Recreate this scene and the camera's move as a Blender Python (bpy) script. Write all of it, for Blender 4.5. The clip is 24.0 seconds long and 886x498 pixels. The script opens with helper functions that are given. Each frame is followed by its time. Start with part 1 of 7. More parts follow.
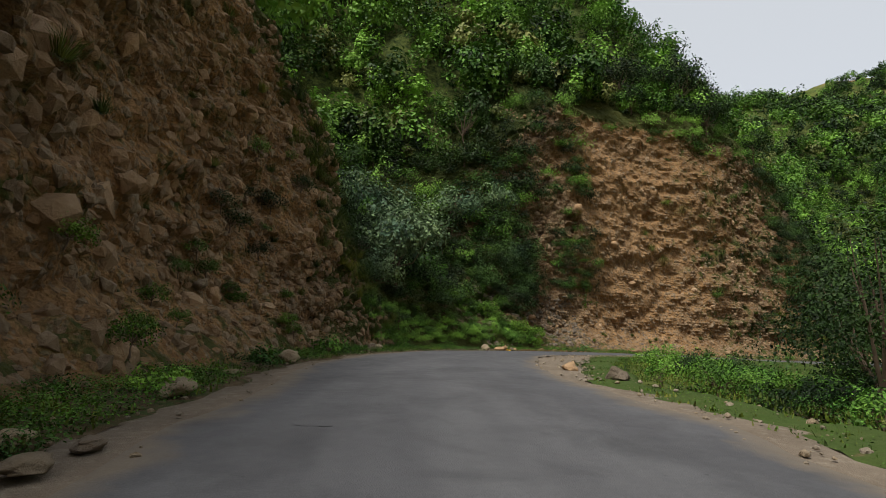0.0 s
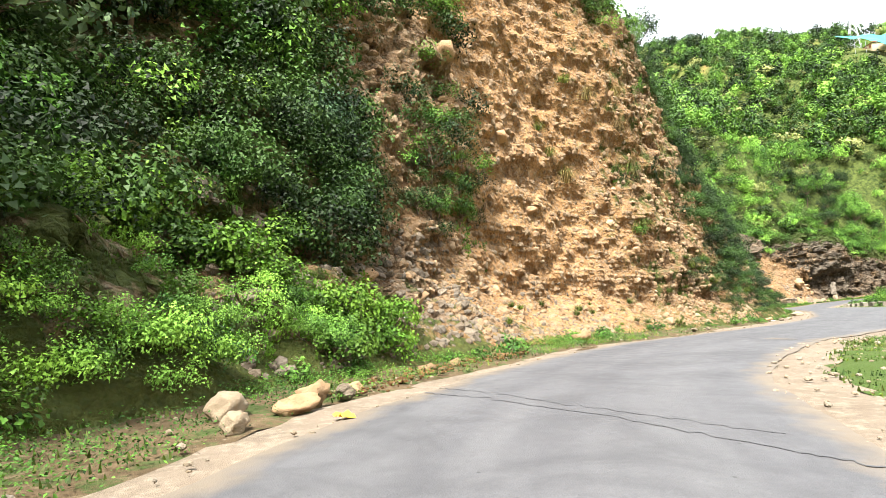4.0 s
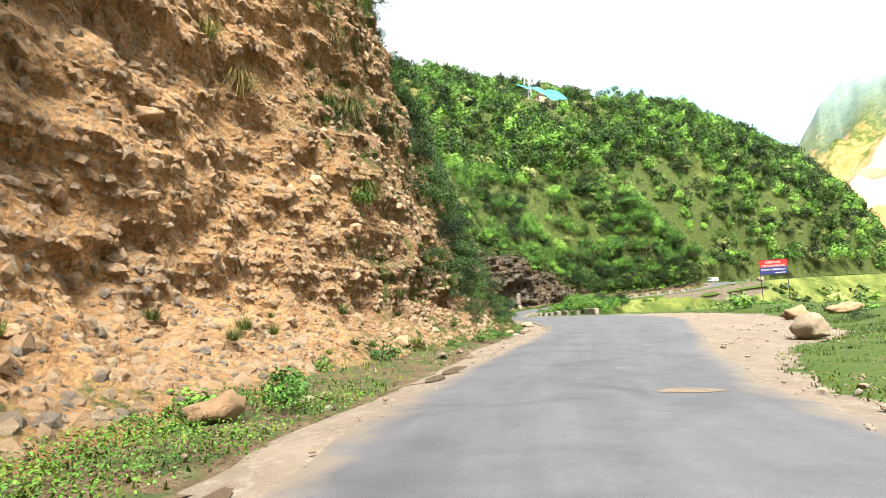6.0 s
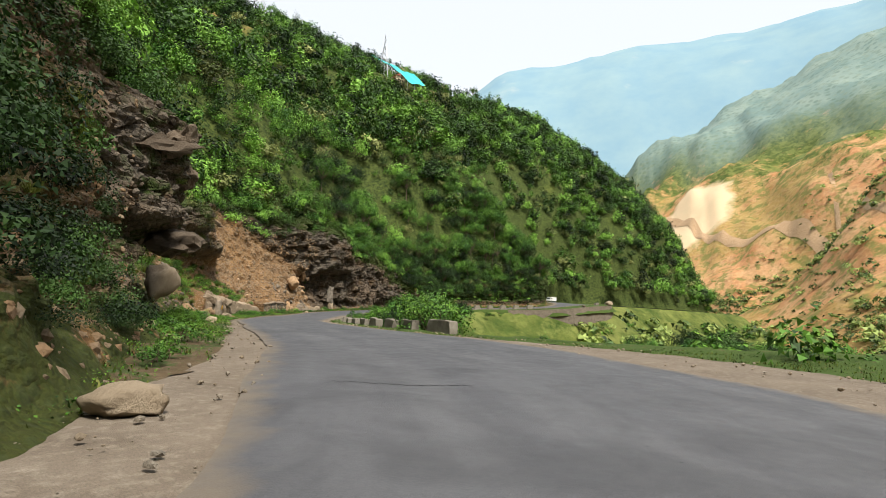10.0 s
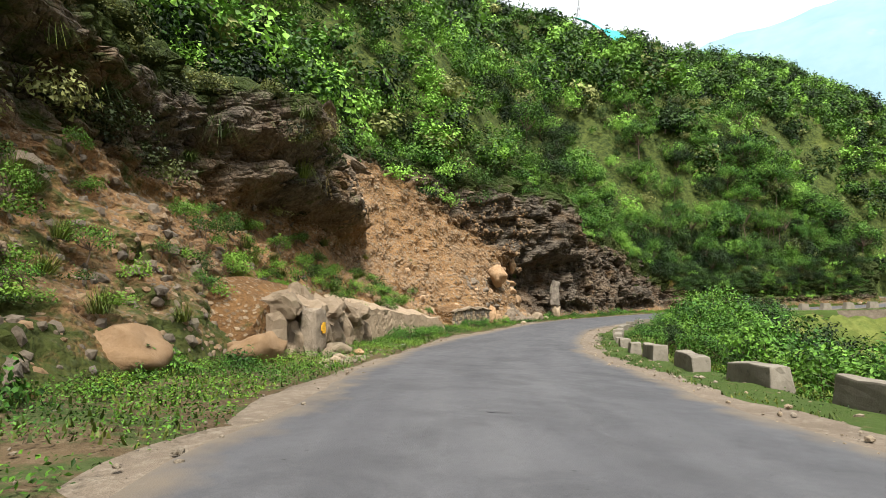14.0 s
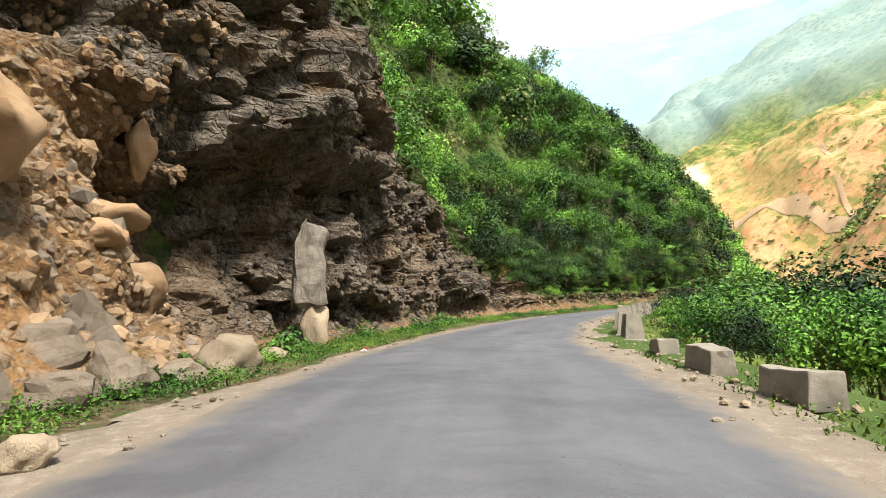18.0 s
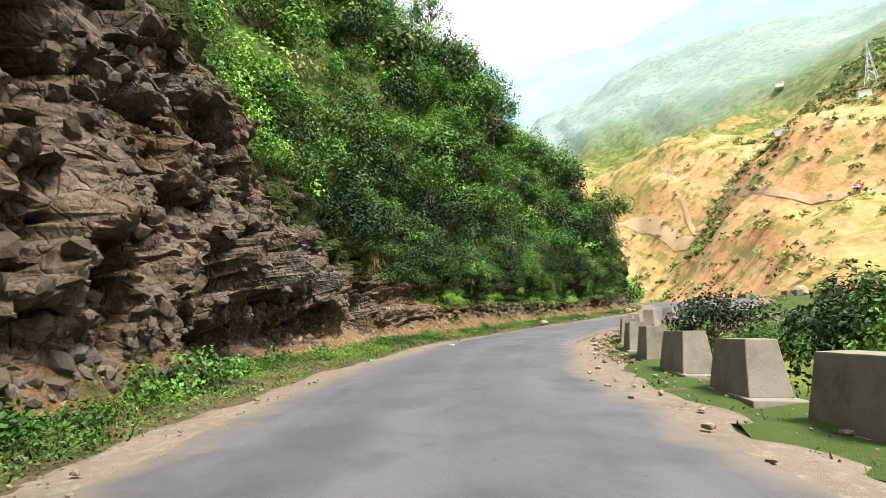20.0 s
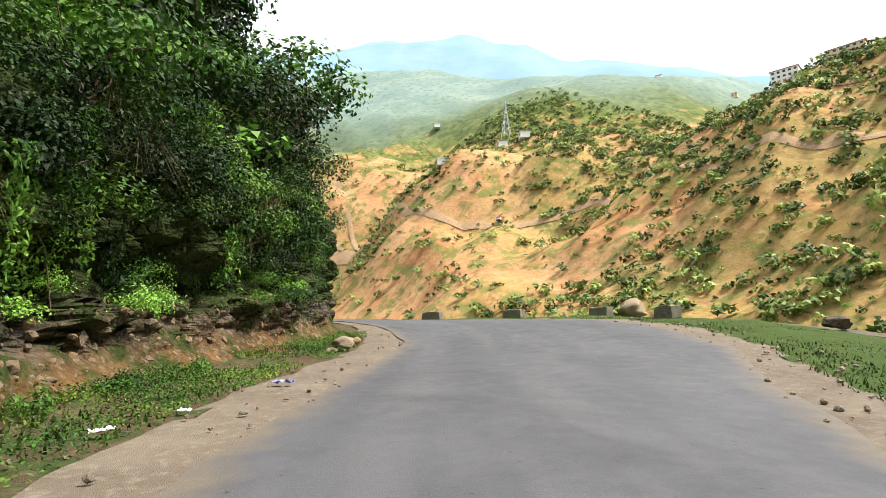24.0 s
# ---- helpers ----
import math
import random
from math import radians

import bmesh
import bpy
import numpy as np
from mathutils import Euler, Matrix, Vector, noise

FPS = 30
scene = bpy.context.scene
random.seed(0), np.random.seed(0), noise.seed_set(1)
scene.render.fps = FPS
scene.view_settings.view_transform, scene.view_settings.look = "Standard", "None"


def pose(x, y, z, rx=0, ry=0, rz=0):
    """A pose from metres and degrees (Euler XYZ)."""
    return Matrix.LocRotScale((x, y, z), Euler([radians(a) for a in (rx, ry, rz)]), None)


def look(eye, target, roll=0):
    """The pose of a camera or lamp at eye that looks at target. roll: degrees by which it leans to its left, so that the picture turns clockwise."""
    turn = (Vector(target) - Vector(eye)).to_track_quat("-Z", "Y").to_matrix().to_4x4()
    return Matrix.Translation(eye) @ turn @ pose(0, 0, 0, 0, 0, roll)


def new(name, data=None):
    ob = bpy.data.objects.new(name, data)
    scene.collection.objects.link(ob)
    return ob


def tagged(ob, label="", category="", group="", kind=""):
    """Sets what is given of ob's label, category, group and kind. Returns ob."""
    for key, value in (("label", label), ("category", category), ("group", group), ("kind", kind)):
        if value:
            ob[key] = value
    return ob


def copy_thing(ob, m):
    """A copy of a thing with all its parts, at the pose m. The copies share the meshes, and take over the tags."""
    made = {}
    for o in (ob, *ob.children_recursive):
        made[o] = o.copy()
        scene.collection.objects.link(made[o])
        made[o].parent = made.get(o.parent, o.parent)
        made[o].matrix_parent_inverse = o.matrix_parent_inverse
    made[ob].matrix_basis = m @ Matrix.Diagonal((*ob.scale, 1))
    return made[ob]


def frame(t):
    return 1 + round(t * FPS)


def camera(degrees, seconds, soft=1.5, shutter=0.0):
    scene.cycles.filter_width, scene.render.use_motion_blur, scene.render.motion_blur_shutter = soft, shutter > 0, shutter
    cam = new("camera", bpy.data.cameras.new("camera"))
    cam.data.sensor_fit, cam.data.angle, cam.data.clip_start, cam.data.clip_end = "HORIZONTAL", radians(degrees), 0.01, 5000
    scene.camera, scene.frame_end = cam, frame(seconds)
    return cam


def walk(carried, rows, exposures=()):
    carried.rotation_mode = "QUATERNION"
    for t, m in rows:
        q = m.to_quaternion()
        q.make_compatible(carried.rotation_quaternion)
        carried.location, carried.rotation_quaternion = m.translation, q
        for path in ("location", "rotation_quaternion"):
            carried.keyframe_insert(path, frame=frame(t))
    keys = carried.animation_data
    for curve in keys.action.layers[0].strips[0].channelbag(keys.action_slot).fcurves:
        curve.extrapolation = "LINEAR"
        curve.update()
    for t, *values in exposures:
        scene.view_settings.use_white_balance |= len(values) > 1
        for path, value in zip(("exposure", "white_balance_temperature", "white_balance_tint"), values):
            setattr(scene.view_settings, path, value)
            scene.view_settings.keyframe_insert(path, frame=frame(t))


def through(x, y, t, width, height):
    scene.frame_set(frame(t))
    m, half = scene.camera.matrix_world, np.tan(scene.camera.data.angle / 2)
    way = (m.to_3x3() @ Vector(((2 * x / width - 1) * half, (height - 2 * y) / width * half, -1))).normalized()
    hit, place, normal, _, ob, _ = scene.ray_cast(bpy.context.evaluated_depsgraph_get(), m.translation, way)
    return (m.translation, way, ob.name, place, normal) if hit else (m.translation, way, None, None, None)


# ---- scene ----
cam = camera(77.0, 24.0, soft=0.6)
METRES, EYE, TILT, LEAN, TURN = 230.0, 1.45, 8.5, -2.0, 0.0
ROWS = [
    (0.0, 0.0, 0.0, 0.0, 0.0, 0.0, 0.0),
    (0.5, -0.0015, 0.018, -0.002, 1.77, -0.08, 1.1),
    (1.0, -0.0029, 0.0359, -0.004, 1.48, -0.15, 1.09),
    (1.5, -0.0033, 0.0537, -0.0063, -0.64, -0.96, 1.07),
    (3.5, 0.007, 0.1222, -0.0167, -17.09, -2.56, 1.52),
    (4.0, 0.0129, 0.1373, -0.0193, -22.48, -2.6, 1.0),
    (4.5, 0.0216, 0.1534, -0.0222, -29.55, -2.56, 0.08),
    (5.0, 0.0325, 0.1682, -0.0248, -37.32, -2.15, -0.78),
    (5.5, 0.0454, 0.1813, -0.0275, -45.29, -1.64, -1.75),
    (6.0, 0.0584, 0.1916, -0.0297, -51.65, -0.93, -2.38),
    (6.5, 0.0744, 0.2022, -0.0321, -57.21, -0.4, -3.4),
    (7.0, 0.0916, 0.2121, -0.0347, -61.27, -0.85, -4.73),
    (7.5, 0.1099, 0.2214, -0.0372, -64.43, -0.25, -5.74),
    (8.0, 0.1267, 0.2292, -0.0393, -66.61, -0.06, -6.73),
    (8.5, 0.146, 0.2376, -0.0415, -68.26, 0.65, -7.37),
    (9.0, 0.1651, 0.2453, -0.0435, -69.41, 1.15, -8.69),
    (9.5, 0.1839, 0.2531, -0.0454, -69.76, 1.24, -10.13),
    (11.5, 0.2477, 0.2834, -0.0518, -58.83, 0.24, -8.5),
    (12.0, 0.2633, 0.2954, -0.0542, -54.19, -0.31, -8.1),
    (12.5, 0.2801, 0.3101, -0.0569, -50.46, -0.49, -8.1),
    (13.0, 0.2964, 0.3252, -0.0598, -48.56, -0.6, -8.21),
    (13.5, 0.313, 0.341, -0.0631, -48.0, -1.31, -7.33),
    (14.0, 0.3279, 0.3549, -0.0661, -48.6, -1.59, -6.75),
    (14.5, 0.3453, 0.37, -0.0693, -50.63, -1.52, -6.67),
    (15.0, 0.3636, 0.3844, -0.0725, -53.17, -1.24, -6.51),
    (15.5, 0.3837, 0.3993, -0.0762, -57.04, -0.64, -6.42),
    (16.0, 0.4024, 0.4109, -0.0789, -60.44, -0.01, -6.43),
    (16.5, 0.4243, 0.4227, -0.0817, -64.2, 0.6, -6.75),
    (17.0, 0.4474, 0.4331, -0.0842, -67.92, 1.21, -6.68),
    (17.5, 0.4714, 0.4421, -0.0863, -71.41, 1.93, -6.83),
    (18.0, 0.494, 0.4494, -0.0879, -74.62, 3.06, -6.99),
    (18.5, 0.5187, 0.4557, -0.0886, -78.16, 4.25, -7.45),
    (20.5, 0.6095, 0.4648, -0.0906, -91.24, 6.55, -6.99),
    (21.0, 0.6332, 0.464, -0.0903, -94.7, 7.02, -7.2),
    (21.5, 0.6569, 0.4618, -0.09, -98.59, 7.6, -7.76),
    (22.0, 0.6772, 0.4583, -0.0894, -103.06, 8.46, -8.35),
    (22.5, 0.6997, 0.4523, -0.0881, -108.72, 9.85, -7.82),
    (23.0, 0.7207, 0.4443, -0.0864, -114.24, 10.65, -7.23),
    (23.5, 0.7407, 0.4346, -0.0845, -119.2, 11.35, -6.93),
    (24.0, 0.7574, 0.4253, -0.0826, -122.9, 12.08, -7.66),
]
EXPOSURES = [(0.0, 0.35), (1.0, 1.80), (3.5, 2.40), (5.0, 2.50), (6.0, 2.15), (7.0, 1.60), (8.0, 1.25), (9.0, 1.05), (12.0, 0.75), (13.0, 0.95), (14.0, 1.32), (15.0, 1.60), (17.0, 1.85), (18.5, 1.65), (21.0, 1.72), (24.0, 1.37)]
walk(cam, [(t, pose(0, 0, EYE, TILT, LEAN, TURN) @ pose(METRES * x, METRES * y, METRES * z, 90 + pitch, roll, yaw)) for t, x, y, z, yaw, pitch, roll in ROWS],
     exposures=EXPOSURES)

# ---- light ----
SUN_ELEVATION, SUN_AZIMUTH = 58.0, 222.0   # degrees; azimuth clockwise from +y
world = bpy.data.worlds.new("world")
scene.world = world
world.use_nodes = True
wn = world.node_tree
sky = wn.nodes.new("ShaderNodeTexSky")
sky.sky_type, sky.sun_disc = "NISHITA", False
sky.sun_elevation, sky.sun_rotation = radians(SUN_ELEVATION), radians(SUN_AZIMUTH)
sky.air_density, sky.dust_density, sky.ozone_density, sky.altitude = 1.0, 6.0, 0.6, 1500
hazy = wn.nodes.new("ShaderNodeMixRGB")     # thin bright cloud all over the sky
hazy.blend_type = "MIX"
hazy.inputs[0].default_value = 0.72
hazy.inputs[2].default_value = (5.4, 5.5, 5.5, 1)
wn.links.new(sky.outputs[0], hazy.inputs[1])
background = wn.nodes["Background"]
background.inputs[1].default_value = 0.12
wn.links.new(hazy.outputs[0], background.inputs[0])
lamp = bpy.data.lights.new("sun", "SUN")
lamp.energy, lamp.angle, lamp.color = 3.3, radians(14), (1.0, 0.955, 0.87)
sun = new("sun", lamp)
sun.matrix_world = look(Vector((math.sin(radians(SUN_AZIMUTH)) * math.cos(radians(SUN_ELEVATION)), math.cos(radians(SUN_AZIMUTH)) * math.cos(radians(SUN_ELEVATION)), math.sin(radians(SUN_ELEVATION)))) * 200, (0, 0, 0))


# ---- materials ----
class Nodes:
    """A short way to write a node material."""

    def __init__(self, name):
        self.mat = bpy.data.materials.new(name)
        self.mat.use_nodes = True
        self.tree = self.mat.node_tree
        self.bsdf = self.tree.nodes["Principled BSDF"]
        self.out = self.tree.nodes["Material Output"]

    def node(self, kind, **inputs):
        n = self.tree.nodes.new("ShaderNode" + kind)
        for key, value in inputs.items():
            self.put(n, key.replace("_", " "), value)
        return n

    def put(self, n, key, value):
        socket = n.inputs[int(key)] if key.strip().isdigit() else n.inputs[key]
        if hasattr(value, "is_output"):
            self.tree.links.new(value, socket)
        else:
            socket.default_value = value

    def coords(self):
        return self.tree.nodes.new("ShaderNodeNewGeometry").outputs["Position"]

    def local(self):
        return self.tree.nodes.new("ShaderNodeTexCoord").outputs["Object"]

    def noise(self, scale, detail=4, rough=0.55, at=None, out="Fac", distortion=0.0):
        n = self.node("TexNoise", Scale=scale, Detail=detail, Roughness=rough, Distortion=distortion)
        self.put(n, "Vector", at if at is not None else self.coords())
        return n.outputs[out]

    def cells(self, scale, at=None, feature="F1", out="Distance"):
        n = self.node("TexVoronoi", Scale=scale)
        n.feature = feature
        self.put(n, "Vector", at if at is not None else self.coords())
        return n.outputs[out]

    def ramp(self, value, stops):
        n = self.node("ValToRGB")
        self.put(n, "0", value)
        e = n.color_ramp.elements
        while len(e) < len(stops):
            e.new(0.5)
        for item, (place, colour) in zip(e, stops):
            item.position = place
            item.color = (*colour, 1) if isinstance(colour, tuple) else (colour, colour, colour, 1)
        return n.outputs[0]

    def mix(self, f, a, b, blend="MIX"):
        n = self.tree.nodes.new("ShaderNodeMixRGB")
        n.blend_type = blend
        for key, value in (("0", f), ("1", a), ("2", b)):
            if isinstance(value, tuple):
                value = (*value, 1)
            self.put(n, key, value)
        return n.outputs[0]

    def math(self, op, a, b=0.0):
        n = self.tree.nodes.new("ShaderNodeMath")
        n.operation = op
        self.put(n, "0", a)
        self.put(n, "1", b)
        return n.outputs[0]

    def attribute(self, name, out="Fac"):
        n = self.tree.nodes.new("ShaderNodeAttribute")
        n.attribute_name = name
        return n.outputs[out]

    def island(self):
        return self.tree.nodes.new("ShaderNodeNewGeometry").outputs["Random Per Island"]

    def chance(self):
        return self.tree.nodes.new("ShaderNodeObjectInfo").outputs["Random"]

    def done(self, colour, rough=0.9, bump=None, strength=0.5, distance=0.05, specular=0.3, metal=0.0):
        for key, value in (("Base Color", colour), ("Roughness", rough), ("Specular IOR Level", specular), ("Metallic", metal)):
            if isinstance(value, tuple):
                value = (*value, 1)
            self.put(self.bsdf, key, value)
        if bump is not None:
            b = self.node("Bump", Strength=strength, Distance=distance)
            self.put(b, "Height", bump)
            self.put(self.bsdf, "Normal", b.outputs[0])
        return self.mat


def leaf_material(name, dark, light, tip, through=0.14):
    n = Nodes(name)
    # The darkest leaves go below leaf colour, to stand in for inner shade.
    a = n.mix(n.ramp(n.island(), [(0.0, 0.0), (0.25, 0.15), (1.0, 1.0)]), tuple(c * 0.28 for c in dark), light)
    b = n.mix(n.ramp(n.noise(0.9, 2), [(0.45, 0.0), (0.7, 0.8)]), a, tip)
    b = n.mix(1.0, b, n.ramp(n.noise(0.3, 3), [(0.38, (0.36, 0.48, 0.5)), (0.6, (1.1, 1.06, 0.9))]), "MULTIPLY")
    tone = n.attribute("tone")      # from -1 to 1, one for each crown of a wood
    b = n.mix(n.math("MAXIMUM", n.math("MULTIPLY", tone, 0.75), 0.0), b, tip)
    hsv = n.node("HueSaturation", Color=b)
    n.put(hsv, "Value", n.math("ADD", n.math("ADD", n.math("MULTIPLY", n.chance(), 0.5), 0.75), n.math("MULTIPLY", tone, 0.5)))
    n.done(hsv.outputs[0], 0.6, specular=0.22)
    t = n.node("BsdfTranslucent", Color=hsv.outputs[0])
    m = n.node("MixShader", Fac=through)
    n.put(m, "1", n.bsdf.outputs[0])
    n.put(m, "2", t.outputs[0])
    n.tree.links.new(m.outputs[0], n.out.inputs[0])
    return n.mat


def road_material():
    n = Nodes("asphalt")
    u, s = n.attribute("across"), n.attribute("along")
    base = n.mix(n.noise(0.35, 5), (0.0538, 0.0538, 0.0586), (0.0824, 0.0824, 0.0888))
    worn = n.ramp(n.noise(0.9, 3, at=n.node("CombineXYZ", X=u, Y=n.math("MULTIPLY", s, 0.08)).outputs[0]), [(0.4, 0.0), (0.65, 1.0)])
    base = n.mix(n.math("MULTIPLY", worn, 0.5), base, (0.105, 0.105, 0.109))
    grit = n.ramp(n.cells(55, out="Color"), [(0.1, 0.2), (0.9, 0.8)])
    base = n.mix(0.16, base, grit, "OVERLAY")
    patch = n.ramp(n.noise(0.22, 2), [(0.62, 0.0), (0.66, 1.0)])
    base = n.mix(n.math("MULTIPLY", patch, 0.45), base, (0.0412, 0.0412, 0.0443))
    stains = n.ramp(n.noise(0.5, 7, 0.7, distortion=0.6), [(0.46, 0.0), (0.68, 0.75)])
    base = n.mix(stains, base, (0.0443, 0.0443, 0.0482))
    specks = n.math("MULTIPLY", n.ramp(n.cells(7.0), [(0.035, 1.0), (0.06, 0.0)]), n.ramp(n.noise(0.6, 3), [(0.45, 0.0), (0.6, 0.9)]))
    base = n.mix(specks, base, (0.146, 0.142, 0.136))
    pits = n.math("MULTIPLY", n.ramp(n.cells(2.3), [(0.035, 1.0), (0.06, 0.0)]), 0.85)
    base = n.mix(pits, base, (0.0222, 0.0222, 0.0238))
    dust = n.math("ADD", n.attribute("edge"), n.math("MULTIPLY", n.math("SUBTRACT", n.noise(1.6, 5), 0.5), 1.1))
    base = n.mix(n.ramp(dust, [(0.5, 0.0), (0.95, 0.85)]), base, (0.134, 0.108, 0.0792))
    return n.done(base, n.ramp(n.noise(3, 3), [(0.3, 0.62), (0.7, 0.85)]), n.math("ADD", n.cells(60), n.math("MULTIPLY", n.noise(12, 4), 0.6)), 0.35, 0.012, 0.35)


def earth_material(name, dark, mid, light, fine=22.0, green=0.0, grass=(0.07, 0.13, 0.02)):
    n = Nodes(name)
    a = n.mix(n.ramp(n.noise(0.7, 6, 0.65), [(0.3, 0.0), (0.7, 1.0)]), dark, mid)
    a = n.mix(n.ramp(n.noise(5.0, 5, 0.7), [(0.5, 0.0), (0.75, 1.0)]), a, light)
    peb = n.ramp(n.cells(fine, out="Color"), [(0.1, 0.15), (0.9, 0.85)])
    a = n.mix(0.2, a, peb, "OVERLAY")
    if green:
        g = n.ramp(n.noise(1.3, 5, 0.7), [(0.6 - green * 0.35, 0.0), (0.68 - green * 0.3, 1.0)])
        a = n.mix(n.math("MULTIPLY", g, 0.8), a, n.mix(n.noise(14, 6, 0.75), tuple(c * 0.5 for c in grass), tuple(c * 1.9 for c in grass)))
    h = n.math("ADD", n.cells(fine), n.noise(6, 6, 0.7))
    return n.done(a, 0.95, h, 0.7, 1.3 / fine, 0.15)


def cliff_material():
    n = Nodes("cliff_face")
    stone = n.attribute("rocky")
    tone = n.attribute("ochre")
    warp = n.node("VectorMath")
    warp.operation = "ADD"
    n.put(warp, "0", n.coords())
    scaled = n.node("VectorMath")
    scaled.operation = "SCALE"
    n.put(scaled, "0", n.noise(1.4, 3, out="Color"))
    n.put(scaled, "Scale", 0.5)
    n.put(warp, "1", scaled.outputs[0])
    at = warp.outputs[0]
    soil = n.mix(n.ramp(n.noise(0.5, 6, 0.65), [(0.3, 0.0), (0.7, 1.0)]), (0.0704, 0.037, 0.015), (0.202, 0.11, 0.044))
    pale = n.mix(n.ramp(n.noise(0.8, 6, 0.65), [(0.3, 0.0), (0.7, 1.0)]), (0.173, 0.0952, 0.0406), (0.382, 0.229, 0.108))
    soil = n.mix(tone, soil, pale)
    pebble = n.mix(n.ramp(n.cells(5.5, at, out="Color"), [(0.1, 0.0), (0.9, 1.0)]), (0.114, 0.0816, 0.0506), (0.29, 0.229, 0.158))
    d = n.cells(5.5, at)
    soil = n.mix(n.ramp(d, [(0.32, 0.75), (0.42, 0.0)]), soil, pebble)
    grain = n.ramp(n.cells(17, at, out="Color"), [(0.1, 0.1), (0.9, 0.9)])
    soil = n.mix(0.3, soil, grain, "OVERLAY")
    rock = n.mix(n.ramp(n.noise(1.1, 7, 0.72), [(0.36, 0.0), (0.66, 1.0)]), (0.0356, 0.0301, 0.0246), (0.182, 0.152, 0.117))
    rock = n.mix(n.ramp(n.noise(0.45, 4), [(0.5, 0.0), (0.7, 0.7)]), rock, (0.103, 0.0614, 0.0278))
    rock = n.mix(0.3, rock, n.ramp(n.cells(7, at, out="Color"), [(0.1, 0.1), (0.9, 0.9)]), "OVERLAY")
    face = n.mix(stone, soil, rock)
    moss = n.ramp(n.math("ADD", n.noise(0.8, 6, 0.7), n.math("MULTIPLY", n.attribute("green"), 0.5)), [(0.62, 0.0), (0.74, 0.9)])
    face = n.mix(moss, face, n.mix(n.noise(7, 4), (0.0132, 0.0264, 0.0044), (0.0484, 0.0748, 0.0132)))
    crack = n.cells(2.2, at, "DISTANCE_TO_EDGE")
    h = n.math("ADD", n.math("MULTIPLY", n.noise(3.2, 8, 0.7), 1.0), n.math("MULTIPLY", d, -0.5))
    h = n.math("ADD", h, n.math("MULTIPLY", n.ramp(crack, [(0.0, 0.0), (0.08, 1.0)]), n.math("MULTIPLY", stone, 0.35)))
    return n.done(face, 0.93, h, 1.0, 0.2, 0.15)


def stone_material(name, dark, light, warm):
    n = Nodes(name)
    at = n.coords()
    a = n.mix(n.ramp(n.noise(2.2, 6, 0.65, at), [(0.3, 0.0), (0.7, 1.0)]), dark, light)
    a = n.mix(n.math("MULTIPLY", n.island(), 0.7), a, warm)
    hsv = n.node("HueSaturation", Color=a)
    n.put(hsv, "Value", n.math("ADD", n.math("MULTIPLY", n.chance(), 0.5), 0.75))
    a = n.mix(n.ramp(n.noise(1.2, 4, at=at), [(0.62, 0.0), (0.75, 0.5)]), hsv.outputs[0], (0.09, 0.085, 0.05))
    return n.done(a, 0.9, n.math("ADD", n.noise(3.5, 9, 0.75, at), n.math("MULTIPLY", n.noise(30, 3, 0.5, at), 0.12)), 1.0, 0.12, 0.2)


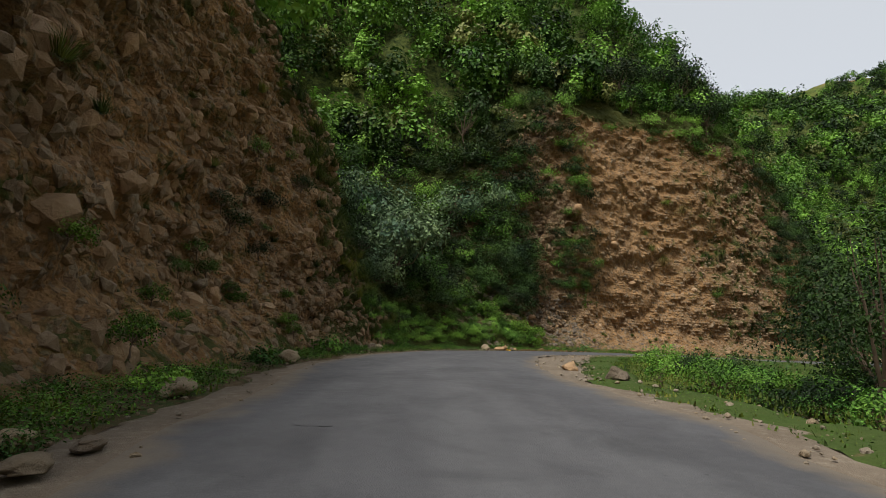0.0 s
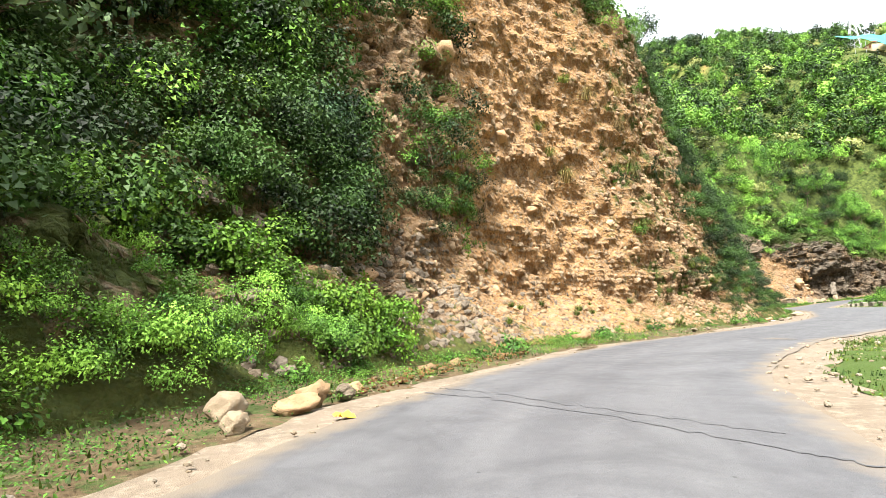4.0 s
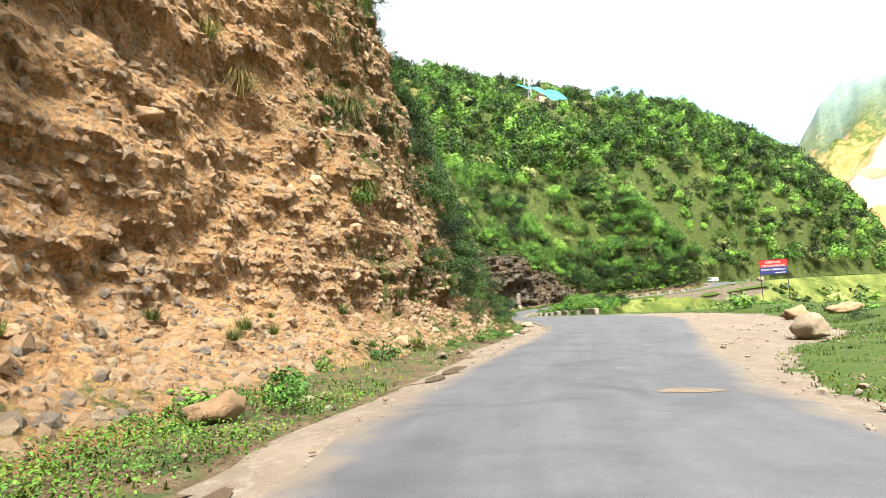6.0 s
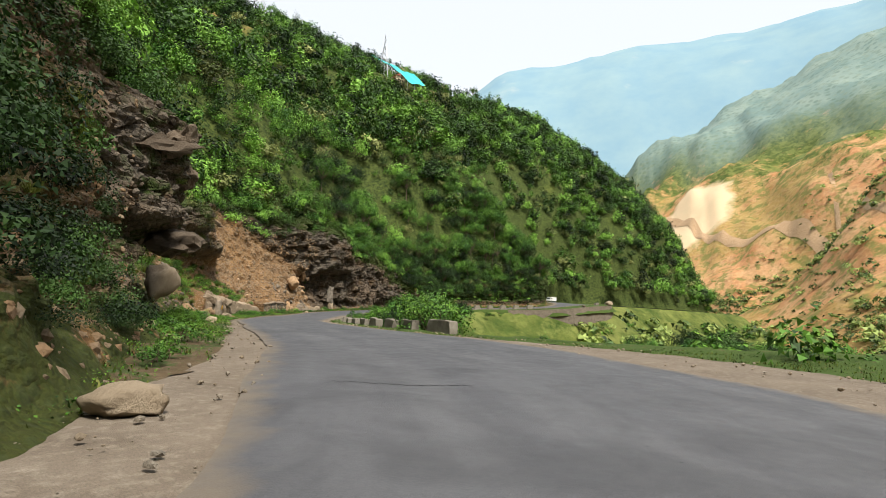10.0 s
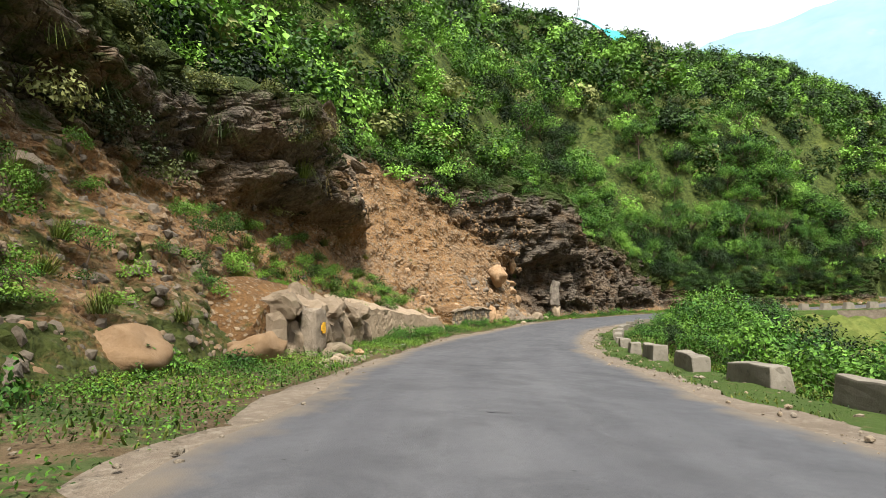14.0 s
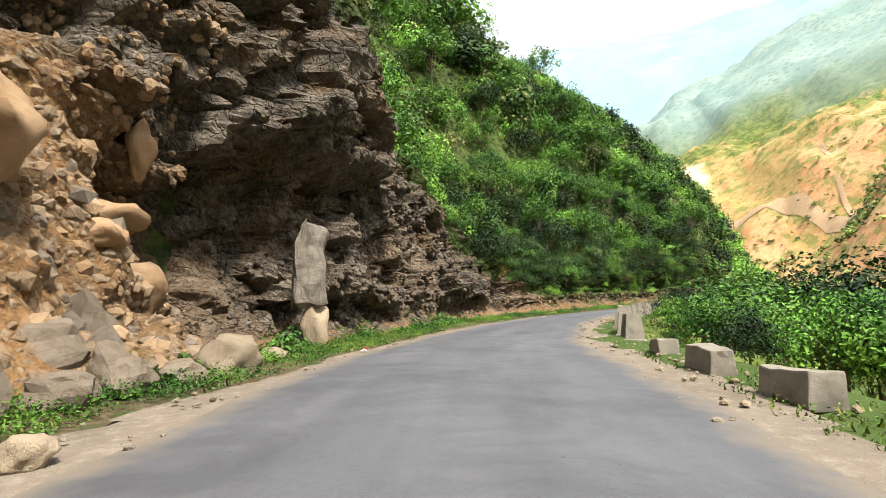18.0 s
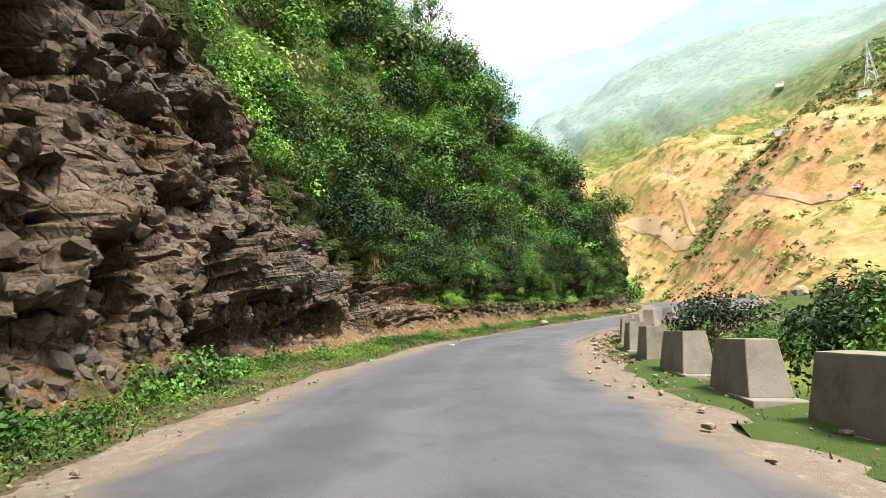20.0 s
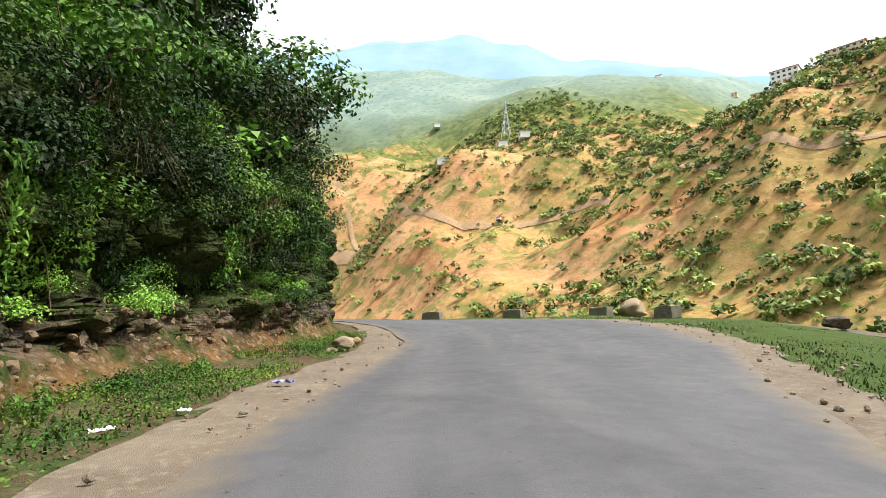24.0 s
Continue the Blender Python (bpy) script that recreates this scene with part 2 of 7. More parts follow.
def hill_material():
    n = Nodes("hillside_ground")
    dry = n.attribute("dry")
    # Ochre earth, with some haze put in by lighter, bluer tones.
    a = n.mix(n.ramp(n.noise(0.03, 8, 0.62), [(0.38, 0.0), (0.62, 1.0)]), (0.42, 0.19, 0.08), (0.48, 0.285, 0.14))
    a = n.mix(n.ramp(n.noise(0.012, 6, 0.6), [(0.43, 0.0), (0.56, 0.75)]), a, (0.30, 0.22, 0.07))
    a = n.mix(n.ramp(n.noise(0.11, 6, 0.7), [(0.5, 0.0), (0.72, 0.7)]), a, (0.20, 0.10, 0.05))
    band = n.node("TexWave", Scale=0.05, Distortion=22.0, Detail=4.0)
    band.bands_direction = "Z"
    n.put(band, "Vector", n.coords())
    a = n.mix(n.ramp(band.outputs["Fac"], [(0.75, 0.0), (0.98, 0.22)]), a, (0.55, 0.36, 0.2))
    green = n.mix(n.ramp(n.noise(0.15, 6, 0.7), [(0.35, 0.0), (0.7, 1.0)]), (0.035, 0.062, 0.012), (0.13, 0.145, 0.035))
    g = n.ramp(n.math("ADD", n.noise(0.05, 7, 0.7), n.math("MULTIPLY", dry, -0.5)), [(0.08, 0.0), (0.2, 1.0)])
    a = n.mix(g, a, green)
    a = n.mix(n.ramp(n.noise(0.09, 7, 0.7), [(0.5, 0.0), (0.58, 0.8)]), a, n.mix(n.noise(0.6, 5, 0.7), (0.08, 0.11, 0.028), (0.21, 0.21, 0.06)))
    a = n.mix(0.3, a, n.ramp(n.noise(0.35, 8, 0.75), [(0.3, 0.15), (0.7, 0.85)]), "OVERLAY")
    # Far woods: the pale blue-green base colour has haze painted into it.
    hazed_woods = n.mix(n.ramp(n.noise(0.02, 8, 0.65), [(0.4, 0.0), (0.65, 1.0)]), (0.15, 0.215, 0.195), (0.225, 0.28, 0.24))
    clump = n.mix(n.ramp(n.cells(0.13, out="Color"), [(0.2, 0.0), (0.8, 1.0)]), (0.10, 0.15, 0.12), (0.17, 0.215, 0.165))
    hazed_woods = n.mix(n.ramp(n.cells(0.13), [(0.3, 0.6), (0.55, 0.0)]), hazed_woods, clump)
    a = n.mix(n.attribute("wooded"), a, hazed_woods)
    a = n.mix(n.math("MULTIPLY", n.attribute("shrubby"), n.ramp(n.noise(0.04, 5, 0.6), [(0.6, 1.0), (0.7, 0.12)])), a, n.mix(n.ramp(n.noise(1.3, 9, 0.8), [(0.4, 0.0), (0.62, 1.0)]), (0.012, 0.024, 0.007), (0.085, 0.105, 0.026)))
    a = n.mix(n.ramp(n.math("ADD", n.attribute("cut"), n.math("MULTIPLY", n.noise(0.03, 5, 0.6), 0.5)), [(0.7, 0.0), (0.85, 0.9)]), a, (0.62, 0.47, 0.30))
    return n.done(a, 0.95, n.noise(0.5, 8, 0.7), 0.8, 0.6, 0.1)


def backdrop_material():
    """Far mountains, with the air's haze put into pale blue colour and glow."""
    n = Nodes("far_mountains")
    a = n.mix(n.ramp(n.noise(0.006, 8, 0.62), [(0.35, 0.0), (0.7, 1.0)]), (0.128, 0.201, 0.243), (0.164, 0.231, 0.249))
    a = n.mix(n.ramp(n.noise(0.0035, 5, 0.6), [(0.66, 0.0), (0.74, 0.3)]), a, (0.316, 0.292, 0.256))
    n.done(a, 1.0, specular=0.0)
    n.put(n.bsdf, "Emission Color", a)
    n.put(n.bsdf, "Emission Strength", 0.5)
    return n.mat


def plain(name, colour, rough=0.6, metal=0.0, grain=30.0, vary=0.25, bump=0.15):
    n = Nodes(name)
    f = n.noise(grain, 5, 0.6, n.local())
    a = n.mix(f, tuple(c * (1 - vary) for c in colour), tuple(min(1.0, c * (1 + vary)) for c in colour))
    return n.done(a, rough, n.noise(grain * 2, 4, at=n.local()), bump, 0.01, 0.4, metal)


def concrete_material():
    n = Nodes("weathered_concrete")
    a = n.mix(n.ramp(n.noise(1.6, 6, 0.65), [(0.3, 0.0), (0.7, 1.0)]), (0.135, 0.117, 0.0909), (0.239, 0.213, 0.172))
    a = n.mix(n.ramp(n.noise(0.9, 6, 0.7), [(0.55, 0.0), (0.7, 0.75)]), a, (0.073, 0.0624, 0.052))
    a = n.mix(n.ramp(n.noise(5, 6, 0.7), [(0.62, 0.0), (0.72, 0.6)]), a, (0.0468, 0.0442, 0.039))
    return n.done(a, 0.92, n.noise(14, 8, 0.7), 0.5, 0.02, 0.2)


MAT = {
    "asphalt": road_material(),
    "dirt": earth_material("verge_dirt", (0.127, 0.1, 0.0738), (0.193, 0.156, 0.119), (0.254, 0.217, 0.168), 70, 0.0),
    "verge": earth_material("grassy_verge", (0.0813, 0.0559, 0.0305), (0.137, 0.0968, 0.0508), (0.183, 0.137, 0.0861), 60, 0.9, (0.0254, 0.061, 0.00763)),
    "verge_left": earth_material("weedy_verge", (0.06, 0.042, 0.023), (0.11, 0.076, 0.042), (0.165, 0.125, 0.078), 60, 0.32, (0.03, 0.055, 0.013)),
    "cliff": cliff_material(),
    "hill": hill_material(),
    "far": backdrop_material(),
    "stone": stone_material("cliff_stone", (0.138, 0.0968, 0.0593), (0.387, 0.306, 0.212), (0.35, 0.206, 0.1)),
    "grey_stone": stone_material("grey_rock", (0.0691, 0.0576, 0.0461), (0.2, 0.173, 0.138), (0.162, 0.123, 0.0848)),
    "dark_rock": stone_material("dark_broken_rock", (0.0346, 0.0292, 0.0238), (0.169, 0.142, 0.11), (0.123, 0.088, 0.0576)),
    "white_stone": stone_material("pale_boulder", (0.174, 0.147, 0.112), (0.35, 0.305, 0.243), (0.312, 0.231, 0.143)),
    "concrete": concrete_material(),
    "track": earth_material("track_dirt", (0.30, 0.19, 0.10), (0.43, 0.29, 0.17), (0.50, 0.36, 0.23), 20, 0.0),
    "render": stone_material("old_cement_render", (0.12, 0.095, 0.07), (0.31, 0.255, 0.19), (0.27, 0.20, 0.13)),
    "leaf": leaf_material("mid_green_leaves", (0.0486, 0.136, 0.0176), (0.126, 0.301, 0.0407), (0.194, 0.36, 0.0535)),
    "leaf_dark": leaf_material("dark_green_leaves", (0.00891, 0.0291, 0.00618), (0.0274, 0.0667, 0.013), (0.0393, 0.0825, 0.0154)),
    "leaf_bright": leaf_material("bright_green_leaves", (0.0522, 0.13, 0.0078), (0.0978, 0.223, 0.0195), (0.137, 0.248, 0.0293)),
    "leaf_grey": leaf_material("silvery_green_leaves", (0.0731, 0.136, 0.0626), (0.167, 0.261, 0.136), (0.229, 0.334, 0.177)),
    "leaf_olive": leaf_material("olive_green_bush_leaves", (0.101, 0.131, 0.0403), (0.171, 0.211, 0.0605), (0.221, 0.232, 0.0806)),
    "leaf_far": leaf_material("far_bush_leaves", (0.10, 0.17, 0.045), (0.19, 0.28, 0.075), (0.26, 0.31, 0.09)),
    "grass": leaf_material("grass_blades", (0.0648, 0.122, 0.0144), (0.137, 0.194, 0.0288), (0.216, 0.216, 0.0504)),
    "straw": leaf_material("dry_grass_blades", (0.18, 0.122, 0.0432), (0.302, 0.216, 0.0864), (0.216, 0.202, 0.0576)),
    "bark": plain("bark", (0.12, 0.085, 0.06), 0.95, 0, 14, 0.4, 0.6),
}

# ---- shared geometry helpers ----
rng = np.random.default_rng(7)


def mesh_from(name, verts, faces, material, smooth=False, attributes=None):
    """A mesh from arrays of corners and of triangles or quads."""
    me = bpy.data.meshes.new(name)
    verts, faces = np.asarray(verts, np.float32), np.asarray(faces, np.int32)
    k = faces.shape[1]
    me.vertices.add(len(verts))
    me.vertices.foreach_set("co", verts.ravel())
    me.loops.add(faces.size)
    me.loops.foreach_set("vertex_index", faces.ravel())
    me.polygons.add(len(faces))
    me.polygons.foreach_set("loop_start", np.arange(0, faces.size, k, dtype=np.int32))
    me.polygons.foreach_set("loop_total", np.full(len(faces), k, np.int32))
    me.polygons.foreach_set("use_smooth", np.full(len(faces), smooth))
    for key, values in (attributes or {}).items():
        me.attributes.new(key, "FLOAT", "POINT").data.foreach_set("value", np.asarray(values, np.float32).ravel())
    me.update(calc_edges=True)
    me.materials.append(material)
    return me


def child(name, me, parent, label=""):
    ob = new(name, me)
    ob.parent = parent
    return tagged(ob, label) if label else ob


def grid_faces(rows, cols):
    a = np.arange(rows * cols).reshape(rows, cols)
    return np.stack([a[:-1, :-1], a[1:, :-1], a[1:, 1:], a[:-1, 1:]], -1).reshape(-1, 4)


def hashed(i, j, k, seed):
    h = (i * 374761393 + j * 668265263 + k * 2147483647 + seed * 1274126177) & 0xFFFFFFFF
    h = ((h ^ (h >> 13)) * 1274126177) & 0xFFFFFFFF
    return ((h ^ (h >> 16)) & 0xFFFFFF) / 0xFFFFFF


def bumps(p, scale, seed=0):
    """Smooth value noise from -1 to 1 at an array of places."""
    q = np.asarray(p, float) * scale
    c = np.floor(q).astype(np.int64)
    f = q - c
    f = f * f * (3 - 2 * f)
    out = 0
    for dx in (0, 1):
        for dy in (0, 1):
            for dz in (0, 1):
                w = (f[..., 0] if dx else 1 - f[..., 0]) * (f[..., 1] if dy else 1 - f[..., 1]) * (f[..., 2] if dz else 1 - f[..., 2])
                out = out + w * hashed(c[..., 0] + dx, c[..., 1] + dy, c[..., 2] + dz, seed)
    return out * 2 - 1


def fractal(p, scale, octaves=4, gain=0.5, seed=0):
    total, amp = 0, 1.0
    for o in range(octaves):
        total = total + amp * bumps(p, scale * 2 ** o, seed + o * 17)
        amp *= gain
    return total


def facets(p, scale, seed=0):
    """Cellular noise: distance to the nearest seed and a random number for each cell."""
    q = np.asarray(p, float) * scale
    c = np.floor(q).astype(np.int64)
    best, tag, second = np.full(q.shape[:-1], 9.0), np.zeros(q.shape[:-1]), np.full(q.shape[:-1], 9.0)
    for dx in (-1, 0, 1):
        for dy in (-1, 0, 1):
            for dz in (-1, 0, 1):
                n = c + (dx, dy, dz)
                r = [hashed(n[..., 0], n[..., 1], n[..., 2], seed + k) for k in (1, 2, 3)]
                d = sum((n[..., k] + r[k] - q[..., k]) ** 2 for k in range(3))
                near = d < best
                second = np.where(near, best, np.minimum(second, d))
                tag = np.where(near, r[0] * 0.5 + r[1] * 0.5, tag)
                best = np.where(near, d, best)
    return np.sqrt(best), tag, np.sqrt(second) - np.sqrt(best)


def ease(x, a, b):
    f = np.clip((x - a) / (b - a), 0, 1)
    return f * f * (3 - 2 * f)


# ---- the line of the road: x, y, height ----
LINE_A = [(0.6, -45, -1.2), (0.4, -20, -0.6), (0, 0, 0), (-0.7, 8.3, 0.29), (-0.6, 18, 0.4), (1.6, 28.4, 0.41), (5, 35.7, 0.34), (10.4, 42.2, 0.27), (17.1, 47.1, 0.17), (25.3, 51.6, -0.05), (33.6, 55.5, -0.19), (42.3, 59.1, -0.25), (50, 62.4, -0.2), (57, 66.4, -0.16)]
LINE_B = [(64.5, 72.5, -0.15), (72, 79.7, -0.25), (79.5, 86.5, -0.41), (88.3, 93.4, -0.68), (97.7, 98.9, -0.81), (108.5, 103.5, -0.81), (119.4, 106.7, -0.5), (130, 108.3, -0.2), (140.3, 108.8, 0.09), (151.2, 108.1, 0.5), (161, 105.9, 0.96), (170.4, 101.7, 1.5), (182, 95, 2.2), (193.5, 87, 3.2)]
LINE_C = [(200, 84.6, 3.9), (207, 86, 4.4), (214, 91, 4.8), (222, 95.5, 5.0), (232, 97.5, 5.2), (246, 96, 5.4), (264, 87, 5.6), (290, 68, 6), (325, 46, 6), (372, 29, 6), (430, 26, 5), (485, 52, 5), (514, 122, 5), (520, 230, 5)]


def smooth_line(points, step=0.5):
    p = np.array(points, float)
    p = np.vstack([2 * p[0] - p[1], p, 2 * p[-1] - p[-2]])
    out = []
    for i in range(1, len(p) - 2):
        n = max(2, int(np.linalg.norm(p[i + 1] - p[i]) / 0.1))
        t = np.linspace(0, 1, n, endpoint=False)[:, None]
        a, b, c, d = p[i - 1], p[i], p[i + 1], p[i + 2]
        out.append(0.5 * (2 * b + (c - a) * t + (2 * a - 5 * b + 4 * c - d) * t ** 2 + (3 * b - a - 3 * c + d) * t ** 3))
    q = np.vstack(out)
    s = np.r_[0, np.cumsum(np.hypot(*np.diff(q[:, :2], axis=0).T))]
    even = np.arange(0, s[-1], step)
    return np.stack([np.interp(even, s, q[:, k]) for k in range(3)], 1), even


LINE, LINE_S = smooth_line(LINE_A + LINE_B + LINE_C)
LINE_S = LINE_S - LINE_S[np.argmin(np.hypot(LINE[:, 0], LINE[:, 1]))]
heading = np.gradient(LINE[:, :2], axis=0)
heading /= np.linalg.norm(heading, axis=1)[:, None]
for k in range(2):
    heading[:, k] = np.convolve(np.pad(heading[:, k], 4, mode="edge"), np.ones(9) / 9, "valid")
heading /= np.linalg.norm(heading, axis=1)[:, None]


def at_road(s, u, h=0.0):
    """The place s metres along the road and u to its left, h above it."""
    s, u, h = np.broadcast_arrays(np.asarray(s, float), u, h)
    x, y, z = (np.interp(s, LINE_S, LINE[:, k]) for k in range(3))
    z = z + np.clip(-u, 0, 9) * 0.07 * np.exp(-((s - 256) / 11) ** 2)     # the last bend is banked
    tx, ty = (np.interp(s, LINE_S, heading[:, k]) for k in range(2))
    return np.stack([x - ty * u, y + tx * u, z + h], -1)


def road_turn(s):
    """Degrees about z by which a thing at s turns, so that its own y points along the road."""
    tx, ty = (float(np.interp(s, LINE_S, heading[:, k])) for k in range(2))
    return math.degrees(math.atan2(-tx, ty))


def table(rows):
    a = np.array(rows, float)
    return lambda s: np.interp(s, a[:, 0], a[:, 1])


EDGE_LEFT = table([(-45, 2.3), (10, 2.4), (20, 3.2), (28, 3.3), (38, 2.9), (47, 2.1), (60, 1.9), (75, 1.4), (88, 1.35), (96, 2.2), (110, 2.3), (135, 2.2), (150, 2.6), (165, 3.0), (182, 3.4), (212, 3.1), (228, 2.5), (245, 1.6), (252, 1.8), (262, 2.6), (600, 2.6)])
EDGE_RIGHT = table([(-45, 4.6), (8, 4.6), (20, 3.6), (30, 3.2), (40, 3.3), (52, 4.0), (60, 4.4), (68, 5.2), (76, 6.6), (86, 7.6), (96, 8.8), (106, 8.6), (113, 7.6), (120, 5.8), (128, 5.1), (140, 5.0), (152, 4.0), (164, 3.2), (182, 3.2), (205, 2.5), (216, 2.7), (226, 3.0), (236, 5.0), (246, 8.0), (256, 8.0), (270, 4.0), (600, 4.0)])
FOOT_A = [(-45, 4.2), (6, 3.9), (10, 4.3), (15, 5.0), (24, 5.4), (30, 5.6), (34, 6.3), (38, 6.2), (42, 5.6), (47, 5.0), (55, 4.5), (60, 5.0), (66, 5.8), (70, 5.0), (74, 4.2), (84, 3.8), (92, 3.8), (101, 5.0), (115, 6.2)]
FOOT_B = [(121, 6.4), (131, 5.9), (141, 5.5), (152, 5.4), (160, 6.4), (165, 7.0), (171, 6.2), (178, 5.4), (184, 5.8), (193, 5.4), (206, 6.2), (214, 6.4), (220, 5.2), (228, 5.7), (236, 5.8), (245, 5.8), (251, 5.0), (256, 4.6), (265, 4.6), (280, 5), (600, 5)]
FOOT = table(FOOT_A + FOOT_B)
# the foot slope of loose earth: its run and its height
TALUS_RUN = table([(-45, 1.5), (6, 1.4), (20, 1.3), (28, 1.2), (34, 3.0), (42, 3.4), (50, 4.2), (60, 4), (68, 2.6), (75, 2.4), (86, 2.3), (100, 2), (112, 1.2), (118, 1), (125, 4), (133, 4.8), (143, 5), (153, 5), (158, 5.6), (162, 7.6), (165, 8.2), (170, 7.4), (176, 5.4), (181, 3.2), (186, 0.8), (200, 0.5), (215, 1.0), (230, 0.5), (250, 0.4), (600, 2)])
TALUS_H = table([(-45, 2), (6, 1.8), (20, 2), (32, 4.8), (38, 4.8), (42, 3.4), (50, 2.6), (60, 2.2), (75, 2.0), (86, 2.5), (100, 1.6), (118, 0.8), (125, 3.2), (133, 4.6), (143, 4.8), (153, 4.8), (158, 6.4), (162, 10.6), (165, 12.5), (170, 11.5), (176, 8), (181, 4.2), (186, 0.9), (200, 0.8), (215, 1.1), (230, 0.6), (250, 0.5), (600, 2)])
# the steep face above it: its run and the height of its top
FACE_RUN = table([(-45, 3.5), (10, 2.6), (22, 2.2), (28, 2.6), (33, 9), (40, 9), (47, 4.5), (54, 3.8), (70, 4.0), (80, 6.0), (89, 8.5), (98, 7), (108, 2.4), (118, 1.2), (126, 1.8), (135, 2.6), (145, 2.4), (153, 2), (163, 2.2), (172, 2.4), (180, 1.2), (190, 1.2), (200, 1.4), (210, 1.8), (230, 1.0), (245, 0.5), (255, 0.4), (600, 4)])
FACE_H = table([(-45, 16), (20, 16), (27, 13), (34, 11), (41, 12), (47, 20), (54, 27), (72, 28), (82, 28), (91, 25), (99, 16), (108, 12), (118, 10.5), (130, 10.5), (145, 10.5), (153, 11), (160, 14), (165, 15.5), (175, 14.5), (184, 14.5), (190, 13), (196, 10.5), (202, 10), (206, 9), (210, 6.5), (215, 4.6), (230, 5), (245, 5.5), (255, 6), (600, 6)])


def hill_height(u, s):
    """The height of the hill above the road, u metres to the left of the road's line."""
    f, tr, th, fr, fh = FOOT(s), TALUS_RUN(s), TALUS_H(s), FACE_RUN(s), FACE_H(s)
    a = np.clip((u - f) / np.maximum(tr, 0.1), 0, 1) * th
    b = np.clip((u - f - tr) / np.maximum(fr, 0.1), 0, 1) * (fh - th)
    d = np.maximum(u - f - tr - fr, 0)
    c = 0.95 * d + 20 * (1 - np.exp(-d / 16))
    c = 175 * (1 - np.exp(-c / 175))
    return a + b + c


# ---- the ground: one sheet with valley, river and the far side ----
def spread(a, b, step, out, grow=1.05, reach=4300):
    core = list(np.arange(a, b, step))
    for side in (-1, 1):
        at, d = (core[0] if side < 0 else core[-1]), out
        extra = []
        while abs(at) < reach:
            at += side * d
            d *= grow
            extra.append(at)
        core = extra[::-1] + core if side < 0 else core + extra
    return np.array(core)


def river_far_side(x, y):
    p = np.stack([x, y, 0 * x], -1)
    bend = np.where(x < 150, (150 - x) * 0.75, 0)
    rise = 62 + 0.12 * (x - 346) - 0.78 * (y + 88 + bend)
    rise = rise + np.clip(x - 560, 0, 500) * 0.11
    rise = rise + 130 * np.exp(-((x - 1010) ** 2 + (y + 430) ** 2) / 330 ** 2) + 150 * np.exp(-((x - 1330) ** 2 + (y + 260) ** 2) / 330 ** 2)
    rise = rise + 165 * np.exp(-((x - 1120) / 320) ** 2 - ((y - 90) / 230) ** 2)
    spur = fractal(p, 0.011, 4, 0.5, 5) * 20 + np.abs(fractal(p, 0.03, 3, 0.5, 15)) * 5
    rise = rise + spur * np.clip(rise / 60 + 0.3, 0.1, 1.6)
    top = np.interp(x, [150, 330, 430, 560, 1000, 1400], [150, 160, 200, 400, 620, 900]) * (1 + 0.1 * bumps(p, 0.004, 3))
    return np.where(rise > 0.35 * top, top * (0.35 + 0.65 * (1 - np.exp(-(rise - 0.35 * top) / (0.65 * top)))), rise)


def road_place(x, y):
    """Along and left of the road, and the road's height there, for arrays of places."""
    q = np.stack([x.ravel(), y.ravel()], 1)
    pick = np.empty(len(q), int)
    thin = LINE[::4, :2]
    for i in range(0, len(q), 4000):
        d = ((q[i:i + 4000, None] - thin[None]) ** 2).sum(-1)
        pick[i:i + 4000] = d.argmin(1) * 4
    v = q - LINE[pick, :2]
    t = heading[pick]
    along, left = (v * t).sum(1), t[:, 0] * v[:, 1] - t[:, 1] * v[:, 0]
    return (LINE_S[pick] + along).reshape(x.shape), left.reshape(x.shape), np.interp(LINE_S[pick] + along, LINE_S, LINE[:, 2]).reshape(x.shape), np.hypot(*v.T).reshape(x.shape)


RIVER = -30.0


def ground_height(x, y):
    s, u, z, far = road_place(x, y)
    u = np.where(u >= 0, np.maximum(u, far * 0.98), np.minimum(u, -far * 0.98))
    p = np.stack([x, y, 0 * x], -1)
    rough = fractal(p, 0.045, 4, 0.5, 2)
    left = z + hill_height(u - 3.4, s) * (1 + 0.26 * ease(x, 165, 290)) - 0.9 + rough * np.clip((u - 14) / 20, 0, 1) * 4.0
    bank = EDGE_RIGHT(s) + 4.0 + 9.0 * ease(s, 60, 76) * (1 - ease(s, 100, 118))
    drop = np.maximum(-u - bank, 0)
    right = z - 0.35 - 42 * (1 - np.exp(-drop * 0.95 / 42)) + rough * np.clip(drop / 15, 0, 1) * 2.5
    near = np.where(u > 0, left, right)
    other = river_far_side(x, y)
    other = np.where(u > 0, -99, other)
    return np.maximum(np.maximum(near, other), np.where(u > 0, -99, RIVER)), s, u


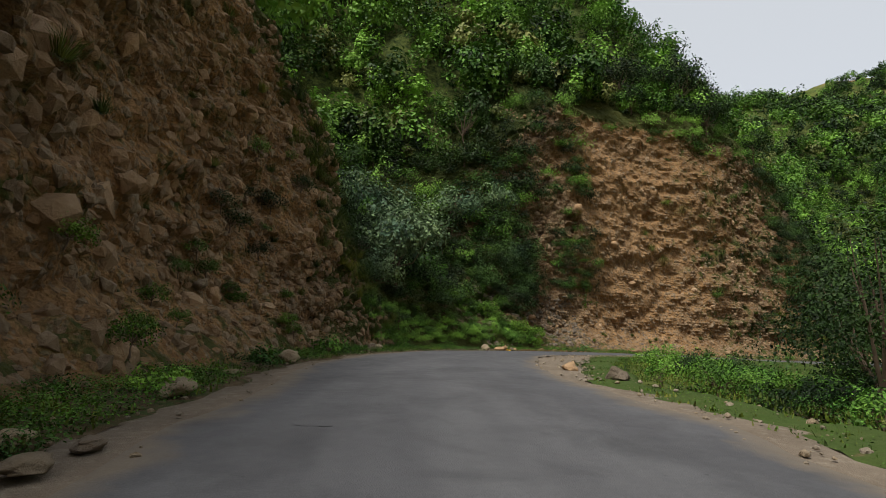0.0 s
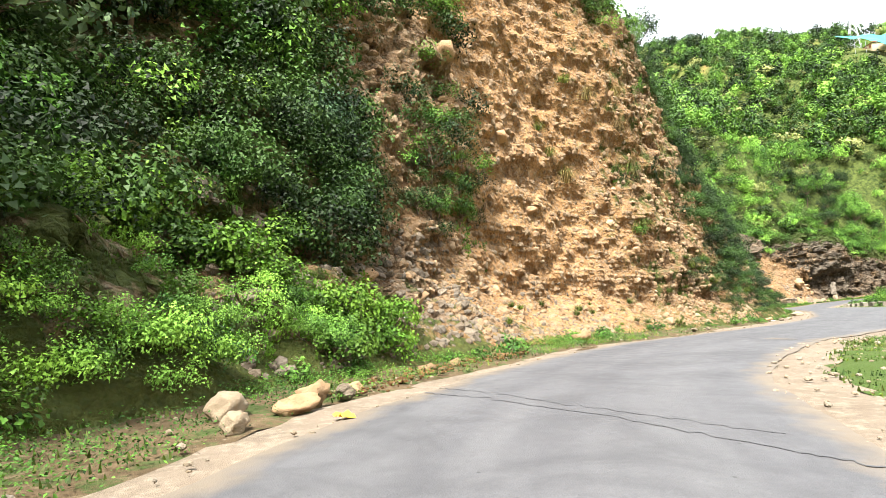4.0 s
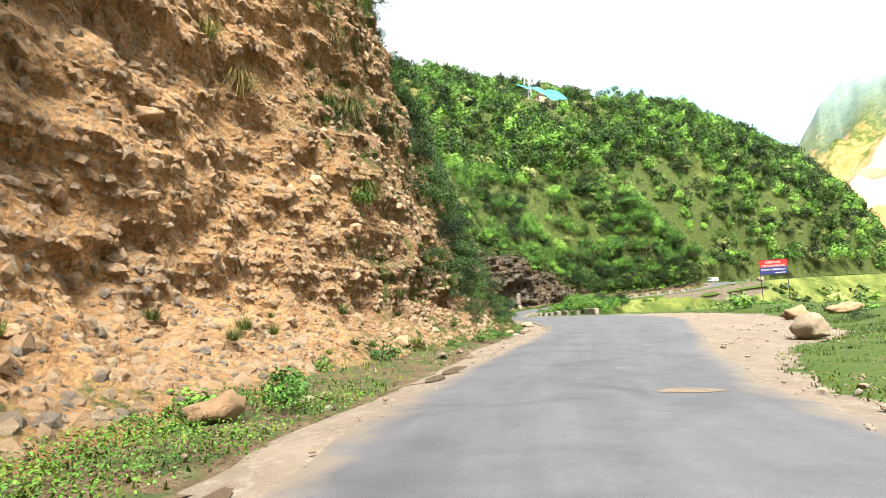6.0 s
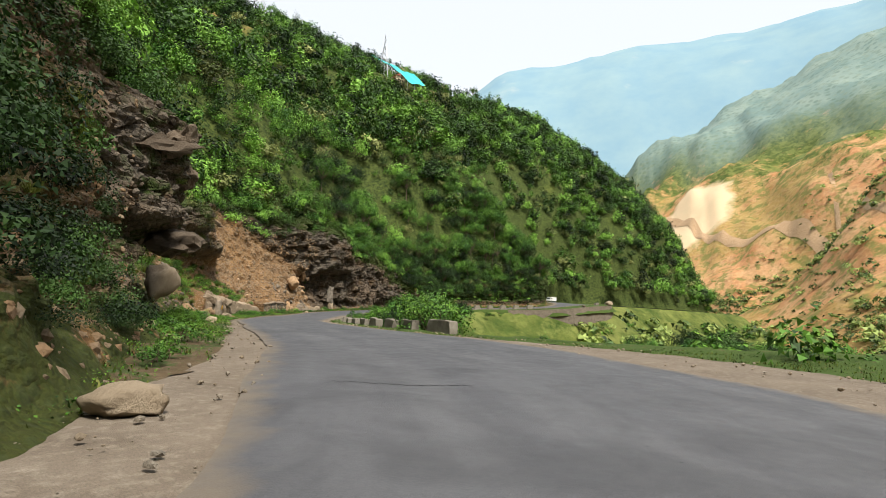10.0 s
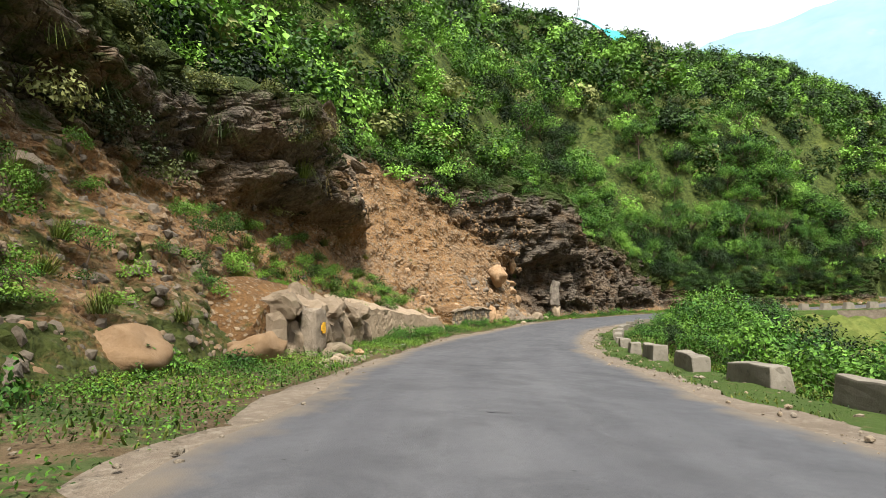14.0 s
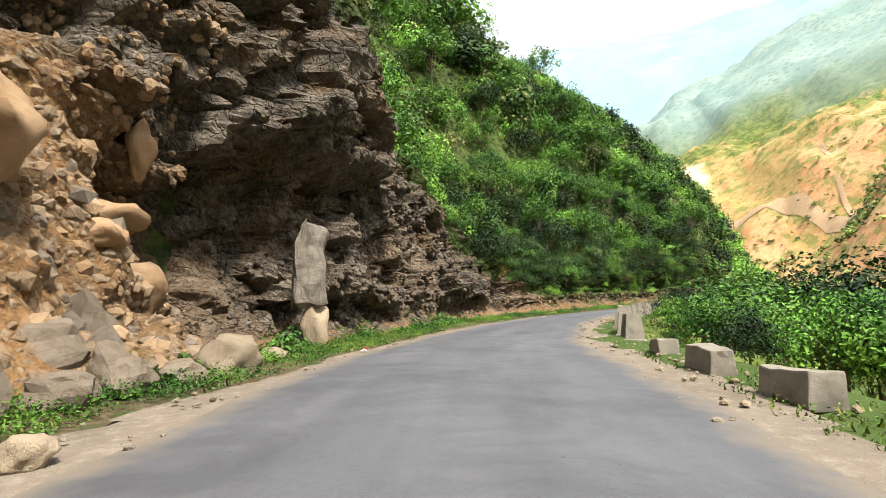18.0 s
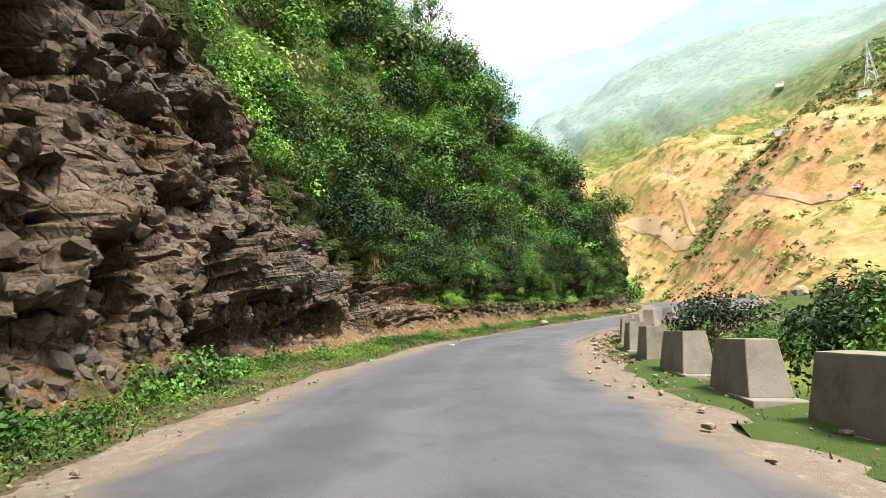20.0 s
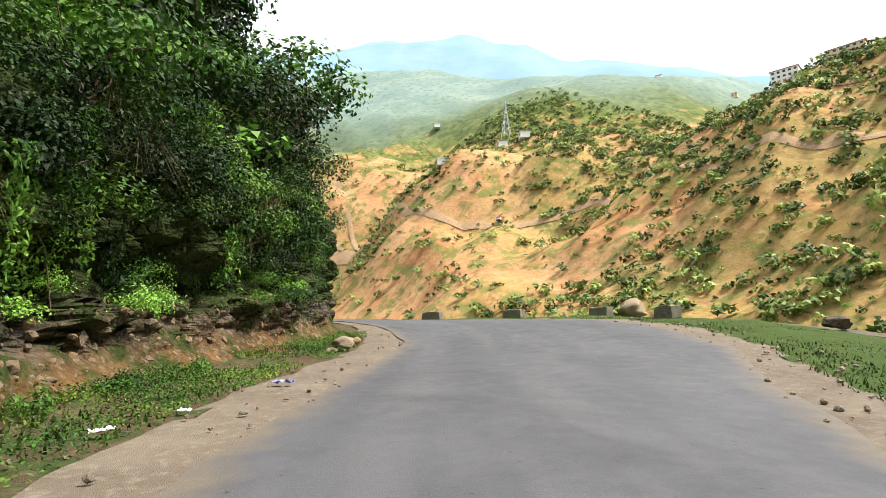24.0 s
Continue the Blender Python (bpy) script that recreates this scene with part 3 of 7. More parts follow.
gx, gy = spread(-60, 340, 2.5, 5), spread(-60, 230, 2.5, 5)
GX, GY = np.meshgrid(gx, gy, indexing="ij")
GZ, GS, GU = ground_height(GX, GY)
dry = np.where((GU < 0) & (river_far_side(GX, GY) > GZ - 3), 1.0 - 0.62 * ease(GZ, 110, 260), np.where(GU > 30, 0.5, np.where(GX > 120, 0.2, 0.3)))
# wooded grows with distance and height; there the hazed woods colour shows.
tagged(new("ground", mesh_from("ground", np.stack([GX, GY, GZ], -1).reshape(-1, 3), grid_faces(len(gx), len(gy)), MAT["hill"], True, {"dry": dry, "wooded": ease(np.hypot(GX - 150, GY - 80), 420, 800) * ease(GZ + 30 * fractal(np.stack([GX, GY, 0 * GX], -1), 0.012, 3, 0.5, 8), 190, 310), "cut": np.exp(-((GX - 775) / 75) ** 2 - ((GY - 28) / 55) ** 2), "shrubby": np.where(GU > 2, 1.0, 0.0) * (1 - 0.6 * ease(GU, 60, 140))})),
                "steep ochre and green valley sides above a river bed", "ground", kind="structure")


def ground_at(x, y):
    """Height of the ground sheet at places, by its own grid."""
    i = np.clip(np.searchsorted(gx, x) - 1, 0, len(gx) - 2)
    j = np.clip(np.searchsorted(gy, y) - 1, 0, len(gy) - 2)
    fx, fy = (x - gx[i]) / (gx[i + 1] - gx[i]), (y - gy[j]) / (gy[j + 1] - gy[j])
    return GZ[i, j] * (1 - fx) * (1 - fy) + GZ[i + 1, j] * fx * (1 - fy) + GZ[i, j + 1] * (1 - fx) * fy + GZ[i + 1, j + 1] * fx * fy


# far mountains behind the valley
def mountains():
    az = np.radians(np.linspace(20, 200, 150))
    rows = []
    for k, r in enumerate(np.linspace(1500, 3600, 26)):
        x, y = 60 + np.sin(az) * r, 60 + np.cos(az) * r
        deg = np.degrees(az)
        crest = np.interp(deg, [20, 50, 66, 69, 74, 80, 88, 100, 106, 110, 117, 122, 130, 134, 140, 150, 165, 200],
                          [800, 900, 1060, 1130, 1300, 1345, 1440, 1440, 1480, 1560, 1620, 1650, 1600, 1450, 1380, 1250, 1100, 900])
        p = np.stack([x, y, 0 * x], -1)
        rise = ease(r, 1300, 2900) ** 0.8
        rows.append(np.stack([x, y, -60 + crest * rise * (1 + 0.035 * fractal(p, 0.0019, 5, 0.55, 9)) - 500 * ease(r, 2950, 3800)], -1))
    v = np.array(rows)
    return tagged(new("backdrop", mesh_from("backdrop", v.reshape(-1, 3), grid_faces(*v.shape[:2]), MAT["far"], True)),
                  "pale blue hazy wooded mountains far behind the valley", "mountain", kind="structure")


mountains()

# ---- road, shoulders and verge ----
def ribbon(name, s, lanes, material, label, category, attributes=None, rough=0.0, seed=1):
    """A sheet along the road: lanes are functions of s giving (left offset, height)."""
    cols = []
    for lane in lanes:
        u, h = lane(s)
        cols.append(at_road(s, u, h))
    v = np.stack(cols, 1)
    if rough:
        v[..., 2] += rough * fractal(v, 0.9, 4, 0.55, seed)
    return tagged(new(name, mesh_from(name, v.reshape(-1, 3), grid_faces(*v.shape[:2])[:, ::-1], material, True, attributes(s, v) if attributes else None)), label, category, kind="structure")


def ragged(s, scale, seed):
    return fractal(np.stack([s, 0 * s, 0 * s], -1), scale, 4, 0.55, seed)


sr = np.arange(-44, 400, 0.4)
left_edge = EDGE_LEFT(sr) + 0.12 * ragged(sr, 0.35, 3) + 0.06
right_edge = -EDGE_RIGHT(sr) - 0.2 * ragged(sr, 0.25, 4)
lane_at = np.linspace(0, 1, 15)
road_v = at_road(sr[:, None], right_edge[:, None] * (1 - lane_at) + left_edge[:, None] * lane_at, 0.05 * np.sin(np.pi * lane_at)[None] ** 0.7 + 0.0)
across = (right_edge[:, None] * (1 - lane_at) + left_edge[:, None] * lane_at)
border = 1 - np.minimum(across - right_edge[:, None], left_edge[:, None] - across) / 1.1
tagged(new("road", mesh_from("road", road_v.reshape(-1, 3), grid_faces(*road_v.shape[:2])[:, ::-1], MAT["asphalt"], True,
                             {"across": across, "along": np.repeat(sr, 15), "edge": np.clip(border, 0, 1)})),
       "worn grey asphalt mountain road with dusty edges", "road", kind="structure")

sv = np.arange(-44, 290, 0.35)
el, ft = EDGE_LEFT(sv) + 0.12 * ragged(sv, 0.35, 3), FOOT(sv)
DIRT_W = 0.9 + 0.35 * ragged(sv, 0.15, 8) + 0.9 * np.exp(-((sv - 82) / 14) ** 2) + 0.8 * np.exp(-((sv - 247) / 9) ** 2)
ribbon("shoulder", sv, [lambda s, f=f: (el - 0.35 + (DIRT_W + 0.35) * f, np.where(f < 0.2, -0.04, -0.015 - 0.05 * f) + 0 * s) for f in np.linspace(0, 1, 7)], MAT["dirt"],
       "sandy dirt shoulder beside the asphalt", "shoulder", rough=0.02, seed=5)
ribbon("verge", sv, [lambda s, f=f: (el + DIRT_W - 0.25 + (ft + 0.9 - el - DIRT_W + 0.25) * f, -0.1 + 0.12 * f + 0.1 * f * f) for f in np.linspace(0, 1, 10)], MAT["verge_left"],
       "grassy verge at the foot of the cliff", "verge", rough=0.08, seed=6)
st = np.arange(-44, 300, 0.4)
er = -EDGE_RIGHT(st) - 0.2 * ragged(st, 0.25, 4)
GRAVEL_W = 1.0 + 0.3 * ragged(st, 0.2, 21) + 5.0 * ease(st, 62, 80) * (1 - ease(st, 100, 118)) + 1.6 * np.exp(-((st - 30) / 9) ** 2) + 1.0 * np.exp(-((st - 230) / 8) ** 2)
ribbon("gravel_shoulder", st, [lambda s, f=f: (er + 0.4 - (GRAVEL_W + 0.4) * f, np.where(f < 0.2, -0.04, -0.01 - 0.04 * f) + 0 * s) for f in np.linspace(0, 1, 9)], MAT["dirt"],
       "pale gravel and dirt turnout along the road", "shoulder", rough=0.025, seed=7)
BANK_W = 4.2 - 2.2 * (1 - ease(st, 36, 50)) - 1.9 * ease(st, 112, 122) + 3.6 * ease(st, 234, 244) + 8.0 * ease(st, 62, 78) * (1 - ease(st, 100, 118))
ribbon("grass_bank", st, [lambda s, f=f: (er - GRAVEL_W + 0.3 - BANK_W * f, -0.09 + 0.1 * np.sin(f * 3.1) + 0.5 * ease(f, 0.1, 0.55) * ease(s, 72, 84) * (1 - ease(s, 98, 112)) - 1.6 * max(0, f - 0.72) * 3.5 + 0 * s) for f in np.linspace(0, 1, 12)], MAT["verge"],
       "grassy strip along the valley edge of the road", "verge", rough=0.1, seed=8)


# ---- the cliff ----
cs = np.arange(-30, 272, 0.19)
NV = 150


def cliff_shape():
    f, tr, th, fr, fh = FOOT(cs), TALUS_RUN(cs), TALUS_H(cs), FACE_RUN(cs), FACE_H(cs)
    lens = np.stack([np.full_like(cs, 0.9), np.hypot(tr, th), np.hypot(fr, fh - th), np.full_like(cs, 12.0)], 1)
    cut = [0, 6, 44, 126, NV - 1]
    key_u = np.stack([f - 0.7, f, f + tr, f + tr + fr, f + tr + fr + 8.5], 1)
    key_h = np.stack([-0.25 + 0 * f, 0 * f, th, fh, fh + 8.0], 1)
    w = np.arange(NV)
    u = np.stack([np.interp(w, cut, key_u[i]) for i in range(len(cs))])
    h = np.stack([np.interp(w, cut, key_h[i]) for i in range(len(cs))])
    for _ in range(3):      # round off the corners of the section
        u[:, 1:-1] = (u[:, :-2] + 2 * u[:, 1:-1] + u[:, 2:]) / 4
        h[:, 1:-1] = (h[:, :-2] + 2 * h[:, 1:-1] + h[:, 2:]) / 4
    return u, h


CU, CH = cliff_shape()
p = at_road(cs[:, None], CU, CH)
du, dh = np.gradient(CU, axis=1), np.gradient(CH, axis=1)
ln = np.hypot(du, dh) + 1e-6
nu, nh = -dh / ln, du / ln          # outward: towards the road and up
S2 = np.repeat(cs[:, None], NV, 1)
ROCKY = np.clip(np.interp(S2, [-30, 8, 26, 40, 53, 58, 66, 76, 88, 100, 110, 122, 127, 140, 150, 168, 176, 181, 185, 212, 220, 236, 244, 272],
                          [0.15, 0.15, 0.2, 0.5, 0.5, 0.0, 0.0, 0.2, 0.35, 0.5, 0.85, 0.85, 0.3, 0.25, 0.15, 0.1, 0.1, 0.25, 0.95, 0.85, 0.6, 0.75, 0.9, 0.85]) + 0.35 * bumps(p, 0.3, 31), 0, 1)
ROCKY = np.where((S2 > 124) & (S2 < 186), np.clip(ROCKY + ease(CH, TALUS_H(S2) + 0.6, TALUS_H(S2) + 2.0) * 0.8, 0, 1), ROCKY)
ROCKY = ROCKY * ease(CH, 0.3, 1.2)
OCHRE = np.clip(np.interp(S2, [-30, 30, 50, 59, 66, 76, 110, 124, 140, 152, 172, 180, 272], [1, 1, 0.6, 1, 0.95, 0.6, 0.3, 0.6, 0.6, 0.45, 0.6, 0.2, 0.0]), 0, 1)
GREEN = np.clip(np.interp(S2, [-30, 24, 30, 48, 57, 66, 72, 90, 108, 116, 132, 145, 170, 200, 230, 272], [0.1, 0.2, 0.8, 0.3, 0.0, 0.0, 0.25, 0.4, 0.2, 0.35, 0.4, 0.1, 0.0, 0.05, 0.1, 0.2])
                + ease(CH - FACE_H(S2), -2.5, 1.0) * 0.9 + 0.25 * (1 - ease(CH, 0.2, 1.6)) * (S2 < 205) + (0.2 + 0.4 * ease(CH, 1.2, 2.2)) * (S2 > 219), 0, 1.5)
big = fractal(p, 0.16, 3, 0.5, 11) * 0.75
mid = fractal(p * (1, 1, 1.5), 0.75, 4, 0.55, 12) * 0.30
tilted = np.stack([0.82 * p[..., 0] + 0.57 * p[..., 2], p[..., 1], 0.82 * p[..., 2] - 0.57 * p[..., 0]], -1)
cell, tag, edge = facets(tilted * (1, 1, 1.25) + 0.35 * np.stack([bumps(p, 1.1, k) for k in (41, 42, 43)], -1), 0.62, 3)
blocks = (tag - 0.5) * (1.5 + 1.5 * ease(S2, 172, 180) * (1 - ease(S2, 212, 220))) - 0.75 * (1 - ease(edge, 0.0, 0.13))
cell2, tag2, edge2 = facets(tilted * (1, 1, 1.15), 1.7, 5)
chips = (tag2 - 0.5) * 0.34 - 0.24 * (1 - ease(edge2, 0.0, 0.16))
soil_lumps = fractal(p, 1.3, 3, 0.5, 14) * 0.22
gully = -0.5 * np.clip(bumps(p * (1, 1, 0.12), 0.5, 51), 0.25, 1)
fade = ease(CH, 0.1, 1.6)
push = (big + mid + gully * (1 - ROCKY)) * (0.35 + 0.65 * fade) + ROCKY * fade * (blocks * 0.9 + chips * 0.8) + (1 - ROCKY) * fade * soil_lumps
# overhanging ledges of dark rock
for s0, s1, h0, h1, out in [(108, 124, 3.6, 8.5, 2.3), (126, 150, 7.4, 10.0, 1.6), (142, 160.5, 5.9, 9.6, 2.3), (175, 184, 8.4, 13.0, 1.5), (181, 194, 6.4, 13.0, 1.9), (200, 212, 1.8, 3.4, 0.7), (-3, 8, 3.5, 6, 0.7)]:
    push = push + out * ease(S2, s0, s0 + 4) * (1 - ease(S2, s1 - 4, s1)) * ease(CH, h0, h0 + 0.7) * (1 - ease(CH, h1, h1 + 2.0))
# hollows below the ledges
for s0, s1, h0, h1, deep in [(111, 122, 0.4, 3.8, 1.9), (178.5, 188.5, 0.2, 6.2, 1.4), (213, 251, 1.5, 3.0, 0.7), (201, 211, 0.3, 1.6, 0.7), (0, 6, 2.4, 3.4, 0.8)]:
    push = push - deep * ease(S2, s0, s0 + 2.5) * (1 - ease(S2, s1 - 2.5, s1)) * ease(CH, h0, h0 + 0.6) * (1 - ease(CH, h1 - 0.6, h1))
CU2, CH2 = CU + nu * push, CH + nh * push * 0.7
CLIFF_P = at_road(cs[:, None], CU2, CH2)
cliff = tagged(new("cliff", mesh_from("cliff", CLIFF_P.reshape(-1, 3), grid_faces(len(cs), NV)[:, ::-1], MAT["cliff"], False, {"rocky": ROCKY, "ochre": OCHRE, "green": GREEN})),
               "steep road-cut cliff of ochre conglomerate and dark broken rock", "cliff", kind="structure")


def cliff_spot(s, h):
    """A place on the cliff's face at s, h metres above the road, and its outward direction."""
    i = int(np.clip(np.searchsorted(cs, s), 1, len(cs) - 2))
    j = int(np.clip(np.argmax(CH[i] >= min(h, CH[i, -4])), 2, NV - 3))
    a, b, c = CLIFF_P[i, j], CLIFF_P[i + 1, j] - CLIFF_P[i - 1, j], CLIFF_P[i, j + 1] - CLIFF_P[i, j - 1]
    n = np.cross(c, b)
    n /= np.linalg.norm(n) + 1e-9
    return a, n

# ---- plants ----
def leaf_quads(centres, out, length, width, droop=0.25, spin=1.0, g=rng):
    """Folded leaves at the given places, each facing roughly along out."""
    n = len(centres)
    d = out + g.normal(0, 0.55 * spin, (n, 3))
    d /= np.linalg.norm(d, axis=1)[:, None] + 1e-9
    a = np.cross(d, g.normal(0, 1, (n, 3)))
    a /= np.linalg.norm(a, axis=1)[:, None] + 1e-9
    b = np.cross(d, a)
    ln = (length * g.uniform(0.6, 1.3, n))[:, None]
    wd = (width * g.uniform(0.6, 1.3, n))[:, None]
    tip = a * ln
    tip[:, 2] -= droop * ln[:, 0]
    base = centres - tip * 0.5
    return np.stack([base, base + tip * 0.45 + b * wd * 0.5 + d * wd * 0.12, base + tip, base + tip * 0.45 - b * wd * 0.5 + d * wd * 0.12], 1)


def crown_leaves(n, size, leaf, clumps=26, lift=0.0, low=-0.2, loose=0.2, droop=0.25, seed=0, spin=1.0, aspect=0.55, shell=0.45):
    """Leaves in clumps on an uneven dome of the given half-axes."""
    g = np.random.default_rng(seed)
    size = np.array(size, float)
    c = g.normal(0, 1, (clumps, 3))
    c /= np.linalg.norm(c, axis=1)[:, None]
    c[:, 2] = np.where(c[:, 2] < low, -c[:, 2] * 0.5, c[:, 2])
    c *= g.uniform(0.45, 1.05, clumps)[:, None]
    which = g.integers(0, clumps, n)
    r = g.normal(0, 1, (n, 3))
    r /= np.linalg.norm(r, axis=1)[:, None]
    spread_r = (loose * g.uniform(0.7, 1.5, clumps))[which] * g.uniform(0.2, 1, n) ** shell
    place = c[which] + r * spread_r[:, None]
    out = r * 0.7 + c[which] * 0.5 + (0, 0, 0.45)
    at = place * size + (0, 0, lift)
    return leaf_quads(at, out, leaf, leaf * aspect, droop, spin, g), c * size + (0, 0, lift)


def quads_mesh(name, quads, material, attributes=None):
    k = quads.shape[1]
    q = quads.reshape(-1, 3)
    return mesh_from(name, q, np.arange(len(q)).reshape(-1, k), material, False, attributes)


def tube(points, radii, sides=6):
    """A tapered tube through points."""
    pts = np.array(points, float)
    rings = []
    for i, (c, r) in enumerate(zip(pts, radii)):
        t = pts[min(i + 1, len(pts) - 1)] - pts[max(i - 1, 0)]
        t /= np.linalg.norm(t) + 1e-9
        a = np.cross(t, (0.3, 0.9, 0.1))
        a /= np.linalg.norm(a)
        b = np.cross(t, a)
        w = np.linspace(0, 2 * np.pi, sides, endpoint=False)
        rings.append(c + r * (np.cos(w)[:, None] * a + np.sin(w)[:, None] * b))
    v = np.vstack(rings)
    f = []
    for i in range(len(pts) - 1):
        for k in range(sides):
            f.append((i * sides + k, i * sides + (k + 1) % sides, (i + 1) * sides + (k + 1) % sides, (i + 1) * sides + k))
    return v, np.array(f)


def join_tubes(list_of):
    vs, fs, n = [], [], 0
    for v, f in list_of:
        vs.append(v)
        fs.append(f + n)
        n += len(v)
    return np.vstack(vs), np.vstack(fs)


def branches(ends, trunk_h, r, seed, base=(0, 0, 0)):
    g = np.random.default_rng(seed)
    base = np.array(base, float)
    fork = base + (g.normal(0, 0.06) * trunk_h, g.normal(0, 0.06) * trunk_h, trunk_h)
    mid = (base + fork) / 2 + g.normal(0, 0.05, 3) * trunk_h
    parts = [tube([base - (0, 0, 0.3), mid, fork], [r, r * 0.8, r * 0.62])]
    for e in ends:
        bend = (fork + e) / 2 + g.normal(0, 0.1, 3) * np.linalg.norm(e - fork)
        parts.append(tube([fork, bend, e], [r * 0.5, r * 0.3, r * 0.1], 5))
    return join_tubes(parts)


def make_plant(name, label, leaf_mat, n, size, leaf, trunk=0.3, lift=0.8, clumps=26, loose=0.25, droop=0.25, low=-0.2, seed=0, category="shrub", wood="woody_stem"):
    top = new(name)
    quads, ends = crown_leaves(n, size, leaf, clumps, lift, low, loose * 1.1, droop, seed, 0.75, 0.72, 0.33)
    v, f = branches(ends[: min(len(ends), 14)], trunk, 0.035 * max(size) + 0.01, seed + 5)
    stems = child(wood, mesh_from(wood, v, f, MAT["bark"], True), top)
    if category == "weeds":
        tagged(stems, "thin green stalks", kind="stuff")
    child("foliage" if wood == "woody_stem" else "crown", quads_mesh("foliage", quads, MAT[leaf_mat]), top)
    return tagged(top, label, category)


PLANTS = {
    "grey": [make_plant("shrub", "silvery green leafy shrub on the roadside slope", "leaf_grey", 2400, (1.5, 1.5, 1.4), 0.15, 0.5, 1.0, 40, 0.3, seed=11 + k) for k in range(2)],
    "dark": [make_plant("shrub", "dark green dense shrub growing out of the cliff", "leaf_dark", 900, (1.4, 1.4, 1.05), 0.13, 0.4, 0.7, 34, 0.32, seed=21 + k) for k in range(3)],
    "mid": [make_plant("shrub", "green leafy shrub rooted in the slope", "leaf", 900, (1.3, 1.3, 1.1), 0.12, 0.4, 0.8, 30, 0.3, seed=31 + k) for k in range(3)],
    "bright": [make_plant("shrub", "fresh bright green shrub on the cliff", "leaf_bright", 1000, (1.1, 1.1, 0.95), 0.12, 0.3, 0.6, 24, 0.32, seed=41 + k) for k in range(2)],
    "bush": [make_plant("bush", label, mat, 2600, (1.9, 1.9, 1.5), 0.15, 0.5, 1.3, 64, 0.24, seed=111 + k, low=-0.5) for k, (mat, label) in enumerate([("leaf", "broad green leafy bush on the valley edge"), ("leaf_dark", "dark green bush on the valley edge"), ("leaf", "large spreading green bush")])],
    "weed": [make_plant("weed_clump", "low green broad-leaved weeds on the verge", "leaf", 260, (0.5, 0.5, 0.36), 0.1, 0.1, 0.2, 16, 0.35, seed=51 + k, category="weeds") for k in range(2)],
    "tree": [make_plant("tree", "slender green broadleaf tree on the hillside", "leaf", 2000, (1.9, 1.9, 2.0), 0.19, 2.2, 3.6, 30, 0.26, seed=61 + k, category="tree", wood="trunk") for k in range(2)],
    "darktree": [make_plant("tree", "dark green bushy tree beside the road", "leaf_dark", 2200, (2.0, 2.0, 1.9), 0.18, 1.2, 2.4, 36, 0.3, seed=71 + k, category="tree", wood="trunk") for k in range(2)],
    "roadtree": [make_plant("tree", "dark small-leaved tree below the edge of the road", "leaf_dark", 5200, (2.0, 2.0, 2.1), 0.085, 1.2, 2.4, 44, 0.26, seed=78, category="tree", wood="trunk")],
    "thin": [make_plant("tree", "thin sparse tree with bare branches on the skyline", "leaf", 900, (1.6, 1.6, 2.0), 0.1, 2.6, 4.4, 16, 0.22, seed=81, category="tree", wood="trunk")],
}


def make_creeper(seed, n=1200, size=(1.2, 0.5, 1.3), mat="leaf", label="green creeper hanging down the cliff face"):
    """A hanging mat of leaves, flat against a wall; its own y points out of the wall."""
    g = np.random.default_rng(seed)
    t = g.uniform(0, 1, n)
    strand = g.integers(0, 22, n)
    sx = np.linspace(-1, 1, 22) + g.normal(0, 0.06, 22)
    sl = g.uniform(0.5, 1.0, 22) * (1 - 0.35 * np.abs(sx))
    x = sx[strand] * size[0] + g.normal(0, 0.07, n)
    z = -t * sl[strand] * 2 * size[2] + size[2] * 0.5
    y = size[1] * (0.25 + 0.75 * np.sin(np.pi * np.clip(t, 0.05, 0.95))) * g.uniform(0.4, 1, n)
    top = new("creeper")
    quads = leaf_quads(np.stack([x, y, z], 1), np.tile((0, 0.9, 0.35), (n, 1)), 0.1, 0.06, 0.5, 1.0, g)
    v, f = tube([(-size[0] * 0.8, 0.02, size[2] * 0.55), (-size[0] * 0.2, size[1] * 0.5, size[2] * 0.3), (size[0] * 0.3, size[1] * 0.6, -size[2] * 0.3), (size[0] * 0.4, size[1] * 0.3, -size[2] * 1.2)], [0.03, 0.025, 0.018, 0.008], 5)
    child("woody_stem", mesh_from("woody_stem", v, f, MAT["bark"], True), top)
    child("foliage", quads_mesh("foliage", quads, MAT[mat]), top)
    return tagged(top, label, "creeper")


def make_tussock(seed, n=170, long=0.36, mat="grass", label="tuft of long grass hanging from the cliff", fall=1.2):
    g = np.random.default_rng(seed)
    ang = g.uniform(0, 2 * np.pi, n)
    lean = g.uniform(0.15, 0.9, n)
    ln = long * g.uniform(0.5, 1.2, n)
    d = np.stack([np.cos(ang) * lean, np.sin(ang) * lean, np.ones(n)], 1)
    d /= np.linalg.norm(d, axis=1)[:, None]
    base = np.stack([np.cos(ang), np.sin(ang), 0 * ang], 1) * g.uniform(0, 0.16, n)[:, None]
    side = np.stack([-np.sin(ang), np.cos(ang), 0 * ang], 1) * 0.0055
    mid = base + d * ln[:, None] * 0.55
    tip = base + d * ln[:, None] + np.stack([np.cos(ang) * lean * 0.3, np.sin(ang) * lean * 0.3, -fall * lean ** 2 * 0.7], 1) * ln[:, None]
    q = np.stack([base - side, base + side, mid + side * 0.8, mid - side * 0.8], 1)
    q2 = np.stack([mid - side * 0.8, mid + side * 0.8, tip + side * 0.15, tip - side * 0.15], 1)
    return tagged(new("grass_tuft", quads_mesh("grass_tuft", np.concatenate([q, q2]), MAT[mat])), label, "grass")


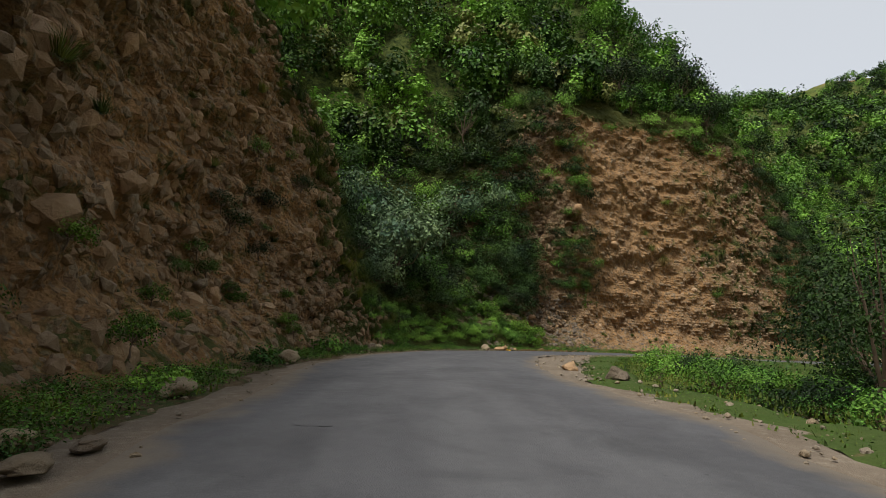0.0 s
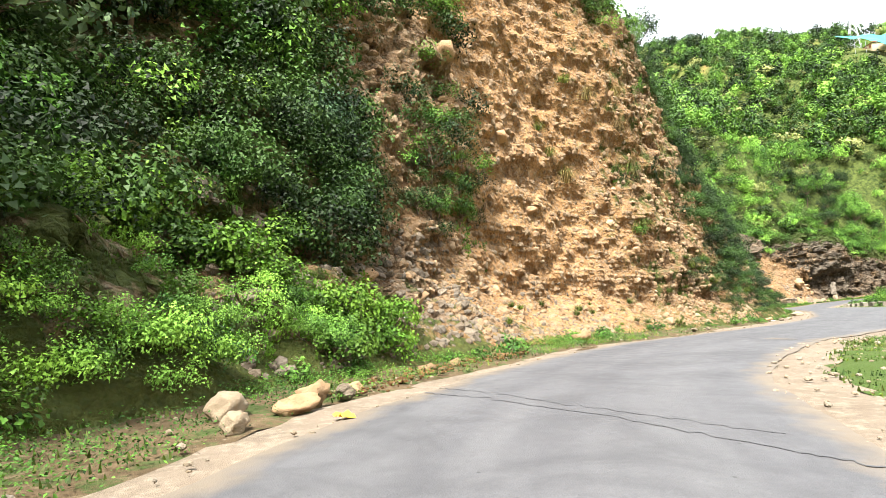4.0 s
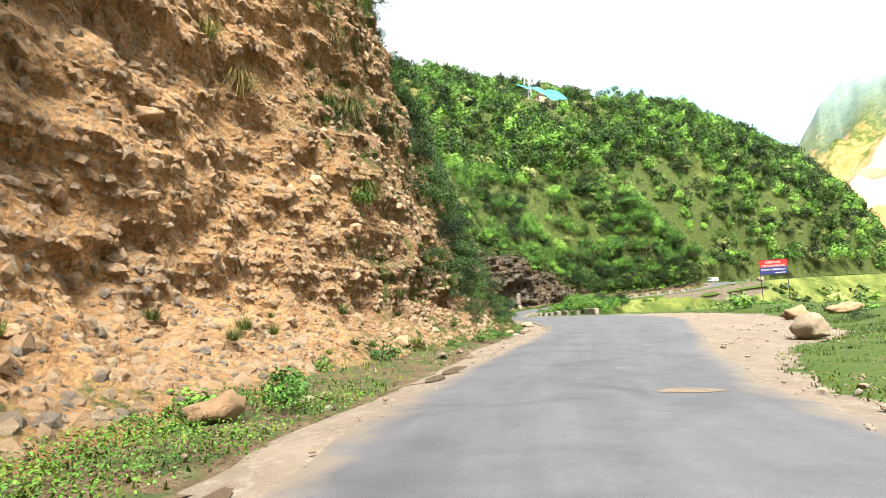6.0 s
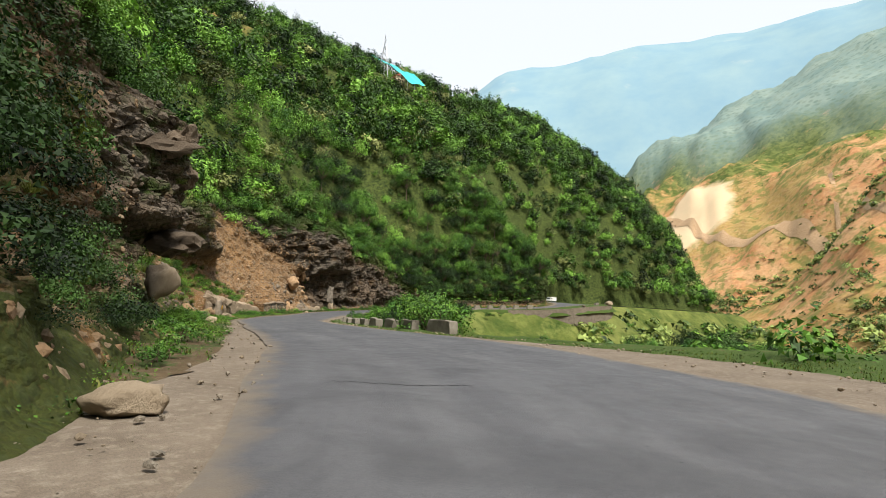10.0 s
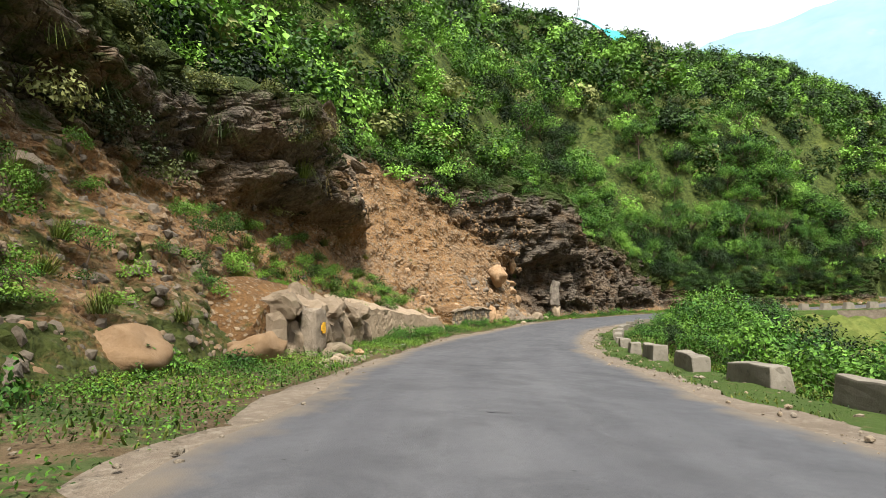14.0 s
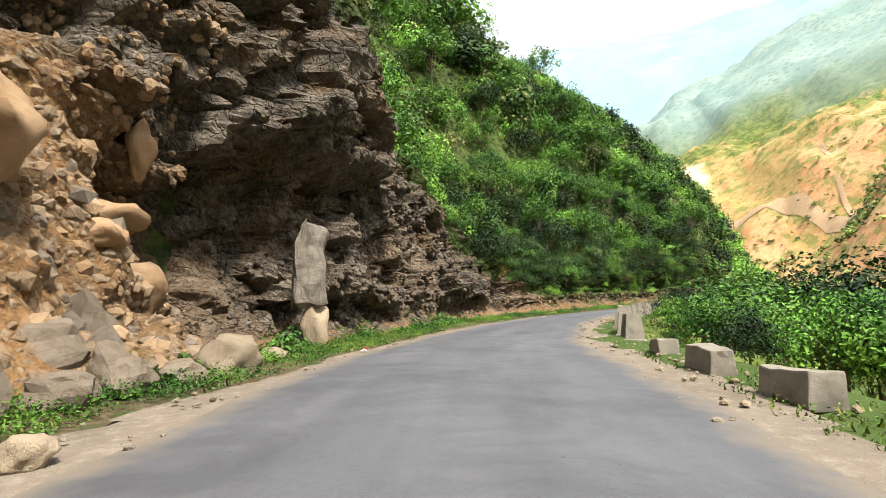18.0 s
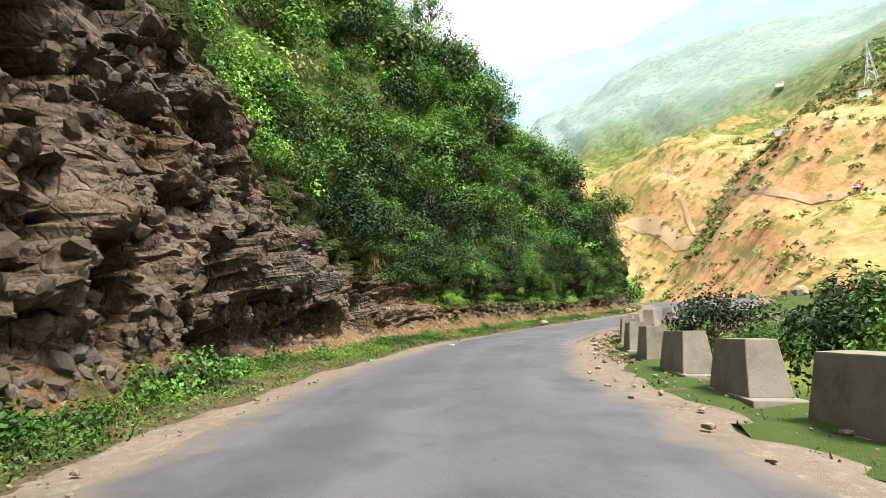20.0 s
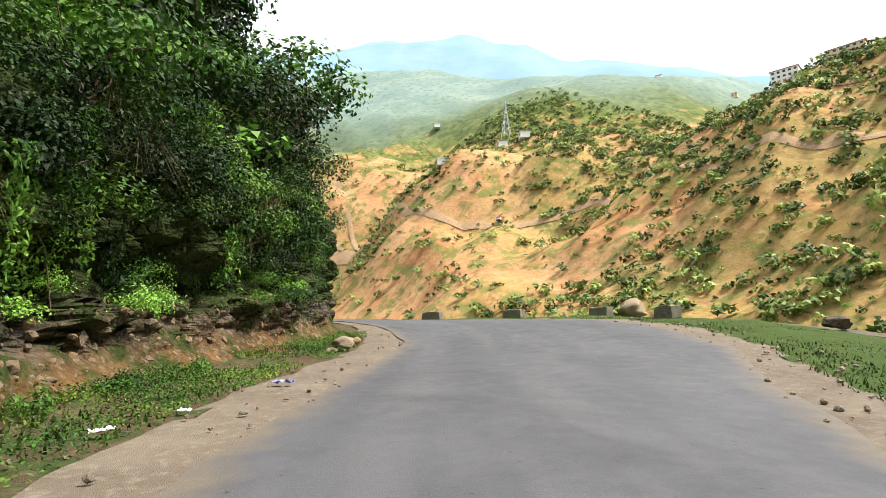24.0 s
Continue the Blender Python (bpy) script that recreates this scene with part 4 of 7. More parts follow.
PLANTS["creeper"] = [make_creeper(91), make_creeper(92, mat="leaf_dark", label="dark green creeper hanging over the rock"), make_creeper(93, mat="leaf_bright", label="bright green creeper over the bank")]
PLANTS["tuft"] = [make_tussock(101), make_tussock(102, 180, 0.45, "grass", "long green grass tuft on a ledge")]
PLANTS["straw"] = [make_tussock(103, 220, 0.8, "straw", "dry yellow grass hanging from the rock", 2.4), make_tussock(104, 220, 0.65, "grass", "olive grass hanging from the rock", 2.4)]
USED = set()


def place(kind, at, scale=1.0, turn=None, tilt=(0, 0), group="", which=None):
    """Stand a plant of a kind at a place; the first use takes the pattern itself."""
    pick = PLANTS[kind][which if which is not None else int(rng.integers(len(PLANTS[kind])))]
    m = pose(float(at[0]), float(at[1]), float(at[2]), tilt[0], tilt[1], float(rng.uniform(0, 360)) if turn is None else turn)
    sc = scale * np.array([rng.uniform(0.88, 1.12), rng.uniform(0.88, 1.12), rng.uniform(0.85, 1.15)])
    if pick.name in USED:
        ob = copy_thing(pick, m)
    else:
        USED.add(pick.name)
        ob = pick
        ob.matrix_basis = m
    ob.scale = sc
    if group:
        tagged(ob, group=group)
    return ob


def wall_turn(n):
    return math.degrees(math.atan2(-n[0], n[1]))


def on_cliff(kind, s0, s1, h0, h1, count, a, b, sink=0.25, group="plants on the cliff"):
    for _ in range(count):
        s, h = rng.uniform(s0, s1), rng.uniform(h0, h1)
        at, n = cliff_spot(s, h)
        if kind in ("creeper", "straw"):
            place(kind, at + n * 0.05, rng.uniform(a, b), wall_turn(n) + rng.uniform(-15, 15), group=group)
        else:
            place(kind, at - n * sink + (0, 0, -0.1), rng.uniform(a, b), None, (rng.uniform(-12, 12), rng.uniform(-12, 12)), group)


def hill_spots(s0, s1, u0, u1, step, keep=1.0):
    n = int((s1 - s0) * (u1 - u0) / step ** 2 * keep)
    s, d = rng.uniform(s0, s1, n), rng.uniform(u0, u1, n)
    u = d + FOOT(s) + TALUS_RUN(s) + FACE_RUN(s)
    q = at_road(s, u)
    q[:, 2] = ground_at(q[:, 0], q[:, 1])
    brow = at_road(s, u, FACE_H(s) + 0.94 * np.clip(d, 0, 8.5) - 0.5)[:, 2]     # the rounded brow of the cliff
    q[:, 2] = np.where(d < 9, np.maximum(q[:, 2], brow), q[:, 2])
    return q


OVERGROWTH = {}


def overgrow(mat, s0, s1, h0, h1, count, a, b):
    """Dense bushes high on the cliff, gathered by leaf colour and joined."""
    for _ in range(count):
        at, n = cliff_spot(rng.uniform(s0, s1), rng.uniform(h0, h1))
        OVERGROWTH.setdefault(mat, []).append((*(at - n * 0.2), rng.uniform(a, b)))


# the cliff at the start: small tufts and shrubs on conglomerate
on_cliff("tuft", 4, 28, 2, 14, 34, 0.7, 1.4)
on_cliff("mid", 6, 26, 1.0, 9, 8, 0.25, 0.5)
on_cliff("dark", 6, 27, 2.0, 9, 8, 0.25, 0.55)
on_cliff("straw", 24, 31, 4.0, 12.5, 12, 0.7, 1.2)
on_cliff("tuft", 26, 32, 1.0, 13, 34, 1.0, 1.9)
for _ in range(46):
    at, n = cliff_spot(rng.uniform(24.5, 30.5), rng.uniform(2.5, 15))
    place("straw", at + n * 0.05, rng.uniform(1.0, 2.0), wall_turn(n), which=1, group="long grass along the edge of the first cliff")
on_cliff("bright", 4, 22, 0.3, 2.6, 16, 0.22, 0.42)
on_cliff("dark", 27, 33, 0.8, 6, 7, 0.4, 0.7)
# the shady gully: large silvery and dark shrubs
overgrow("leaf_dark", 33, 47, 2.5, 9, 26, 0.8, 1.2)
overgrow("leaf_dark", 31, 48, 5, 10, 18, 0.8, 1.3)
overgrow("leaf_dark", 32, 48, 8, 20, 40, 0.9, 1.6)
overgrow("leaf", 32, 48, 9, 20, 26, 0.9, 1.5)
on_cliff("creeper", 36, 46, 3, 8, 8, 1.0, 1.5)
overgrow("leaf", 33, 45, 0.2, 1.6, 60, 0.25, 0.45)
for s, h, k in [(35.6, 4.3, 2.3), (33.4, 3.6, 1.3), (39.5, 8.6, 2.1), (38.5, 10.5, 1.9), (34.5, 8.6, 1.7), (38, 7.5, 1.3), (41, 7.6, 1.9), (44, 10.5, 1.8), (47, 12, 1.6), (36, 9.5, 1.2), (47.5, 7.5, 1.0)]:
    place("grey", cliff_spot(s, h)[0], k, group="silvery shrubs in the gully")
# the creeper-covered mound that runs down to the verge
for k in range(36):
    f = k / 35
    spine = cliff_spot(38.2 + 8.0 * f, 6.2 - 5.7 * f)
    place("bright", spine[0] + spine[1] * (0.9 - 0.5 * f) + rng.normal(0, 0.2, 3), 0.95 + 0.2 * (1 - f), group="creeper mound by the road")
for k in range(9):
    f = k / 8
    place("creeper", cliff_spot(37.5 + 6.0 * f, 4.6 - 3.8 * f)[0], 0.8, wall_turn(cliff_spot(40, 2)[1]), which=2, group="creeper mound by the road")
on_cliff("dark", 48, 57, 4.5, 8, 6, 0.6, 1.0)
overgrow("leaf_dark", 46, 57, 4.5, 11, 26, 0.5, 1.0)
on_cliff("mid", 50, 57.5, 5, 10, 6, 0.5, 0.9)
on_cliff("bright", 52, 56.5, 4.5, 7.5, 5, 0.5, 0.8)
on_cliff("creeper", 54, 58, 3, 10, 6, 0.8, 1.2)
overgrow("leaf_dark", 46, 57, 10, 27, 44, 0.7, 1.3)
overgrow("leaf", 46, 57, 10, 27, 30, 0.7, 1.2)
# the bare ochre cliff
on_cliff("tuft", 52, 76, 0.3, 2.5, 16, 0.6, 1.2)
on_cliff("straw", 64, 80, 6, 18, 14, 1.1, 2.1)
on_cliff("creeper", 68, 82, 9, 24, 10, 0.7, 1.3)
on_cliff("bright", 72, 86, 5, 20, 10, 0.4, 0.8)
overgrow("leaf", 50, 86, 24, 29, 26, 0.7, 1.2)
on_cliff("dark", 76, 92, 2.0, 4.5, 10, 0.35, 0.65)
overgrow("leaf_dark", 79, 102, 2.5, 12, 70, 0.5, 1.0)
overgrow("leaf_dark", 80, 102, 1.0, 7, 34, 0.35, 0.7)
overgrow("leaf_dark", 86, 102, 0.3, 2.0, 26, 0.25, 0.5)
overgrow("leaf_olive", 124, 150, 5.4, 10, 60, 0.4, 0.8)
overgrow("leaf_bright", 127, 152, 0.8, 4.8, 46, 0.22, 0.42)
overgrow("leaf_bright", 138, 158, 1.5, 3.6, 54, 0.22, 0.45)
overgrow("leaf_dark", 82, 104, 6, 25, 60, 0.6, 1.1)
overgrow("leaf_dark", 84, 106, 5, 22, 50, 0.6, 1.1)
on_cliff("bright", 84, 100, 1, 6, 9, 0.3, 0.55)
on_cliff("tuft", 76, 104, 1, 6, 36, 0.8, 1.6)
overgrow("leaf_dark", 80, 105, 0.2, 3.5, 60, 0.25, 0.55)
overgrow("leaf_dark", 90, 106, 3, 7, 12, 0.5, 0.9)
on_cliff("creeper", 90, 108, 4, 11, 9, 0.8, 1.3)
# dark overhang
overgrow("leaf", 104, 130, 9.5, 16, 46, 0.8, 1.3)
overgrow("leaf_dark", 104, 130, 9.0, 14, 30, 0.8, 1.3)
on_cliff("creeper", 118, 130, 4, 9, 9, 0.8, 1.3)
on_cliff("tuft", 112, 128, 1, 8, 26, 0.9, 1.8)
# rubble slope with grass
on_cliff("mid", 125, 143, 1.2, 4.8, 16, 0.28, 0.5)
on_cliff("tuft", 124, 158, 0.6, 5.2, 52, 0.9, 1.7)
on_cliff("bright", 128, 150, 2.5, 5.6, 16, 0.3, 0.55)
on_cliff("straw", 124, 152, 6.4, 10, 30, 1.1, 2.0)
overgrow("leaf_dark", 126, 178, 11, 15, 46, 0.9, 1.4)
overgrow("leaf", 130, 186, 11, 17, 50, 0.9, 1.5)
on_cliff("mid", 148, 168, 0.6, 2.6, 10, 0.25, 0.45)
# vegetation over the grey rock to the end of the spur
overgrow("leaf", 194, 214, 9.5, 15, 50, 0.7, 1.3)
overgrow("leaf", 209, 215, 7.5, 11, 18, 0.6, 1.0)
overgrow("leaf_bright", 211, 218, 7, 11, 14, 0.6, 1.0)
overgrow("leaf_bright", 186, 200, 13, 17, 16, 0.7, 1.2)
overgrow("leaf_dark", 215, 236, 4.2, 6.5, 26, 0.6, 1.1)
overgrow("leaf_dark", 212, 240, 6.2, 12, 56, 0.8, 1.3)
on_cliff("tuft", 204, 222, 3.0, 9, 26, 0.8, 1.4)
overgrow("leaf_dark", 216, 253, 3.2, 6.5, 30, 0.6, 1.1)
overgrow("leaf_dark", 213, 254, 6.0, 13, 70, 0.8, 1.3)
overgrow("leaf_bright", 236, 256, 3.0, 9, 26, 0.5, 0.9)
overgrow("leaf_dark", 217, 250, 2.4, 4.6, 40, 0.5, 0.9)
overgrow("leaf_dark", 217, 250, 2.4, 4.2, 26, 0.4, 0.75)
overgrow("leaf_dark", 38, 50, 2.2, 9, 40, 0.6, 1.1)
overgrow("leaf_dark", 40, 50, 3.0, 9, 40, 0.6, 1.1)
overgrow("leaf_bright", 34, 48, 3, 9, 20, 0.5, 0.8)
overgrow("leaf_dark", 29, 50, 9, 19, 60, 0.9, 1.6)
overgrow("leaf", 29, 50, 7, 19, 50, 0.8, 1.4)
overgrow("leaf_dark", 30, 50, 3, 10, 40, 0.5, 0.9)
overgrow("leaf", 28, 42, 0.1, 2.4, 50, 0.25, 0.45)
overgrow("leaf_bright", 29, 42, 0.1, 3.0, 40, 0.25, 0.45)
overgrow("leaf_dark", 217, 252, 2.4, 5.5, 60, 0.5, 0.9)
overgrow("leaf_dark", 217, 226, 2.6, 5.2, 26, 0.5, 0.9)
overgrow("leaf_dark", 215, 238, 5.0, 11, 60, 0.7, 1.1)
overgrow("leaf", 216, 226, 3.0, 5.6, 20, 0.4, 0.8)
on_cliff("creeper", 214, 254, 2.6, 5.2, 18, 0.8, 1.3)
on_cliff("creeper", 217, 254, 1.8, 2.8, 14, 0.45, 0.75)
overgrow("leaf", 220, 250, 1.3, 2.3, 40, 0.28, 0.5)
overgrow("leaf_dark", 220, 254, 1.2, 2.4, 30, 0.28, 0.5)
overgrow("leaf_dark", 29, 40, 6, 14, 40, 0.7, 1.2)
on_cliff("straw", 236, 254, 2.6, 5, 9, 0.9, 1.5)
on_cliff("bright", 244, 254, 2.6, 5, 6, 0.5, 0.8)
# trees that stand out against the sky
for kind, s, h, k in [("darktree", 76, 27.5, 1.3), ("darktree", 66, 28.5, 1.1), ("darktree", 86, 26, 1.1), ("thin", 46, 18, 1.2), ("thin", 42, 17, 1.1), ("tree", 241, 11, 1.1), ("thin", 243, 11, 1.0), ("tree", 247, 11, 0.9), ("thin", 249, 9, 0.9), ("tree", 237, 12, 1.2)]:
    place(kind, cliff_spot(s, h)[0] + (0, 0, -0.3), k, group="trees on the skyline")
for k in range(5):
    place("bright", cliff_spot(250.5 + k * 0.5, 5.0 + k * 0.6)[0], 0.7, group="leafy saplings at the corner")

for s, u, k in [(44.2, 5.6, 0.9), (45.2, 6.2, 1.1), (46.0, 5.6, 0.9), (44.6, 6.8, 1.1), (46.8, 6.0, 0.8)]:
    place("bright", at_road(s, u, 0.1), k, group="leafy bushes at the foot of the rubble")
# weeds along the verge
for _ in range(150):
    s = rng.uniform(0, 250)
    if 56 < s < 100 and rng.uniform() < 0.6:
        continue
    f = FOOT(s)
    place("weed", at_road(s, f - rng.uniform(-0.5, 0.9), 0.0), rng.uniform(0.5, 1.25), group="weeds along the verge")
for s in np.r_[rng.uniform(147, 157, 14), rng.uniform(164, 171, 12)]:
    place("mid", at_road(s, FOOT(s) - 0.9 - rng.uniform(0, 0.5), -0.05), rng.uniform(0.22, 0.42), group="bushes before the masonry walls")
for _ in range(18):
    s = rng.uniform(114, 122)
    place("mid", at_road(s, rng.uniform(4.2, 5.8), -0.05), rng.uniform(0.3, 0.5), group="bushes below the dark overhang")
# shrubs on the valley side
for s0, s1, u0, u1, count, kind, a, b, dz in [(9, 22, 7.6, 10.4, 7, "mid", 0.45, 0.75, -0.6), (8, 36, 8.6, 13, 26, "bush", 0.3, 0.6, -0.9), (12, 22, 12, 15, 8, "dark", 0.9, 1.2, -1.8), (24, 40, 10, 16, 10, "dark", 0.8, 1.2, -2.0), (122, 136, 9.6, 13, 14, "bush", 0.9, 1.35, -1.0), (138, 152, 9.8, 13, 9, "bush", 0.7, 1.0, -1.2),
                                              (152, 186, 7.0, 9.0, 24, "bush", 0.28, 0.6, -0.3), (152, 190, 9.0, 15, 17, "bush", 0.8, 1.6, -1.2), (172, 212, 6.8, 9.0, 20, "bush", 0.4, 0.95, -0.5), (186, 212, 9.2, 13, 11, "bush", 0.9, 1.5, -1.3), (204, 232, 6.4, 9, 8, "bright", 0.5, 0.8, -1.5), (86, 112, 24, 32, 14, "bright", 0.7, 1.1, -2.0), (80, 112, 15, 27, 16, "mid", 0.3, 0.7, -0.1), (84, 124, 22, 36, 26, "bush", 0.4, 0.8, -1.4)]:
    for _ in range(count):
        s, u = rng.uniform(s0, s1), -rng.uniform(u0, u1)
        place(kind, at_road(s, u, dz), rng.uniform(a, b), group="shrubs on the valley edge") if u > -10.5 or kind == "bush" else OVERGROWTH.setdefault("leaf_dark" if kind != "bright" else "leaf", []).append((*at_road(s, u, dz), rng.uniform(a, b)))
for s, u, k, dz in [(11.6, -9.9, 1.0, -1.4), (14.6, -12.2, 1.2, -1.6), (18.5, -13.5, 1.1, -2.0)]:
    place("roadtree", at_road(s, u, dz), k, group="dark trees below the road")
# trees and large bushes that stand out from the slope above the last bend
for k in range(15):
    s = 213 + 2.7 * k
    place("tree" if k % 3 else "thin", cliff_spot(s, rng.uniform(11.5, 13.8))[0] + (0, 0, -0.4), rng.uniform(0.8, 1.2), group="slender trees above the last bend")
for k, q in enumerate(hill_spots(196, 268, 1.0, 24, 4.2)):
    place(("bush", "tree", "bush", "darktree", "tree")[k % 5], q + (0, 0, -0.3), rng.uniform(0.9, 1.6), group="trees and bushes on the slope above the last bend")
for k in range(26):
    s = rng.uniform(213, 251)
    place("bush", cliff_spot(s, rng.uniform(3.0, 9.0))[0] + (0, 0, -0.8), rng.uniform(0.5, 0.85), group="bushes above the last bend")
on_cliff("straw", 214, 252, 3.0, 8.5, 16, 1.4, 2.4)
# skyline trees over the ochre cliff and the gully
for s, h, k in [(75, 31.5, 1.9), (79, 33.0, 1.5), (71, 31.0, 1.4), (83, 33.5, 1.3), (66, 31, 1.5)]:
    place("darktree", cliff_spot(s, h)[0] + (0, 0, -0.5), k, group="trees on the skyline")

# ---- woods and scrub, uncountable ----
def scatter(template_sets, spots, scales, name, material, label, category):
    quads, tones = [], []
    k_corners = template_sets[0].shape[1]
    which = rng.integers(0, len(template_sets), len(spots))
    for k, tpl in enumerate(template_sets):
        w = np.where(which == k)[0]
        if not len(w):
            continue
        a = rng.uniform(0, 2 * np.pi, len(w))
        c, s = np.cos(a), np.sin(a)
        x = tpl[None, ..., 0] * c[:, None, None] - tpl[None, ..., 1] * s[:, None, None]
        y = tpl[None, ..., 0] * s[:, None, None] + tpl[None, ..., 1] * c[:, None, None]
        z = np.broadcast_to(tpl[None, ..., 2], x.shape) * rng.uniform(0.8, 1.2, len(w))[:, None, None]
        v = np.stack([x, y, z], -1) * scales[w][:, None, None, None] + spots[w][:, None, None, :]
        quads.append(v.reshape(-1, k_corners, 3))
        tones.append(np.repeat(rng.uniform(-1, 1, len(w)), len(tpl) * k_corners))
    return tagged(new(name, quads_mesh(name, np.concatenate(quads), material, {"tone": np.concatenate(tones)})), label, category, kind="stuff")


def wood_templates(n, leaf, seed, count=3, size=(1, 1, 1.0), lift=0.9, clumps=18, corners=4):
    return [crown_leaves(n, size, leaf, clumps, lift, -0.3, 0.42, 0.15, seed + k, 0.55, 0.85 if corners == 4 else 1.5, 0.25)[0][:, :corners] for k in range(count)]


for mat, spots in OVERGROWTH.items():
    q = np.array(spots)
    near = (road_place(q[:, 0], q[:, 1])[0] > 200) | (road_place(q[:, 0], q[:, 1])[0] < 115)
    for part_of, count, leaf in ((near, 620, 0.14), (~near, 340, 0.2)):
        if part_of.any():
            scatter([crown_leaves(count, (1.35, 1.35, 1.1), leaf, 30, 0.6, -0.3, 0.3, 0.25, 300 + k, 0.7, 1.4, 0.35)[0][:, :3] for k in range(3)], q[part_of, :3], q[part_of, 3], "undergrowth", MAT[mat],
                    {"leaf": "dense green bushes overgrowing the cliff top", "leaf_dark": "dark green bushes overgrowing the cliff top", "leaf_bright": "bright green bushes overgrowing the rock", "leaf_olive": "olive dry bushes hanging over the rock"}[mat], "bushes")
HILL_WOODS = [
    # from, to, nearest, farthest above the cliff top, spacing, leaves, leaf size, corners, smallest, largest crown
    (15, 185, 0.5, 12, 2.4, 400, 0.19, 4, 1.1, 2.7), (185, 224, 0.3, 12, 3.3, 620, 0.14, 3, 0.9, 2.4), (224, 262, 0.3, 12, 3.6, 620, 0.14, 4, 1.0, 2.4), (20, 64, 0.5, 34, 2.9, 380, 0.21, 4, 1.2, 2.8),
    (15, 190, 12, 28, 2.8, 400, 0.18, 3, 1.2, 3.2), (190, 262, 12, 28, 4.2, 620, 0.14, 3, 1.2, 3.0), (20, 480, 26, 130, 4.1, 200, 0.28, 3, 1.2, 3.6), (288, 500, -3, 26, 4.2, 240, 0.27, 3, 1.2, 3.4), (262, 288, -2, 26, 3.4, 600, 0.12, 3, 1.1, 2.6),
    (100, 262, 0.5, 50, 2.5, 110, 0.3, 3, 0.5, 1.2), (20, 100, 0.5, 36, 2.6, 110, 0.3, 3, 0.5, 1.2), (20, 330, 130, 210, 6.5, 200, 0.28, 3, 1.8, 4.2),
]
for k, (s0, s1, d0, d1, step, leaves, leaf, corners, a, b) in enumerate(HILL_WOODS):
    for mat, share, tall, label in (("leaf", 0.64, 1.25, "dense green scrub wood on the hillside"), ("leaf_dark", 0.28, 1.2, "dark green scrub wood on the hillside"), ("leaf_olive", 0.2, 0.8, "olive scrub on the hillside")):
        q = hill_spots(s0, s1, d0, d1, step, share)
        q = q[(np.hypot(q[:, 0] - 284, q[:, 1] - 184) > 16) & (np.hypot(q[:, 0] - 262, q[:, 1] - 172) > 12)]     # the clearing round the net
        scatter(wood_templates(leaves, leaf, 201 + 10 * k + len(mat), 4, (1, 1, tall), tall, 10, corners), q, a + (b - a) * rng.uniform(0, 1, len(q)) ** 1.4, "woods", MAT[mat], label, "woods")


fill_x, fill_y = np.r_[rng.uniform(110, 360, 1900), rng.uniform(245, 480, 1300)], np.r_[rng.uniform(110, 330, 1900), rng.uniform(30, 150, 1300)]
fill_u = road_place(fill_x, fill_y)[1]
fill_in = (fill_u > np.where(fill_y > 150, 38, 9)) & ((fill_u > 38) | (fill_x > 285)) & (np.hypot(fill_x - 284, fill_y - 184) > 16) & (np.hypot(fill_x - 262, fill_y - 172) > 12)
q = np.stack([fill_x, fill_y, ground_at(fill_x, fill_y)], 1)[fill_in]
for half, mat, label in ((q[::2], "leaf", "green scrub wood on the ridge"), (q[1::2], "leaf_dark", "dark green scrub wood on the ridge")):
    scatter(wood_templates(190, 0.28, 291 + len(mat), 4, (1, 1, 1.25), 1.2, 10, 3), half, rng.uniform(1.4, 3.6, len(half)), "woods", MAT[mat], label, "woods")
gully_x, gully_y = rng.uniform(-34, 14, 150), rng.uniform(50, 84, 150)
gully_in = road_place(gully_x, gully_y)[1] > 19
q = np.stack([gully_x, gully_y, ground_at(gully_x, gully_y)], 1)[gully_in]
scatter(wood_templates(420, 0.17, 281, 3, (1, 1, 1.3), 1.3, 10), q, rng.uniform(1.4, 3.0, len(q)), "woods", MAT["leaf"], "dense green wood above the gully", "woods")


def valley_spots(x0, x1, y0, y1, n, low=-28, high=400, patch=0.0):
    x, y = rng.uniform(x0, x1, n), rng.uniform(y0, y1, n)
    z = ground_at(x, y)
    s, u, _, far = road_place(x, y)
    ok = (u < 0) & (far > 16) & (z > low) & (z < high) & (bumps(np.stack([x, y, 0 * x], -1), 0.016, 77) > patch)
    return np.stack([x, y, z], 1)[ok]


v1 = np.concatenate([valley_spots(150, 620, -330, 90, 8500, patch=-0.05), valley_spots(150, 620, -330, 90, 2600, patch=-1)])
scatter(wood_templates(34, 0.6, 241, 3, (1, 1, 0.75), 0.5, 7, 3), v1, 0.9 + 2.6 * rng.uniform(0, 1, len(v1)) ** 1.6, "scrub", MAT["leaf_far"], "round green bushes dotted over the dry slope", "scrub")
v2 = np.concatenate([valley_spots(240, 640, -330, 60, 900, -20, 160, 0.15), valley_spots(180, 480, -330, -60, 1500, 92, 200, -0.25)])
scatter(wood_templates(34, 0.6, 251, 3, (1, 1, 0.9), 0.6, 7, 3), v2, rng.uniform(0.9, 2.6, len(v2)), "scrub", MAT["leaf_far"], "green bushes and small trees on the far slope", "scrub")
v3 = valley_spots(20, 240, -60, 110, 1300, -40, 40, -0.4)
scatter(wood_templates(200, 0.2, 265, 3, (1, 1, 0.8), 0.3, 12, 3), v3, rng.uniform(0.7, 1.7, len(v3)), "scrub", MAT["leaf"], "green scrub on the slope just below the road", "scrub")
v3 = valley_spots(240, 520, 0, 110, 1800, -40, 60, -0.5)
